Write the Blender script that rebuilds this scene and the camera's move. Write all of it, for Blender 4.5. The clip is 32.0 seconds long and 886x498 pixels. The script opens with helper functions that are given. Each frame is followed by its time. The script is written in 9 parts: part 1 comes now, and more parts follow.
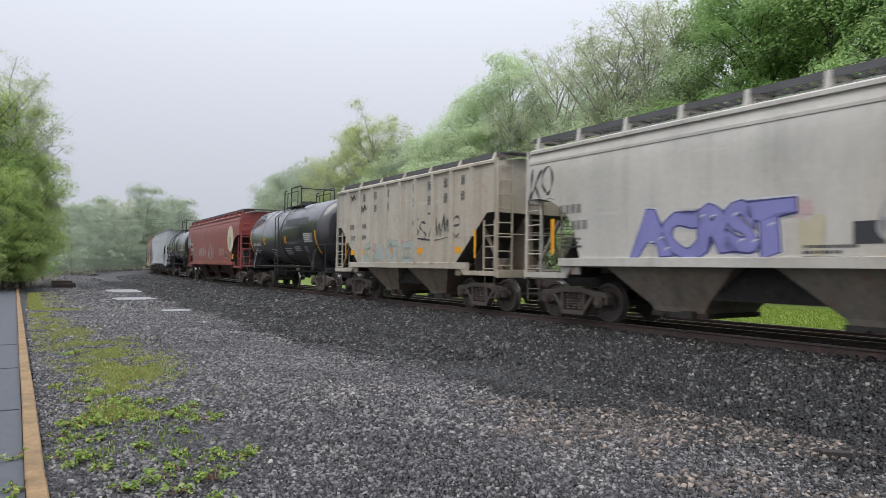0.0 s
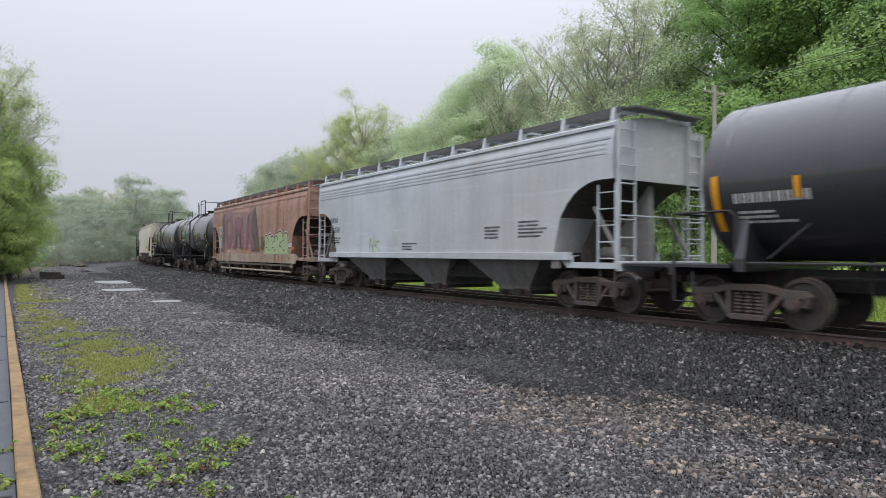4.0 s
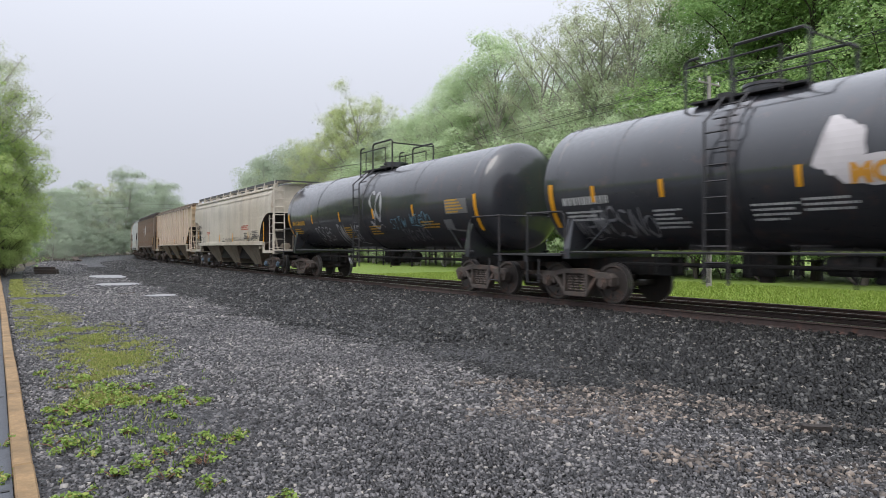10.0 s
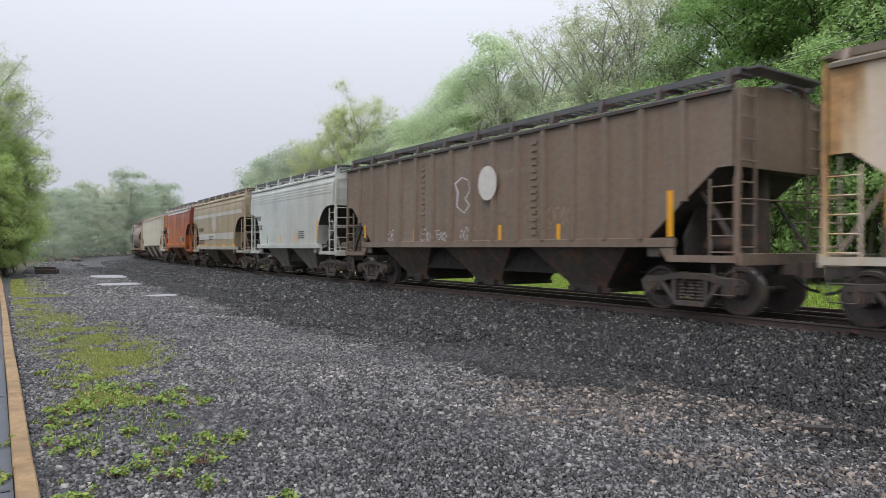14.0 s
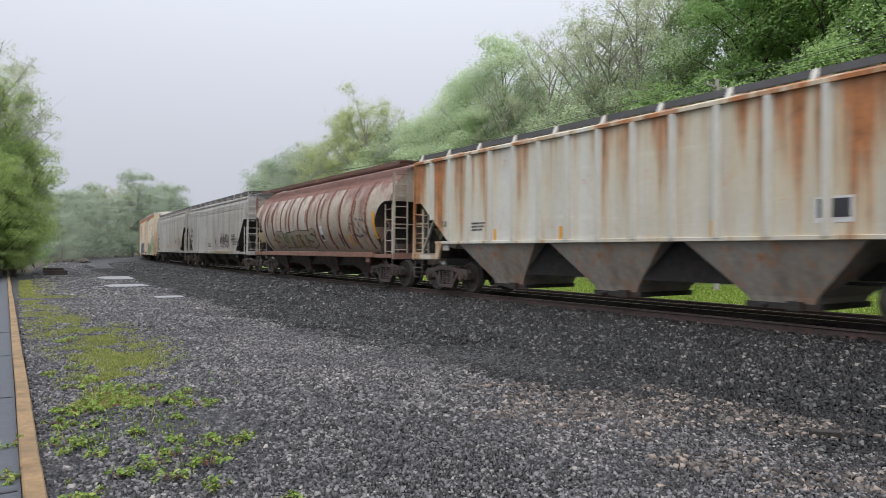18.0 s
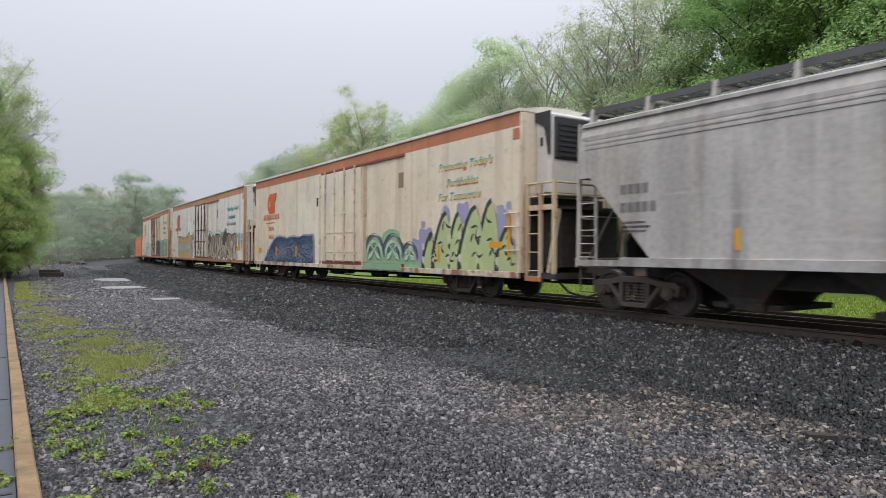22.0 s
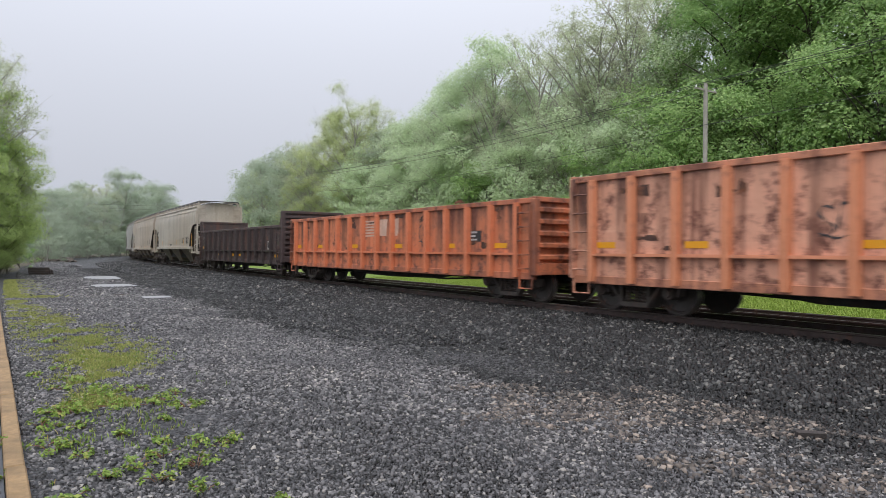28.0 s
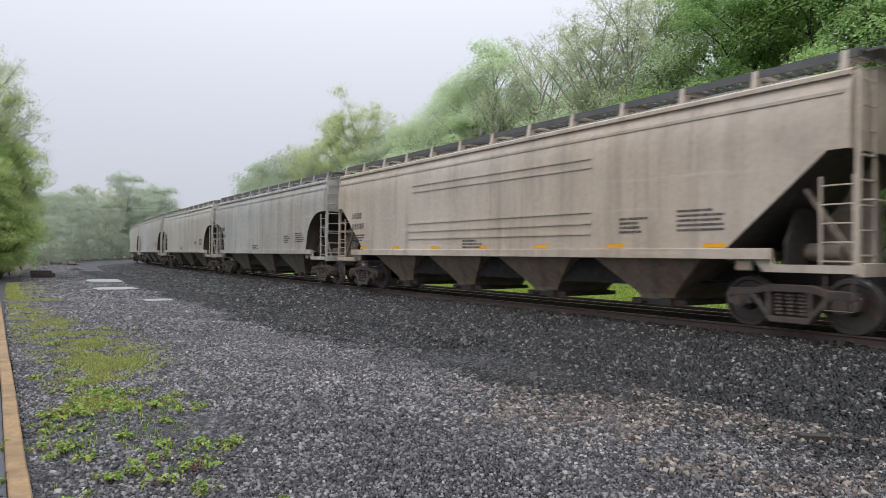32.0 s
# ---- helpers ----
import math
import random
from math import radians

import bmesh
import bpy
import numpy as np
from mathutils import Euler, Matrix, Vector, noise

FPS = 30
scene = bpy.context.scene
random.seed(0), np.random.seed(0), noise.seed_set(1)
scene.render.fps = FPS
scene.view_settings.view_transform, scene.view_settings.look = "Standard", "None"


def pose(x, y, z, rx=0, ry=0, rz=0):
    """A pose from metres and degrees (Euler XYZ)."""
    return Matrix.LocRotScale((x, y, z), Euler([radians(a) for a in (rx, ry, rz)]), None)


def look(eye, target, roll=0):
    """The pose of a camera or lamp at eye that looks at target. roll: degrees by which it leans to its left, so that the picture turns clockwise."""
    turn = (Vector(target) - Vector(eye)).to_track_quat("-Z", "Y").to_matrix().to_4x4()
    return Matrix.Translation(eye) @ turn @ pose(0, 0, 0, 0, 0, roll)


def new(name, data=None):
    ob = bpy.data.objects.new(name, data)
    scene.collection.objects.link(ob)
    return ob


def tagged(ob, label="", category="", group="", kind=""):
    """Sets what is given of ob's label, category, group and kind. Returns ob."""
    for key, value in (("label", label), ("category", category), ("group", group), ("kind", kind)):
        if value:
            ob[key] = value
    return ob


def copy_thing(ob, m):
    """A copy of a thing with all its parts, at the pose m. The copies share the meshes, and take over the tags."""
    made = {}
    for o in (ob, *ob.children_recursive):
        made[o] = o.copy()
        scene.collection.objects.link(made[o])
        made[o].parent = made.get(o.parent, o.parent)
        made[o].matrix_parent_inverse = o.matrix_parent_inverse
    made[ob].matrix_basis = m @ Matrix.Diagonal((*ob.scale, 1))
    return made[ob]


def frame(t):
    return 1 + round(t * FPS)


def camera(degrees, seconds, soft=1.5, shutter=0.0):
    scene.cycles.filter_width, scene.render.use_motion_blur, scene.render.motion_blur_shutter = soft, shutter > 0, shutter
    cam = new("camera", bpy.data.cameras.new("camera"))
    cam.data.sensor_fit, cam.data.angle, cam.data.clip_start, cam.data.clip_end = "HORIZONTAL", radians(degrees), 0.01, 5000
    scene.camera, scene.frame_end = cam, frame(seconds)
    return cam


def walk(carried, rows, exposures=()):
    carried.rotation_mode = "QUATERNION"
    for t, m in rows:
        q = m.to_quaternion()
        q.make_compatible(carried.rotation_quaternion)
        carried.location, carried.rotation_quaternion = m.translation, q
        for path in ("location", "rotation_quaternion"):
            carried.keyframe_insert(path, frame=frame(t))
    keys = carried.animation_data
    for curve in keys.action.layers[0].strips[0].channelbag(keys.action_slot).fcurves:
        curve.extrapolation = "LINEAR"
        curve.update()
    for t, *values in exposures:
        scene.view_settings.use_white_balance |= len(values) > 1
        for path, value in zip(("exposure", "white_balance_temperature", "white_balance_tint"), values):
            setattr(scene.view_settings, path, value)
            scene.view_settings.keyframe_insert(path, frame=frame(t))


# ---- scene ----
# ---- camera: held at chest height at one spot, swaying a little ----
EYE = Vector((0.0, 0.0, 1.27))          # 1.27 m above the rail heads, 1.77 m above the yard
cam = camera(67.72, 32.0, soft=0.8, shutter=0.2)


def aim(yaw, pitch, roll):
    """The camera's pose: degrees to the left of +y, up, and leaning to its left."""
    a, b = radians(yaw), radians(pitch)
    way = Vector((-math.sin(a) * math.cos(b), math.cos(a) * math.cos(b), math.sin(b)))
    return look(EYE, EYE + way, roll)


# seconds, yaw, pitch, roll
SWAY = [
    (0, 0.93, 1.45, 0.63), (0.5, 0.84, 1.51, 0.71), (1, 0.69, 1.44, 0.67), (1.5, 0.45, 1.33, 0.58),
    (2, 0.20, 1.24, 0.48), (2.5, 0.12, 1.01, 0.46), (3, 0.11, 0.83, 0.44), (3.5, 0.12, 0.70, 0.42),
    (5.5, 0.18, 0.24, 0.30), (6, 0.18, 0.17, 0.29), (6.5, 0.24, 0.09, 0.31), (7, 0.28, 0.06, 0.27),
    (7.5, 0.24, 0.05, 0.26), (8, 0.17, 0.02, 0.26), (8.5, 0.10, -0.05, 0.24), (9, -0.00, -0.05, 0.14),
    (9.5, -0.13, -0.07, 0.09), (10, -0.25, -0.11, 0.02), (10.5, -0.28, -0.08, 0.01), (11, -0.33, -0.07, -0.01),
    (11.5, -0.24, -0.06, -0.06), (12, -0.19, -0.01, -0.06), (12.5, -0.22, -0.01, -0.04), (13, -0.17, -0.06, -0.02),
    (13.5, -0.22, -0.06, 0.02), (14, -0.20, -0.08, 0.08), (14.5, -0.12, -0.04, 0.16), (16.5, 0.14, 0.16, 0.12),
    (17, 0.23, 0.11, 0.16), (17.5, 0.29, 0.10, 0.19), (18, 0.33, 0.12, 0.24), (18.5, 0.26, 0.16, 0.31),
    (19, 0.24, 0.23, 0.37), (19.5, 0.22, 0.32, 0.32), (20, 0.23, 0.39, 0.29), (20.5, 0.19, 0.41, 0.33),
    (21, 0.15, 0.42, 0.38), (21.5, 0.14, 0.43, 0.39), (22, 0.10, 0.35, 0.37), (22.5, -0.13, 0.23, 0.38),
    (23, -0.30, 0.24, 0.47), (23.5, -0.35, 0.35, 0.49), (24, -0.41, 0.36, 0.47), (24.5, -0.49, 0.29, 0.49),
    (25, -0.47, 0.29, 0.51), (25.5, -0.40, 0.23, 0.52), (27.5, -0.45, 0.22, 0.52), (28, -0.58, 0.23, 0.50),
    (28.5, -0.68, 0.24, 0.47), (29, -0.68, 0.29, 0.47), (29.5, -0.58, 0.29, 0.43), (30, -0.52, 0.33, 0.48),
    (30.5, -0.52, 0.37, 0.51), (31, -0.47, 0.40, 0.55), (31.5, -0.47, 0.42, 0.52), (32, -0.44, 0.45, 0.43),
]
# the phone's own exposure drifts by a fraction of a stop
DRIFT = [(0, 0.0), (3, 0.0), (6, -0.03), (9, -0.03), (11, 0.16), (13, -0.02), (14, 0.06), (17, -0.03), (20, -0.02), (22, -0.08), (23, -0.24), (24, -0.28), (25.5, -0.27), (27.5, -0.06), (30, 0.05), (32, 0.06)]
walk(cam, [(t, aim(a, b, c)) for t, a, b, c in SWAY], DRIFT)
# ---- light: a bright overcast sky with a soft, hidden sun ----
world = bpy.data.worlds.new("overcast_sky")
scene.world = world
world.use_nodes = True
wn, wl = world.node_tree.nodes, world.node_tree.links
sky = wn.new("ShaderNodeTexSky")
sky.sky_type, sky.sun_disc = "NISHITA", False
sky.sun_elevation, sky.sun_rotation = radians(48), radians(160)
sky.dust_density, sky.air_density = 6.0, 1.0
sat = wn.new("ShaderNodeHueSaturation")
sat.inputs["Saturation"].default_value = 0.2
sat.inputs["Value"].default_value = 0.1
wl.new(sky.outputs[0], sat.inputs["Color"])
cloud = wn.new("ShaderNodeMix")
cloud.data_type = "RGBA"
cloud.inputs[0].default_value = 0.9
cloud.inputs[7].default_value = (0.66, 0.69, 0.782, 1)
wl.new(sat.outputs[0], cloud.inputs[6])
wl.new(cloud.outputs[2], wn["Background"].inputs[0])
# an overcast sky is about three times as bright overhead as at the horizon
at = wn.new("ShaderNodeTexCoord")
xyz = wn.new("ShaderNodeSeparateXYZ")
wl.new(at.outputs["Generated"], xyz.inputs[0])
up = wn.new("ShaderNodeMath")
up.operation, up.use_clamp = "MAXIMUM", True
up.inputs[1].default_value = 0.0
wl.new(xyz.outputs[2], up.inputs[0])
square = wn.new("ShaderNodeMath")
square.operation = "POWER"
square.inputs[1].default_value = 1.7
wl.new(up.outputs[0], square.inputs[0])
gain = wn.new("ShaderNodeMath")
gain.operation = "MULTIPLY_ADD"
gain.inputs[1].default_value, gain.inputs[2].default_value = 2.45, 0.915
wl.new(square.outputs[0], gain.inputs[0])
wl.new(gain.outputs[0], wn["Background"].inputs[1])
sun = new("sun", bpy.data.lights.new("sun", "SUN"))
sun.data.energy, sun.data.angle, sun.data.color = 1.4, radians(40), (1.0, 0.935, 0.88)
sun.matrix_world = look((0, 0, 50), (8, 30, 0))
# ---- the track's line: straight beside the yard, bending off to the right far away ----
def bend(s):
    if s <= 0:
        return 0.0
    if s <= 140:
        return 0.00012 - 0.0000287 * s
    return -0.0039 * max(0.0, 1 - (s - 140) / 90)


STEP = 0.5
LINE = {0: (12.482, 3.613, 2.16243)}
for n in range(0, 1400):
    x, y, a = LINE[n]
    b = a + bend(n * STEP + STEP / 2) * STEP
    m = (a + b) / 2
    LINE[n + 1] = (x + math.cos(m) * STEP, y + math.sin(m) * STEP, b)


def track(s, side=0.0, z=0.0):
    """The point s metres along the track (away from the yard's near end), side metres towards the yard."""
    if s <= 0:
        x, y, a = LINE[0]
        x, y = x + math.cos(a) * s, y + math.sin(a) * s
    else:
        n = min(int(s / STEP), 1399)
        f = s / STEP - n
        (x, y, a), (x1, y1, a1) = LINE[n], LINE[n + 1]
        x, y, a = x + (x1 - x) * f, y + (y1 - y) * f, a + (a1 - a) * f
    return Vector((x - math.sin(a) * side, y + math.cos(a) * side, z))


def heading(s):
    return LINE[min(max(int(s / STEP), 0), 1400)][2]


def rolled(t):
    """Metres that the train has run at t seconds, counted from 16 s."""
    return 14.639 * (t - 16) - 0.0109 * (t - 16) ** 2 / 2
# ---- materials ----
def blank(name):
    m = bpy.data.materials.new(name)
    m.use_nodes = True
    nodes, links = m.node_tree.nodes, m.node_tree.links
    return m, nodes, links, nodes["Principled BSDF"]


def node(nodes, kind, **inputs):
    n = nodes.new(kind)
    for k, v in inputs.items():
        n.inputs[k].default_value = v
    return n


def ramp(nodes, stops):
    r = nodes.new("ShaderNodeValToRGB")
    while len(r.color_ramp.elements) < len(stops):
        r.color_ramp.elements.new(0.5)
    for e, (p, c) in zip(r.color_ramp.elements, stops):
        e.position = p
        e.color = c if len(c) == 4 else (*c, 1)
    return r


def mix(nodes, links, fac, a, b):
    """A colour mix; each of the three is a value or a socket."""
    n = nodes.new("ShaderNodeMix")
    n.data_type = "RGBA"
    for i, v in ((0, fac), (6, a), (7, b)):
        if hasattr(v, "is_output"):
            links.new(v, n.inputs[i])
        else:
            n.inputs[i].default_value = v if i == 0 else (*v[:3], 1)
    return n.outputs[2]


def coords(nodes, links, scale=(1, 1, 1)):
    c = nodes.new("ShaderNodeTexCoord")
    m = nodes.new("ShaderNodeMapping")
    m.inputs["Scale"].default_value = scale
    links.new(c.outputs["Object"], m.inputs[0])
    return m.outputs[0]


def noise_tex(nodes, links, vec, scale, detail=4.0, rough=0.6):
    n = node(nodes, "ShaderNodeTexNoise", Scale=scale, Detail=detail, Roughness=rough)
    links.new(vec, n.inputs["Vector"])
    return n.outputs[0]


def bump(nodes, links, height, strength, distance, target):
    b = node(nodes, "ShaderNodeBump", Strength=strength, Distance=distance)
    links.new(height, b.inputs["Height"])
    links.new(b.outputs[0], target.inputs["Normal"])
    return b


def times(n, l, a, b):
    mul = n.new("ShaderNodeMix")
    mul.data_type, mul.blend_type = "RGBA", "MULTIPLY"
    mul.inputs[0].default_value = 1
    l.new(a, mul.inputs[6])
    l.new(b, mul.inputs[7])
    return mul.outputs[2]


RUST = (0.16, 0.055, 0.022)
GRIME = (0.055, 0.048, 0.04)
MATS = {}


def paint(name, colour, grime=0.35, rust=0.12, rough=0.5, streak=RUST, metal=0.0, fade=(0.9, 0.86, 0.8), coat=0.0, runs=None):
    """Weathered paint on steel: blotches, streaks that run down, rust spots, fine relief."""
    if name in MATS:
        return MATS[name]
    m, n, l, p = blank(name)
    flat = coords(n, l)
    down = coords(n, l, (2.2, 2.2, 0.12))
    grime *= 0.75
    colour = [min(0.8, c * 1.1) for c in colour]
    big = noise_tex(n, l, flat, 0.55, 5)
    run = noise_tex(n, l, down, 1.6, 6, 0.7)
    fine = noise_tex(n, l, flat, 9, 6, 0.65)
    spots = noise_tex(n, l, flat, 3.2, 7, 0.72)
    c0 = mix(n, l, 0.22, colour, [colour[i] * fade[i] + 0.06 * (1 - fade[i]) for i in range(3)])
    rb = ramp(n, [(0.4, (0, 0, 0)), (0.62, (1, 1, 1))])
    l.new(big, rb.inputs[0])
    c1 = mix(n, l, rb.outputs[0], c0, [v * 0.8 for v in colour])
    # whole stretches that have yellowed or chalked
    slow = noise_tex(n, l, coords(n, l, (1.0, 1.0, 0.55)), 0.27, 3, 0.5)
    rw = ramp(n, [(0.46, (0, 0, 0)), (0.66, (0.4, 0.4, 0.4))])
    l.new(slow, rw.inputs[0])
    c1 = mix(n, l, rw.outputs[0], c1, [colour[i] * ((0.88, 0.77, 0.62) if max(colour) > 0.15 else (0.85, 0.83, 0.8))[i] for i in range(3)])
    rp = ramp(n, [(0.34, (0.4, 0.4, 0.4)), (0.48, (0, 0, 0))])
    l.new(slow, rp.inputs[0])
    c1 = mix(n, l, rp.outputs[0], c1, [min(0.8, v * 1.12 + 0.012) for v in colour])
    # grime that rain has drawn down in streaks, here and there, and finer dirt
    rr = ramp(n, [(0.45, (0, 0, 0)), (0.64, (grime, grime, grime))])
    l.new(run, rr.inputs[0])
    where = ramp(n, [(0.40, (0.12, 0.12, 0.12)), (0.60, (1, 1, 1))])
    l.new(noise_tex(n, l, coords(n, l, (1.0, 1.0, 0.4)), 0.5, 3, 0.55), where.inputs[0])
    c2 = mix(n, l, times(n, l, rr.outputs[0], where.outputs[0]), c1, GRIME)
    # broad upright bands of old dirt, and pale scuffs that lie along the side
    band = ramp(n, [(0.46, (0, 0, 0)), (0.66, (min(0.5, grime * 0.9),) * 3)])
    l.new(noise_tex(n, l, coords(n, l, (1.0, 1.0, 0.05)), 0.9, 3, 0.5), band.inputs[0])
    c2 = mix(n, l, band.outputs[0], c2, [v * 0.55 for v in colour])
    scuff = ramp(n, [(0.60, (0, 0, 0)), (0.72, (0.35, 0.35, 0.35) if max(colour) > 0.1 else (0.08, 0.08, 0.08))])
    l.new(noise_tex(n, l, coords(n, l, (0.12, 1.0, 1.6)), 2.6, 5, 0.6), scuff.inputs[0])
    c2 = mix(n, l, scuff.outputs[0], c2, [min(0.8, v * 1.25 + 0.02) for v in colour])
    rf = ramp(n, [(0.42, (0, 0, 0)), (0.68, (grime * 0.45,) * 3)])
    l.new(fine, rf.inputs[0])
    c3 = mix(n, l, rf.outputs[0], c2, GRIME)
    # rust: pale orange round darker spots, then runs below
    hi = 0.66 - 0.15 * rust
    halo = ramp(n, [(hi - 0.08, (0, 0, 0)), (hi, (min(0.75, rust * 1.7),) * 3)])
    l.new(spots, halo.inputs[0])
    c3 = mix(n, l, halo.outputs[0], c3, [min(0.6, v * 1.7 + 0.02) for v in streak])
    rs = ramp(n, [(hi, (0, 0, 0)), (hi + 0.06, (min(1, rust * 2.4),) * 3)])
    l.new(spots, rs.inputs[0])
    c4 = mix(n, l, rs.outputs[0], c3, streak)
    run2 = noise_tex(n, l, coords(n, l, (1.3, 1.3, 0.06)), 2.1, 4, 0.55)
    r2 = ramp(n, [(0.57 - 0.12 * rust, (0, 0, 0)), (0.70 - 0.1 * rust, (min(0.85, rust * 1.8),) * 3)])
    l.new(run2, r2.inputs[0])
    c5 = mix(n, l, r2.outputs[0], c4, [v * 1.2 for v in streak])
    if runs:
        # rust that starts at the roof's edge and thins out downwards: height, depth, amount, colour
        top, deep, amount, tone = runs
        c = n.new("ShaderNodeTexCoord")
        cut = n.new("ShaderNodeSeparateXYZ")
        l.new(c.outputs["Object"], cut.inputs[0])
        fall = n.new("ShaderNodeMath")
        fall.operation = "MULTIPLY_ADD"
        fall.inputs[1].default_value, fall.inputs[2].default_value = 0.3 / deep, -0.3 * top / deep
        l.new(cut.outputs[2], fall.inputs[0])
        wave = noise_tex(n, l, coords(n, l, (1.0, 1.0, 0.05)), 1.5, 5, 0.62)
        both = n.new("ShaderNodeMath")
        slow = n.new("ShaderNodeMath")  # some panels rust more than others
        slow.operation = "MULTIPLY_ADD"
        slow.inputs[1].default_value = 0.34
        l.new(noise_tex(n, l, coords(n, l, (1.0, 0.0, 0.0)), 0.33, 2, 0.5), slow.inputs[0])
        less = n.new("ShaderNodeMath")
        less.operation = "SUBTRACT"
        less.inputs[1].default_value = 0.17
        l.new(wave, less.inputs[0])
        l.new(less.outputs[0], slow.inputs[2])
        l.new(slow.outputs[0], both.inputs[0])
        l.new(fall.outputs[0], both.inputs[1])
        rn = ramp(n, [(0.60 - amount, (0, 0, 0)), (0.72 - amount, (0.92, 0.92, 0.92))])
        l.new(both.outputs[0], rn.inputs[0])
        grain = ramp(n, [(0.4, tone), (0.62, [v * 0.5 for v in tone])])
        l.new(spots, grain.inputs[0])
        stain = ramp(n, [(0.50 - amount, (0, 0, 0)), (0.64 - amount, (0.6, 0.6, 0.6))])
        l.new(both.outputs[0], stain.inputs[0])
        c5 = mix(n, l, stain.outputs[0], c5, (0.52, 0.43, 0.25) if tone[0] > 0.3 else [min(0.6, colour[i] * 0.45 + (tone[0] * 1.1, tone[1] * 1.75, tone[2] * 1.5)[i] * 0.55) for i in range(3)])
        c5 = mix(n, l, rn.outputs[0], c5, grain.outputs[0])
    l.new(c5, p.inputs["Base Color"])
    rg = ramp(n, [(0.3, (rough * 0.75,) * 3), (0.7, (min(1, rough * 1.3),) * 3)])
    l.new(fine, rg.inputs[0])
    l.new(rg.outputs[0], p.inputs["Roughness"])
    p.inputs["Metallic"].default_value = metal
    p.inputs["Coat Weight"].default_value = coat
    p.inputs["Coat Roughness"].default_value = 0.09
    p.inputs["Coat IOR"].default_value = 1.66
    if coat:
        p.inputs["Specular IOR Level"].default_value = 0.3
    bump(n, l, spots, 0.25 if not coat else 0.08, 0.01, p)
    MATS[name] = m
    return m


def plain(name, colour, rough=0.6, metal=0.0, vary=0.25, scale=6.0, relief=0.2):
    """A plain surface with grain and patches."""
    if name in MATS:
        return MATS[name]
    m, n, l, p = blank(name)
    v = coords(n, l)
    a, b = noise_tex(n, l, v, scale, 5), noise_tex(n, l, v, scale * 0.17, 3)
    c1 = mix(n, l, a, [x * (1 - vary) for x in colour], [min(1, x * (1 + vary)) for x in colour])
    rb = ramp(n, [(0.35, (0, 0, 0)), (0.7, (1, 1, 1))])
    l.new(b, rb.inputs[0])
    c2 = mix(n, l, rb.outputs[0], c1, [x * (1 - vary * 0.8) for x in colour])
    l.new(c2, p.inputs["Base Color"])
    p.inputs["Roughness"].default_value, p.inputs["Metallic"].default_value = rough, metal
    bump(n, l, a, relief, 0.01, p)
    MATS[name] = m
    return m


def drifts(n, l):
    """Slow change of tone in bands that follow the yard's wheel tracks."""
    c = n.new("ShaderNodeTexCoord")
    m = n.new("ShaderNodeMapping")
    m.inputs["Rotation"].default_value = (0, 0, -2.162)
    m.inputs["Scale"].default_value = (0.16, 1.0, 1.0)
    l.new(c.outputs["Object"], m.inputs[0])
    turn = m.outputs[0]
    a, b = noise_tex(n, l, turn, 0.7, 3, 0.5), noise_tex(n, l, c.outputs["Object"], 0.9, 4, 0.6)
    add = n.new("ShaderNodeMath")
    l.new(a, add.inputs[0])
    l.new(b, add.inputs[1])
    r = ramp(n, [(0.40, (0.60, 0.60, 0.61)), (0.5, (0.90, 0.90, 0.90)), (0.60, (1.16, 1.14, 1.11))])
    half = n.new("ShaderNodeMath")
    half.operation = "MULTIPLY"
    half.inputs[1].default_value = 0.5
    l.new(add.outputs[0], half.inputs[0])
    l.new(half.outputs[0], r.inputs[0])
    return r.outputs[0]


def islands(name, stops, rough=0.8, tint=None, gloss=0.3, translucent=0.0, drift=False):
    """Loose pieces (stones, leaves), each of a colour of its own."""
    if name in MATS:
        return MATS[name]
    m, n, l, p = blank(name)
    g = n.new("ShaderNodeNewGeometry")
    r = ramp(n, stops)
    l.new(g.outputs["Random Per Island"], r.inputs[0])
    v = coords(n, l)
    big = noise_tex(n, l, v, 0.35 if tint else 30, 3)
    out = mix(n, l, big, r.outputs[0], tint) if tint else r.outputs[0]
    if drift:
        out = times(n, l, out, drifts(n, l))
    l.new(out, p.inputs["Base Color"])
    p.inputs["Roughness"].default_value = rough
    p.inputs["Specular IOR Level"].default_value = gloss
    if translucent:
        t = n.new("ShaderNodeBsdfTranslucent")
        l.new(out, t.inputs[0])
        mx = node(n, "ShaderNodeMixShader", Fac=translucent)
        l.new(p.outputs[0], mx.inputs[1])
        l.new(t.outputs[0], mx.inputs[2])
        l.new(mx.outputs[0], n["Material Output"].inputs[0])
    MATS[name] = m
    return m


STEEL_DARK = paint("dirty_dark_steel", (0.034, 0.031, 0.028), 0.4, 0.12, 0.75)
STEEL_UNDER = paint("sooty_underframe", (0.014, 0.013, 0.012), 0.15, 0.06, 0.85)
TRUCK_STEEL = paint("grimy_cast_steel", (0.085, 0.070, 0.061), 0.5, 0.1, 0.7)
WHEEL_STEEL = paint("brown_wheel_steel", (0.06, 0.05, 0.045), 0.4, 0.12, 0.55)
TREAD = plain("polished_tread", (0.35, 0.34, 0.33), 0.3, 0.9, 0.15)
GRATE = plain("galvanised_grating", (0.11, 0.11, 0.113), 0.6, 0.3, 0.3, 14)
YELLOW = plain("yellow_reflector", (0.72, 0.33, 0.01), 0.4, 0, 0.15)
WHITE_MARK = plain("white_stencil", (0.62, 0.62, 0.6), 0.6, 0, 0.25, 9)
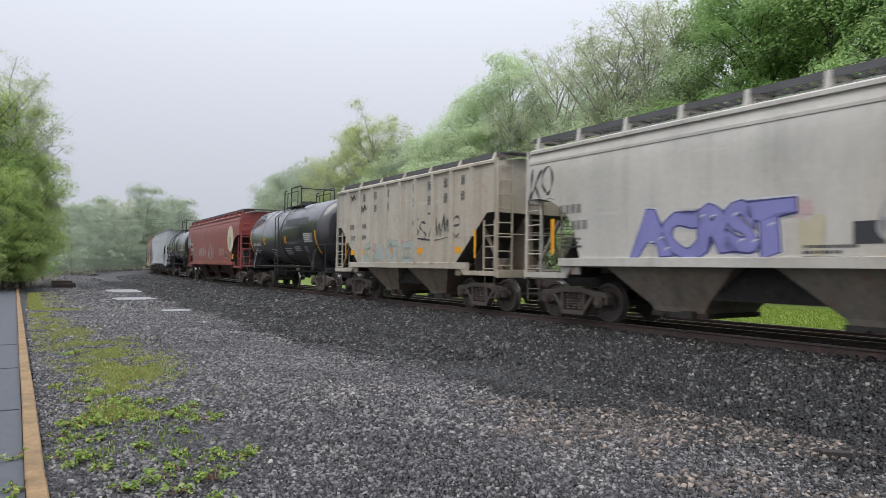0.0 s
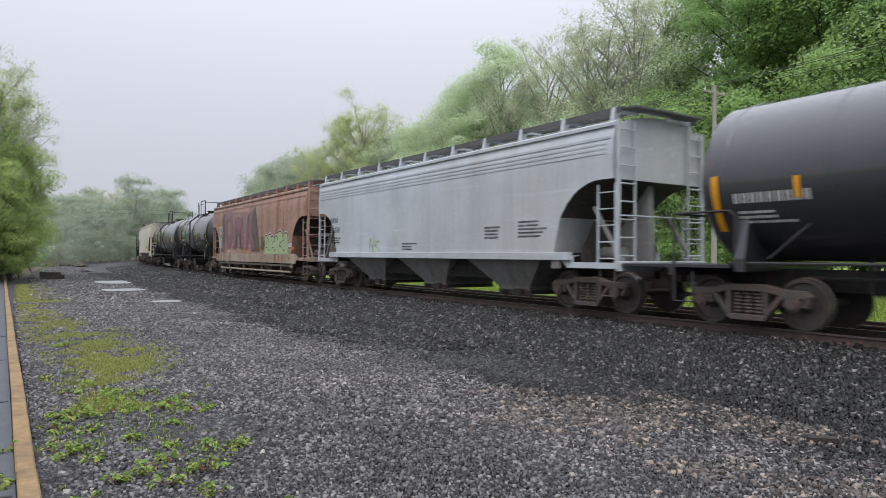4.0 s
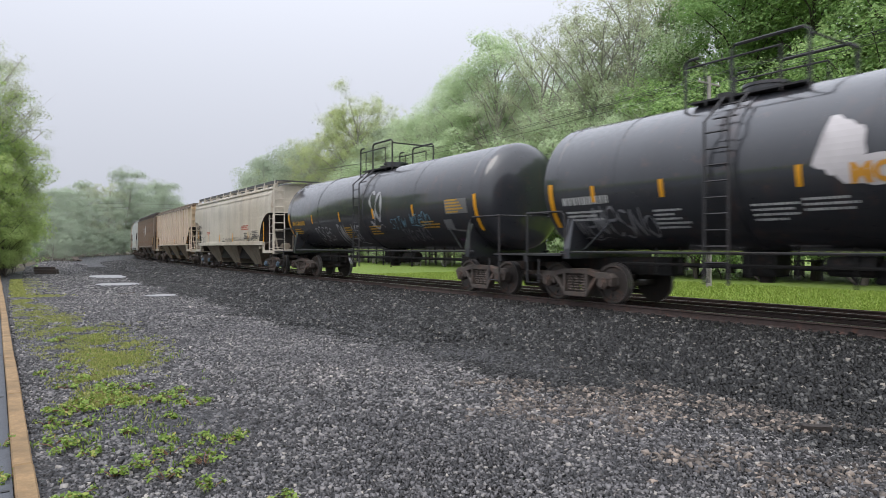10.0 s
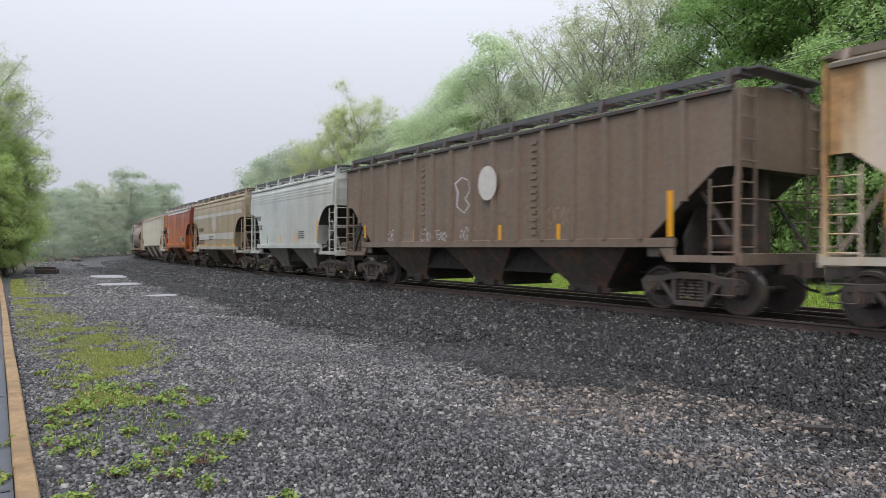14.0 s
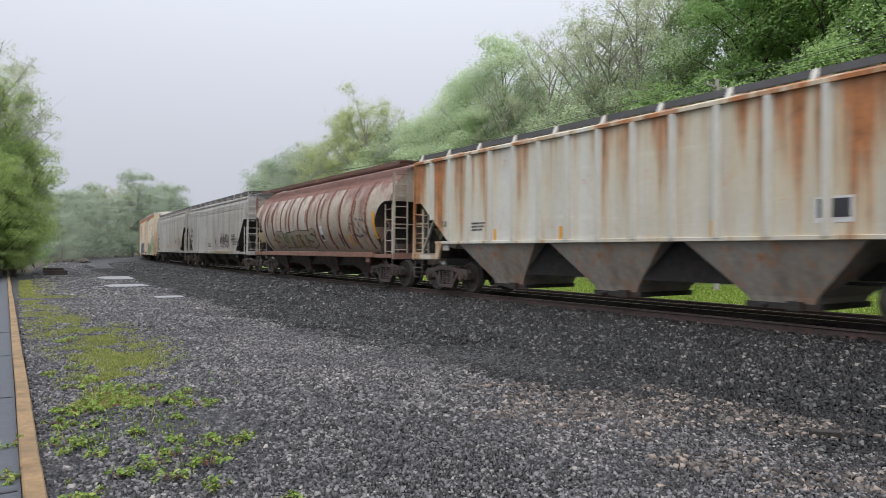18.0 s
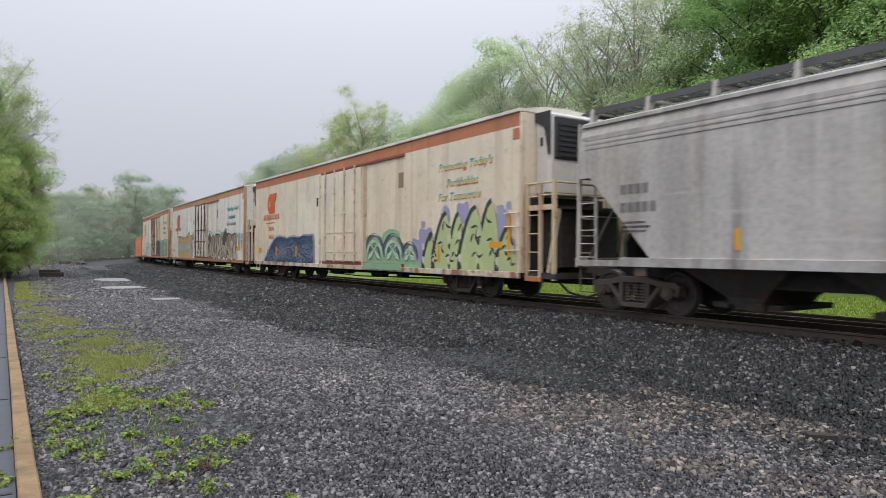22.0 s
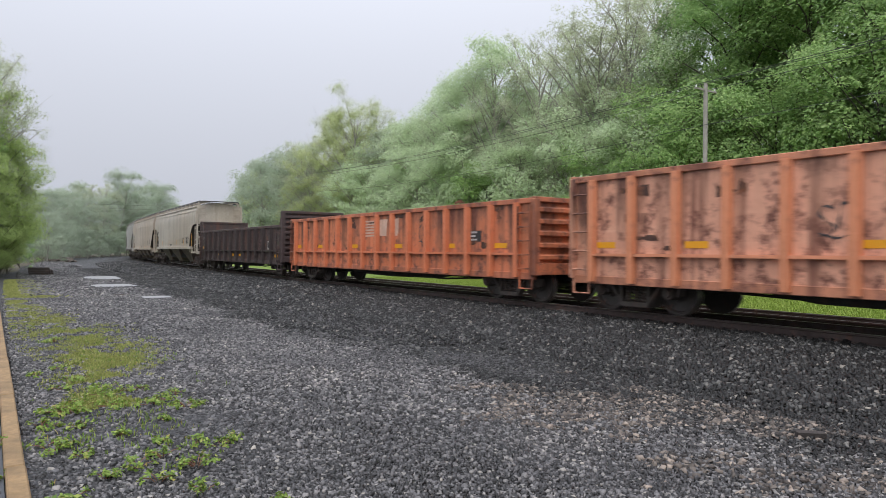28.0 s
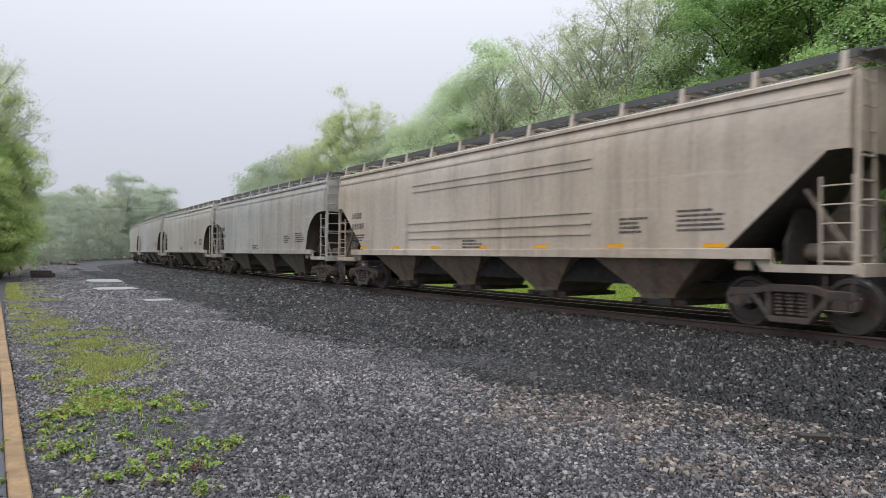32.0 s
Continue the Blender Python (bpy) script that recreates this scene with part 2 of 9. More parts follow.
BLACK_MARK = plain("black_stencil", (0.035, 0.035, 0.038), 0.6, 0, 0.3, 9)
RUBBER = plain("black_rubber_hose", (0.02, 0.02, 0.02), 0.7)
# ---- mesh helpers ----
def part(name, bm, material, parent, label="", smooth=False):
    """One mesh object under a thing or under a part."""
    me = bpy.data.meshes.new(name)
    bm.normal_update()
    bm.to_mesh(me)
    bm.free()
    me.materials.append(material)
    if smooth:
        me.polygons.foreach_set("use_smooth", [True] * len(me.polygons))
        me.set_sharp_from_angle(angle=radians(38))
    ob = new(name, me)
    ob.parent = parent
    if label:
        tagged(ob, label)
    return ob


def share(name, me, parent, m=None):
    """Another object on a mesh that exists."""
    ob = new(name, me)
    ob.parent = parent
    if m is not None:
        ob.matrix_basis = m
    return ob


def box(bm, a, b, bevel=0.0):
    vs = [bm.verts.new((x, y, z)) for x in (a[0], b[0]) for y in (a[1], b[1]) for z in (a[2], b[2])]
    fs = [bm.faces.new([vs[i] for i in q]) for q in ((0, 1, 3, 2), (4, 6, 7, 5), (0, 4, 5, 1), (2, 3, 7, 6), (0, 2, 6, 4), (1, 5, 7, 3))]
    if bevel:
        es = {e for f in fs for e in f.edges}
        bmesh.ops.bevel(bm, geom=list(es), offset=bevel, segments=1, affect="EDGES")
    return bm


def one_box(a, b, bevel=0.0):
    return box(bmesh.new(), a, b, bevel)


def beam(bm, p, q, w, h=None, up=(0, 0, 1)):
    """A bar of w x h from p to q."""
    p, q, h = Vector(p), Vector(q), h or w
    d = (q - p).normalized()
    u = Vector(up)
    if abs(d.dot(u)) > 0.95:
        u = Vector((1, 0, 0))
    s = d.cross(u).normalized() * w / 2
    u = s.cross(d).normalized() * h / 2
    v = [bm.verts.new(o + k) for o in (p, q) for k in (s + u, s - u, -s - u, -s + u)]
    for i in range(4):
        j = (i + 1) % 4
        bm.faces.new((v[i], v[j], v[4 + j], v[4 + i]))
    bm.faces.new(v[3::-1])
    bm.faces.new(v[4:])
    return bm


def tube(bm, p, q, r, n=6, r2=None):
    p, q, r2 = Vector(p), Vector(q), r if r2 is None else r2
    d = (q - p).normalized()
    u = d.orthogonal().normalized()
    w = d.cross(u)
    ring = [[bm.verts.new(o + (u * math.cos(a) + w * math.sin(a)) * rr) for a in [2 * math.pi * i / n for i in range(n)]] for o, rr in ((p, r), (q, r2))]
    for i in range(n):
        j = (i + 1) % n
        bm.faces.new((ring[0][i], ring[0][j], ring[1][j], ring[1][i]))
    bm.faces.new(ring[0][::-1])
    bm.faces.new(ring[1])
    return bm


def pipe(bm, points, r, n=6):
    """One bent tube through the points."""
    pts = [Vector(p) for p in points]
    u, rings = None, []
    for k, p in enumerate(pts):
        a, b = pts[max(0, k - 1)], pts[min(len(pts) - 1, k + 1)]
        d = (b - a).normalized()
        u = d.orthogonal().normalized() if u is None else (u - d * u.dot(d)).normalized()
        w = d.cross(u)
        rings.append([bm.verts.new(p + (u * math.cos(q) + w * math.sin(q)) * r) for q in [2 * math.pi * i / n for i in range(n)]])
    for a, b in zip(rings, rings[1:]):
        for i in range(n):
            bm.faces.new((a[i], a[(i + 1) % n], b[(i + 1) % n], b[i]))
    bm.faces.new(rings[0][::-1])
    bm.faces.new(rings[-1])
    return bm


def prism(bm, outline, a, b, axis="y"):
    """An outline of (u, v) pulled from a to b along an axis: y gives u = x, v = z; x gives u = y, v = z; z gives u = x, v = y."""
    put = {"y": lambda u, v, k: (u, k, v), "x": lambda u, v, k: (k, u, v), "z": lambda u, v, k: (u, v, k)}[axis]
    r0, r1 = [[bm.verts.new(put(u, v, k)) for u, v in outline] for k in (a, b)]
    n = len(outline)
    for i in range(n):
        j = (i + 1) % n
        bm.faces.new((r0[i], r0[j], r1[j], r1[i]))
    bm.faces.new(r0[::-1])
    bm.faces.new(r1)
    bmesh.ops.recalc_face_normals(bm, faces=bm.faces[:])
    return bm


def loft(bm, rows, closed=True, caps=True):
    """Rings of points joined one to the next."""
    rings = [[bm.verts.new(c) for c in row] for row in rows]
    n = len(rings[0])
    for a, b in zip(rings, rings[1:]):
        for i in range(n if closed else n - 1):
            j = (i + 1) % n
            bm.faces.new((a[i], a[j], b[j], b[i]))
    if caps and closed:
        bm.faces.new(rings[0][::-1])
        bm.faces.new(rings[-1])
    bmesh.ops.recalc_face_normals(bm, faces=bm.faces[:])
    return bm


def thing(name, label, category, group="", m=None, kind=""):
    ob = tagged(new(name), label, category, group, kind)
    if m is not None:
        ob.matrix_basis = m
    return ob


# ---- writing and paint laid on a car's side: thin sheets a few millimetres proud of it ----
def letters(words, size, bold=0.0, space=1.0):
    """Writing as flat faces: width runs along x, height along z, centred on the origin."""
    c = bpy.data.curves.new("writing", "FONT")
    c.body, c.size, c.offset, c.align_x, c.align_y, c.space_character = words, size, bold, "CENTER", "CENTER", space
    c.resolution_u = 3
    ob = bpy.data.objects.new("writing", c)
    me = bpy.data.meshes.new_from_object(ob)
    bm = bmesh.new()
    bm.from_mesh(me)
    bpy.data.objects.remove(ob)
    bpy.data.curves.remove(c)
    bpy.data.meshes.remove(me)
    for v in bm.verts:
        v.co = (v.co.x, 0, v.co.y)
    return bm


def lay(bm, x, z, side, lift=0.006, lean=0.0, step=0.0):
    """Move flat faces to x, z on the near side of a car and wrap them on its profile side(z)."""
    m = Matrix.Translation((x, 0, z)) @ Matrix.Rotation(radians(lean), 4, "Y")
    bmesh.ops.transform(bm, matrix=m, verts=bm.verts[:])
    if step:
        zs = [v.co.z for v in bm.verts]
        k = math.floor(min(zs) / step) + 1
        while k * step < max(zs):
            bmesh.ops.bisect_plane(bm, geom=bm.verts[:] + bm.edges[:] + bm.faces[:], plane_co=(0, 0, k * step), plane_no=(0, 0, 1))
            k += 1
    for v in bm.verts:
        v.co.y = -side(v.co.z) - lift
    for f in bm.faces:
        f.normal_update()
        if f.normal.y > 0:
            f.normal_flip()
    return bm


def bars(rng, x0, z0, width, height, count, fill=0.62):
    """A word that cannot be read: a row of upright bars."""
    bm = bmesh.new()
    pitch = width / count
    for i in range(count):
        a = x0 + i * pitch
        w = pitch * fill * rng.uniform(0.75, 1.1)
        rect(bm, a, a + w, z0, z0 + height)
    return bm


def rect(bm, x0, x1, z0, z1):
    bm.faces.new([bm.verts.new((x, 0, z)) for x, z in ((x0, z0), (x1, z0), (x1, z1), (x0, z1))])
    return bm


def glyphs(rng, x0, z0, height, count, stroke=0.17, pitch=0.78):
    """Writing kept unread: a pair of narrow upright bars for each character."""
    bm = bmesh.new()
    for i in range(count):
        a = x0 + i * height * pitch
        for k in (0.0, 0.33):
            rect(bm, a + height * k, a + height * (k + stroke), z0 + height * 0.06, z0 + height * 0.94)
    return bm


def prism_face(pts):
    bm = bmesh.new()
    bm.faces.new([bm.verts.new((x, 0, z)) for x, z in pts])
    return bm


def disc(w, h, n=40):
    """A painted ellipse."""
    bm = bmesh.new()
    c = bm.verts.new((0, 0, 0))
    vs = [bm.verts.new((math.cos(2 * math.pi * i / n) * w / 2, 0, math.sin(2 * math.pi * i / n) * h / 2)) for i in range(n)]
    for i in range(n):
        bm.faces.new((c, vs[i], vs[(i + 1) % n]))
    return bm


def stroke_field(rng, w, h, count, width, wave=0.25, long=0.8):
    """Many short brushed strokes, mostly upright, that fill a patch of w by h."""
    bm = bmesh.new()
    for i in range(count):
        x = -w / 2 + w * (i + rng.random()) / count
        reach = h / 2 * rng.uniform(0.35, long)
        z = rng.uniform(-h / 2 + reach, h / 2 - reach) if h / 2 > reach else 0
        p, q, lean = rng.uniform(0, 6.28), rng.uniform(3, 8), rng.uniform(-0.4, 0.4)
        pts = []
        for k in range(9):
            u = k / 4 - 1
            pts.append((max(-w / 2, min(w / 2, x + wave * math.sin(q * u + p) + lean * u * reach)), z + u * reach))
        stroke_path(bm, pts, width * rng.uniform(0.6, 1.3))
    return bm


def bubble_piece(car, side, rng, x, z, w, h, count, edge, fill, low=None, light=None, step=0.0):
    """A piece of fat overlapping forms, each with a dark rim, a second tone along its foot, dark inner lines and a light flash."""
    cw = w / count
    for i in range(count):
        tone = fill[i % len(fill)] if isinstance(fill[0], tuple) else fill
        cx, lift = x - w / 2 + cw * (i + 0.5) + rng.uniform(-0.1, 0.1) * cw, 0.008 + 0.009 * (i % 2)
        bh, lean, cz = h * rng.uniform(0.82, 1.02), rng.uniform(-14, 14), z + rng.uniform(-0.05, 0.05) * h
        seed = rng.randrange(9999)
        part("graffiti_outline", lay(blob(random.Random(seed), cw * 1.36, bh * 1.1, 32, 0.07), cx, cz, side, lift, lean, step), colour_of(*edge), car)
        part("graffiti_letter", lay(blob(random.Random(seed), cw * 1.18, bh * 0.97, 32, 0.07), cx, cz, side, lift + 0.0025, lean, step), colour_of(*tone), car)
        if low:
            part("graffiti_shade", lay(blob(random.Random(seed), cw * 1.0, bh * 0.4, 24, 0.1), cx, cz - bh * 0.25, side, lift + 0.004, lean, step), colour_of(*low), car)
        bm = bmesh.new()
        for q in range(2):
            pts = smooth_line([(cw * rng.uniform(-0.4, 0.4), bh * (-0.36 + 0.25 * k + rng.uniform(-0.05, 0.05))) for k in range(4)], 3)
            stroke_path(bm, pts, cw * 0.13)
        part("graffiti_line", lay(bm, cx, cz, side, lift + 0.0055, lean, step), colour_of(*edge), car)
        if light:
            part("graffiti_flash", lay(blob(random.Random(seed + 1), cw * 0.22, bh * 0.16, 16, 0.1), cx + cw * rng.uniform(-0.25, 0.25), cz + bh * rng.uniform(-0.1, 0.3), side, lift + 0.007, lean, step), colour_of(*light), car)


def mass(rng, w, h, humps, lead=0.05, tail=0.05, dip=0.22):
    """A painted block with a flat foot and a humped top; lead and tail are the shares of its width that slope."""
    tall = [rng.uniform(0.86, 1.0) for _ in range(humps)]
    top = []
    n = 10 * humps
    for i in range(n + 1):
        u = i / n
        k = min(humps - 1, int(u * humps))
        z = tall[k] * (1 - dip * (1 - abs(math.sin(math.pi * u * humps)) ** 0.5)) * min(1.0, 0.12 + u / lead, 0.12 + (1 - u) / tail)
        top.append((-w / 2 + w * u + rng.uniform(-0.02, 0.02), -h / 2 + h * z + rng.uniform(-0.02, 0.02)))
    bm = bmesh.new()
    bm.faces.new([bm.verts.new((x, 0, z)) for x, z in [(w / 2, -h / 2), (-w / 2, -h / 2)] + top])
    bmesh.ops.triangulate(bm, faces=bm.faces[:])
    return bm


LEAF_TIP = ((-0.5, -0.5), (0.5, -0.5), (0.5, -0.2), (0.46, 0.1), (0.36, 0.34), (0.2, 0.5), (0.02, 0.44), (-0.16, 0.28), (-0.36, 0.02), (-0.48, -0.2))


def flame(w, h):
    """A letter's block that leans and runs out into a tip."""
    bm = bmesh.new()
    bm.faces.new([bm.verts.new((x * w, 0, z * h)) for x, z in LEAF_TIP])
    bmesh.ops.triangulate(bm, faces=bm.faces[:])
    return bm


def blob(rng, w, h, n=26, rough=0.16):
    """An uneven patch of spray paint."""
    bm = bmesh.new()
    p = [rng.uniform(0, 6.28) for _ in range(4)]
    vs = []
    for i in range(n):
        a = 2 * math.pi * i / n
        r = 1 + rough * (math.sin(3 * a + p[0]) + 0.7 * math.sin(5 * a + p[1]) + 0.5 * math.sin(8 * a + p[2]))
        c, s = math.cos(a), math.sin(a)
        # squarer than an ellipse
        k = 1 / max(abs(c), abs(s)) ** 0.6
        vs.append(bm.verts.new((c * k * r * w / 2 * 0.85, 0, s * k * r * h / 2 * 0.85)))
    bm.faces.new(vs)
    bmesh.ops.triangulate(bm, faces=bm.faces[:])
    return bm


def stroke_path(bm, pts, width):
    """A brushed line through points (x, z), with width falling to its ends."""
    n = len(pts)
    rows = []
    for i, (x, z) in enumerate(pts):
        a, b = pts[max(0, i - 1)], pts[min(n - 1, i + 1)]
        d = Vector((b[0] - a[0], b[1] - a[1]))
        d = d.normalized() if d.length > 1e-6 else Vector((1, 0))
        w = width * (0.6 + 0.4 * math.sin(i * 0.9)) * min(1, 0.3 + i * 0.35, 0.3 + (n - 1 - i) * 0.35) / 2
        rows.append((bm.verts.new((x - d.y * w, 0, z + d.x * w)), bm.verts.new((x + d.y * w, 0, z - d.x * w))))
    for (a, b), (c, d) in zip(rows, rows[1:]):
        try:
            bm.faces.new((a, b, d, c))
        except ValueError:
            pass
    return bm


STROKES = (
    ((0, 0), (0.05, 0.6), (0.12, 1.0), (0.5, 0.9), (0.6, 0.45), (0.62, 0)),
    ((0.6, 0.9), (0.2, 1.0), (0.02, 0.75), (0.3, 0.5), (0.6, 0.3), (0.4, 0.02), (0.0, 0.1)),
    ((0, 0), (0.08, 1.0), (0.3, 0.5), (0.55, 0.02), (0.62, 1.05)),
    ((0.3, 0.05), (0.02, 0.4), (0.1, 0.85), (0.4, 1.0), (0.62, 0.6), (0.5, 0.15), (0.25, 0.0)),
    ((0, 1.0), (0.2, 0.1), (0.33, 0.7), (0.48, 0.05), (0.68, 1.0)),
    ((0.05, 1.05), (0.05, 0.5), (0.0, 0.0), (0.3, 0.45), (0.6, 0.95), (0.3, 0.5), (0.62, 0.0)),
    ((0.0, 0.55), (0.6, 0.6), (0.45, 1.0), (0.08, 0.85), (0.05, 0.3), (0.35, 0.0), (0.65, 0.12)),
    ((0.6, 1.0), (0.0, 0.95), (0.3, 0.9), (0.28, 0.4), (0.22, -0.1)))


def smooth_line(pts, steps=4):
    """More points along a curve that passes through the given ones."""
    q = [pts[0], *pts, pts[-1]]
    out = []
    for i in range(1, len(q) - 2):
        p0, p1, p2, p3 = q[i - 1:i + 3]
        for k in range(steps):
            t = k / steps
            out.append(tuple(0.5 * (2 * b + (c - a) * t + (2 * a - 5 * b + 4 * c - d) * t * t + (3 * b - a - 3 * c + d) * t ** 3) for a, b, c, d in zip(p0, p1, p2, p3)))
    return out + [pts[-1]]


def scribble(rng, w, h, lines, width):
    """A sprayed tag that spells nothing: a run of leaning strokes, now and then underlined."""
    bm = bmesh.new()
    count = max(2, round(w / (h * 0.62)))
    pitch = w / count
    for i in range(count):
        lean, tall, drop = rng.uniform(0.0, 0.3), rng.uniform(0.75, 1.1), rng.uniform(-0.1, 0.12)
        pts = smooth_line(STROKES[rng.randrange(len(STROKES))])
        stroke_path(bm, [(-w / 2 + pitch * (i + 1.35 * x + lean * z * 0.5), h * (-0.5 + drop + z * tall)) for x, z in pts], width * rng.uniform(0.65, 1.0))
    if rng.random() < 0.45:
        stroke_path(bm, [(-w / 2 + w * k / 7, -h * 0.58 + 0.06 * h * math.sin(k * 1.4)) for k in range(8)], width * 0.6)
    return bm


def colour_of(name, c, rough=0.45):
    return plain("spray_" + name, c, rough, 0, 0.2, 4, 0.05)


def graffiti(car, side, rng, x, z, w, h, words="", fill=(0.3, 0.25, 0.6), edge=(0.04, 0.03, 0.06), back=None, names=("fill", "edge", "back"), step=0.0, lean=0, halo=None):
    """A painted piece: a patch, fat letters with a dark edge and a pale rim, and light flashes in them."""
    lift = 0.006
    if back:
        part("graffiti_cloud", lay(blob(rng, w * 1.12, h * 1.12), x, z, side, lift, 0, step), colour_of(names[2], back), car)
        lift += 0.005
    if words:
        probe = letters(words, 1.0, 0.0, 0.92)
        xs, zs = [v.co.x for v in probe.verts], [v.co.z for v in probe.verts]
        ww, hh = max(xs) - min(xs), max(zs) - min(zs)
        probe.free()
        layers = [(0.085, edge, names[1], "graffiti_outline"), (0.058, fill, names[0], "graffiti_letters")]
        if halo:
            layers.insert(0, (0.115, halo[1], halo[0], "graffiti_rim"))
        for bold, col, nm, k in layers:
            bm = letters(words, 1.0, bold, 0.84)
            for v in bm.verts:
                v.co.x, v.co.z = v.co.x * w / (ww * 0.93), v.co.z * h / (hh + 0.14)
                u = v.co.x / w
                v.co.z += h * (0.07 * math.sin(u * 13.0) + 0.05 * math.sin(u * 29.0 + 1.0)) + 0.1 * h * u
                v.co.x += 0.05 * h * math.sin(v.co.z / h * 7.0 + u * 9.0)
            part(k, lay(bm, x, z, side, lift, lean, step), colour_of(nm, col), car)
            lift += 0.005
        for i in range(2 * len(words)):
            bm = bmesh.new()
            a, b = -w * 0.46 + w * 0.92 * (i + rng.random()) / (2 * len(words)), rng.uniform(-0.35, 0.35) * h
            stroke_path(bm, [(a, b), (a + 0.05 * h, b + 0.05 * h), (a + 0.14 * h, b + 0.07 * h)], 0.06 * h)
            part("graffiti_flash", lay(bm, x, z, side, lift, lean, step), colour_of("flash_white", (0.6, 0.6, 0.62)), car)
    else:
        part("graffiti_outline", lay(scribble(rng, w, h, max(3, int(w / h * 2.2)), h * 0.26), x, z, side, lift, lean, step), colour_of(names[1], edge), car)
        part("graffiti_letters", lay(scribble(rng, w, h * 0.9, max(3, int(w / h * 2.2)), h * 0.14), x, z, side, lift + 0.005, lean, step), colour_of(names[0], fill), car)


def tag_marks(car, side, rng, x, z, w, h, colour, name, step=0.0):
    part("graffiti_tag", lay(scribble(rng, w, h, max(2, int(w / h * 1.9)), h * 0.15), x, z, side, 0.007, 0, step), colour_of(name, colour), car)
# ---- running gear: one truck is built, and every car takes its own on the same meshes ----
WHEEL_R = 0.457


def wheelset_mesh():
    bm = bmesh.new()
    tube(bm, (0, -1.0, 0), (0, 1.0, 0), 0.075, 10)
    for s in (-1, 1):
        n = 28
        rows = []
        for y, r in ((0.66, 0.40), (0.66, 0.482), (0.695, 0.482), (0.71, 0.46), (0.80, 0.452), (0.805, 0.39), (0.765, 0.36), (0.755, 0.17), (0.81, 0.14), (0.81, 0.08)):
            rows.append([(r * math.cos(2 * math.pi * i / n), s * y, r * math.sin(2 * math.pi * i / n)) for i in range(n)])
        loft(bm, rows, True, True)
        # web marks that show the turning
        for k in range(2):
            a = k * math.pi + 0.4
            c, d = math.cos(a) * 0.27, math.sin(a) * 0.27
            tube(bm, (c, s * 0.752, d), (c, s * 0.775, d), 0.045, 8)
    me = bpy.data.meshes.new("wheelset")
    bm.to_mesh(me)
    bm.free()
    me.materials.append(WHEEL_STEEL)
    me.materials.append(TREAD)
    for p in me.polygons:
        c = p.center
        r = math.hypot(c.x, c.z)
        if r > 0.445 and abs(p.normal.y) < 0.6:
            p.material_index = 1
        p.use_smooth = True
    me.set_sharp_from_angle(angle=radians(35))
    return me


def side_frame_mesh():
    """A cast truss: top member, sloping tension members, and a jaw over each axle."""
    bm = bmesh.new()
    a, b = -0.10, 0.10
    top = [(-1.16, 0.60), (-1.05, 0.70), (-0.62, 0.72), (-0.35, 0.79), (0.35, 0.79), (0.62, 0.72), (1.05, 0.70), (1.16, 0.60), (1.12, 0.56), (0.66, 0.585), (0.38, 0.66), (-0.38, 0.66), (-0.66, 0.585), (-1.12, 0.56)]
    prism(bm, top, a, b)
    for s in (-1, 1):
        prism(bm, [(s * 0.60, 0.60), (s * 0.72, 0.60), (s * 0.40, 0.22), (s * 0.30, 0.22)], a, b)
        prism(bm, [(s * 0.31, 0.68), (s * 0.40, 0.68), (s * 0.40, 0.24), (s * 0.31, 0.24)], a, b)
        prism(bm, [(s * 0.72, 0.60), (s * 0.78, 0.60), (s * 0.74, 0.40), (s * 0.68, 0.42)], a, b)
        prism(bm, [(s * 1.16, 0.62), (s * 1.08, 0.62), (s * 1.03, 0.42), (s * 1.10, 0.40)], a, b)
    prism(bm, [(-0.42, 0.24), (0.42, 0.24), (0.34, 0.13), (-0.34, 0.13)], a, b)
    bmesh.ops.bevel(bm, geom=bm.edges[:], offset=0.012, segments=1, affect="EDGES")
    me = bpy.data.meshes.new("side_frame")
    bm.to_mesh(me)
    bm.free()
    me.materials.append(TRUCK_STEEL)
    return me


def spring_mesh():
    bm = bmesh.new()
    rows = []
    for k in range(13):
        z = 0.25 + k * 0.032
        q = 0.085 if k % 2 else 0.06
        rows.append([(q * math.cos(2 * math.pi * i / 8), q * math.sin(2 * math.pi * i / 8), z) for i in range(8)])
    loft(bm, rows)
    me = bpy.data.meshes.new("spring")
    bm.to_mesh(me)
    bm.free()
    me.materials.append(TRUCK_STEEL)
    return me


def simple_mesh(name, bm, material):
    me = bpy.data.meshes.new(name)
    bm.normal_update()
    bm.to_mesh(me)
    bm.free()
    me.materials.append(material)
    return me


CAP_BLUE = plain("blue_grey_bearing_cap", (0.16, 0.24, 0.32), 0.5)
BOLSTER = simple_mesh("truck", prism(bmesh.new(), [(-0.95, 0.46), (0.95, 0.46), (0.95, 0.66), (0.4, 0.74), (-0.4, 0.74), (-0.95, 0.66)], -0.2, 0.2, "x"), TRUCK_STEEL)
WHEELS, FRAME, SPRINGS = wheelset_mesh(), side_frame_mesh(), spring_mesh()
CAP = simple_mesh("bearing_cap", tube(tube(bmesh.new(), (0, -0.13, 0), (0, 0.1, 0), 0.135, 12), (0, -0.17, 0), (0, -0.13, 0), 0.085, 10), TRUCK_STEEL)
CAP_B = simple_mesh("bearing_cap", tube(tube(bmesh.new(), (0, -0.13, 0), (0, 0.1, 0), 0.135, 12), (0, -0.17, 0), (0, -0.13, 0), 0.095, 10), CAP_BLUE)
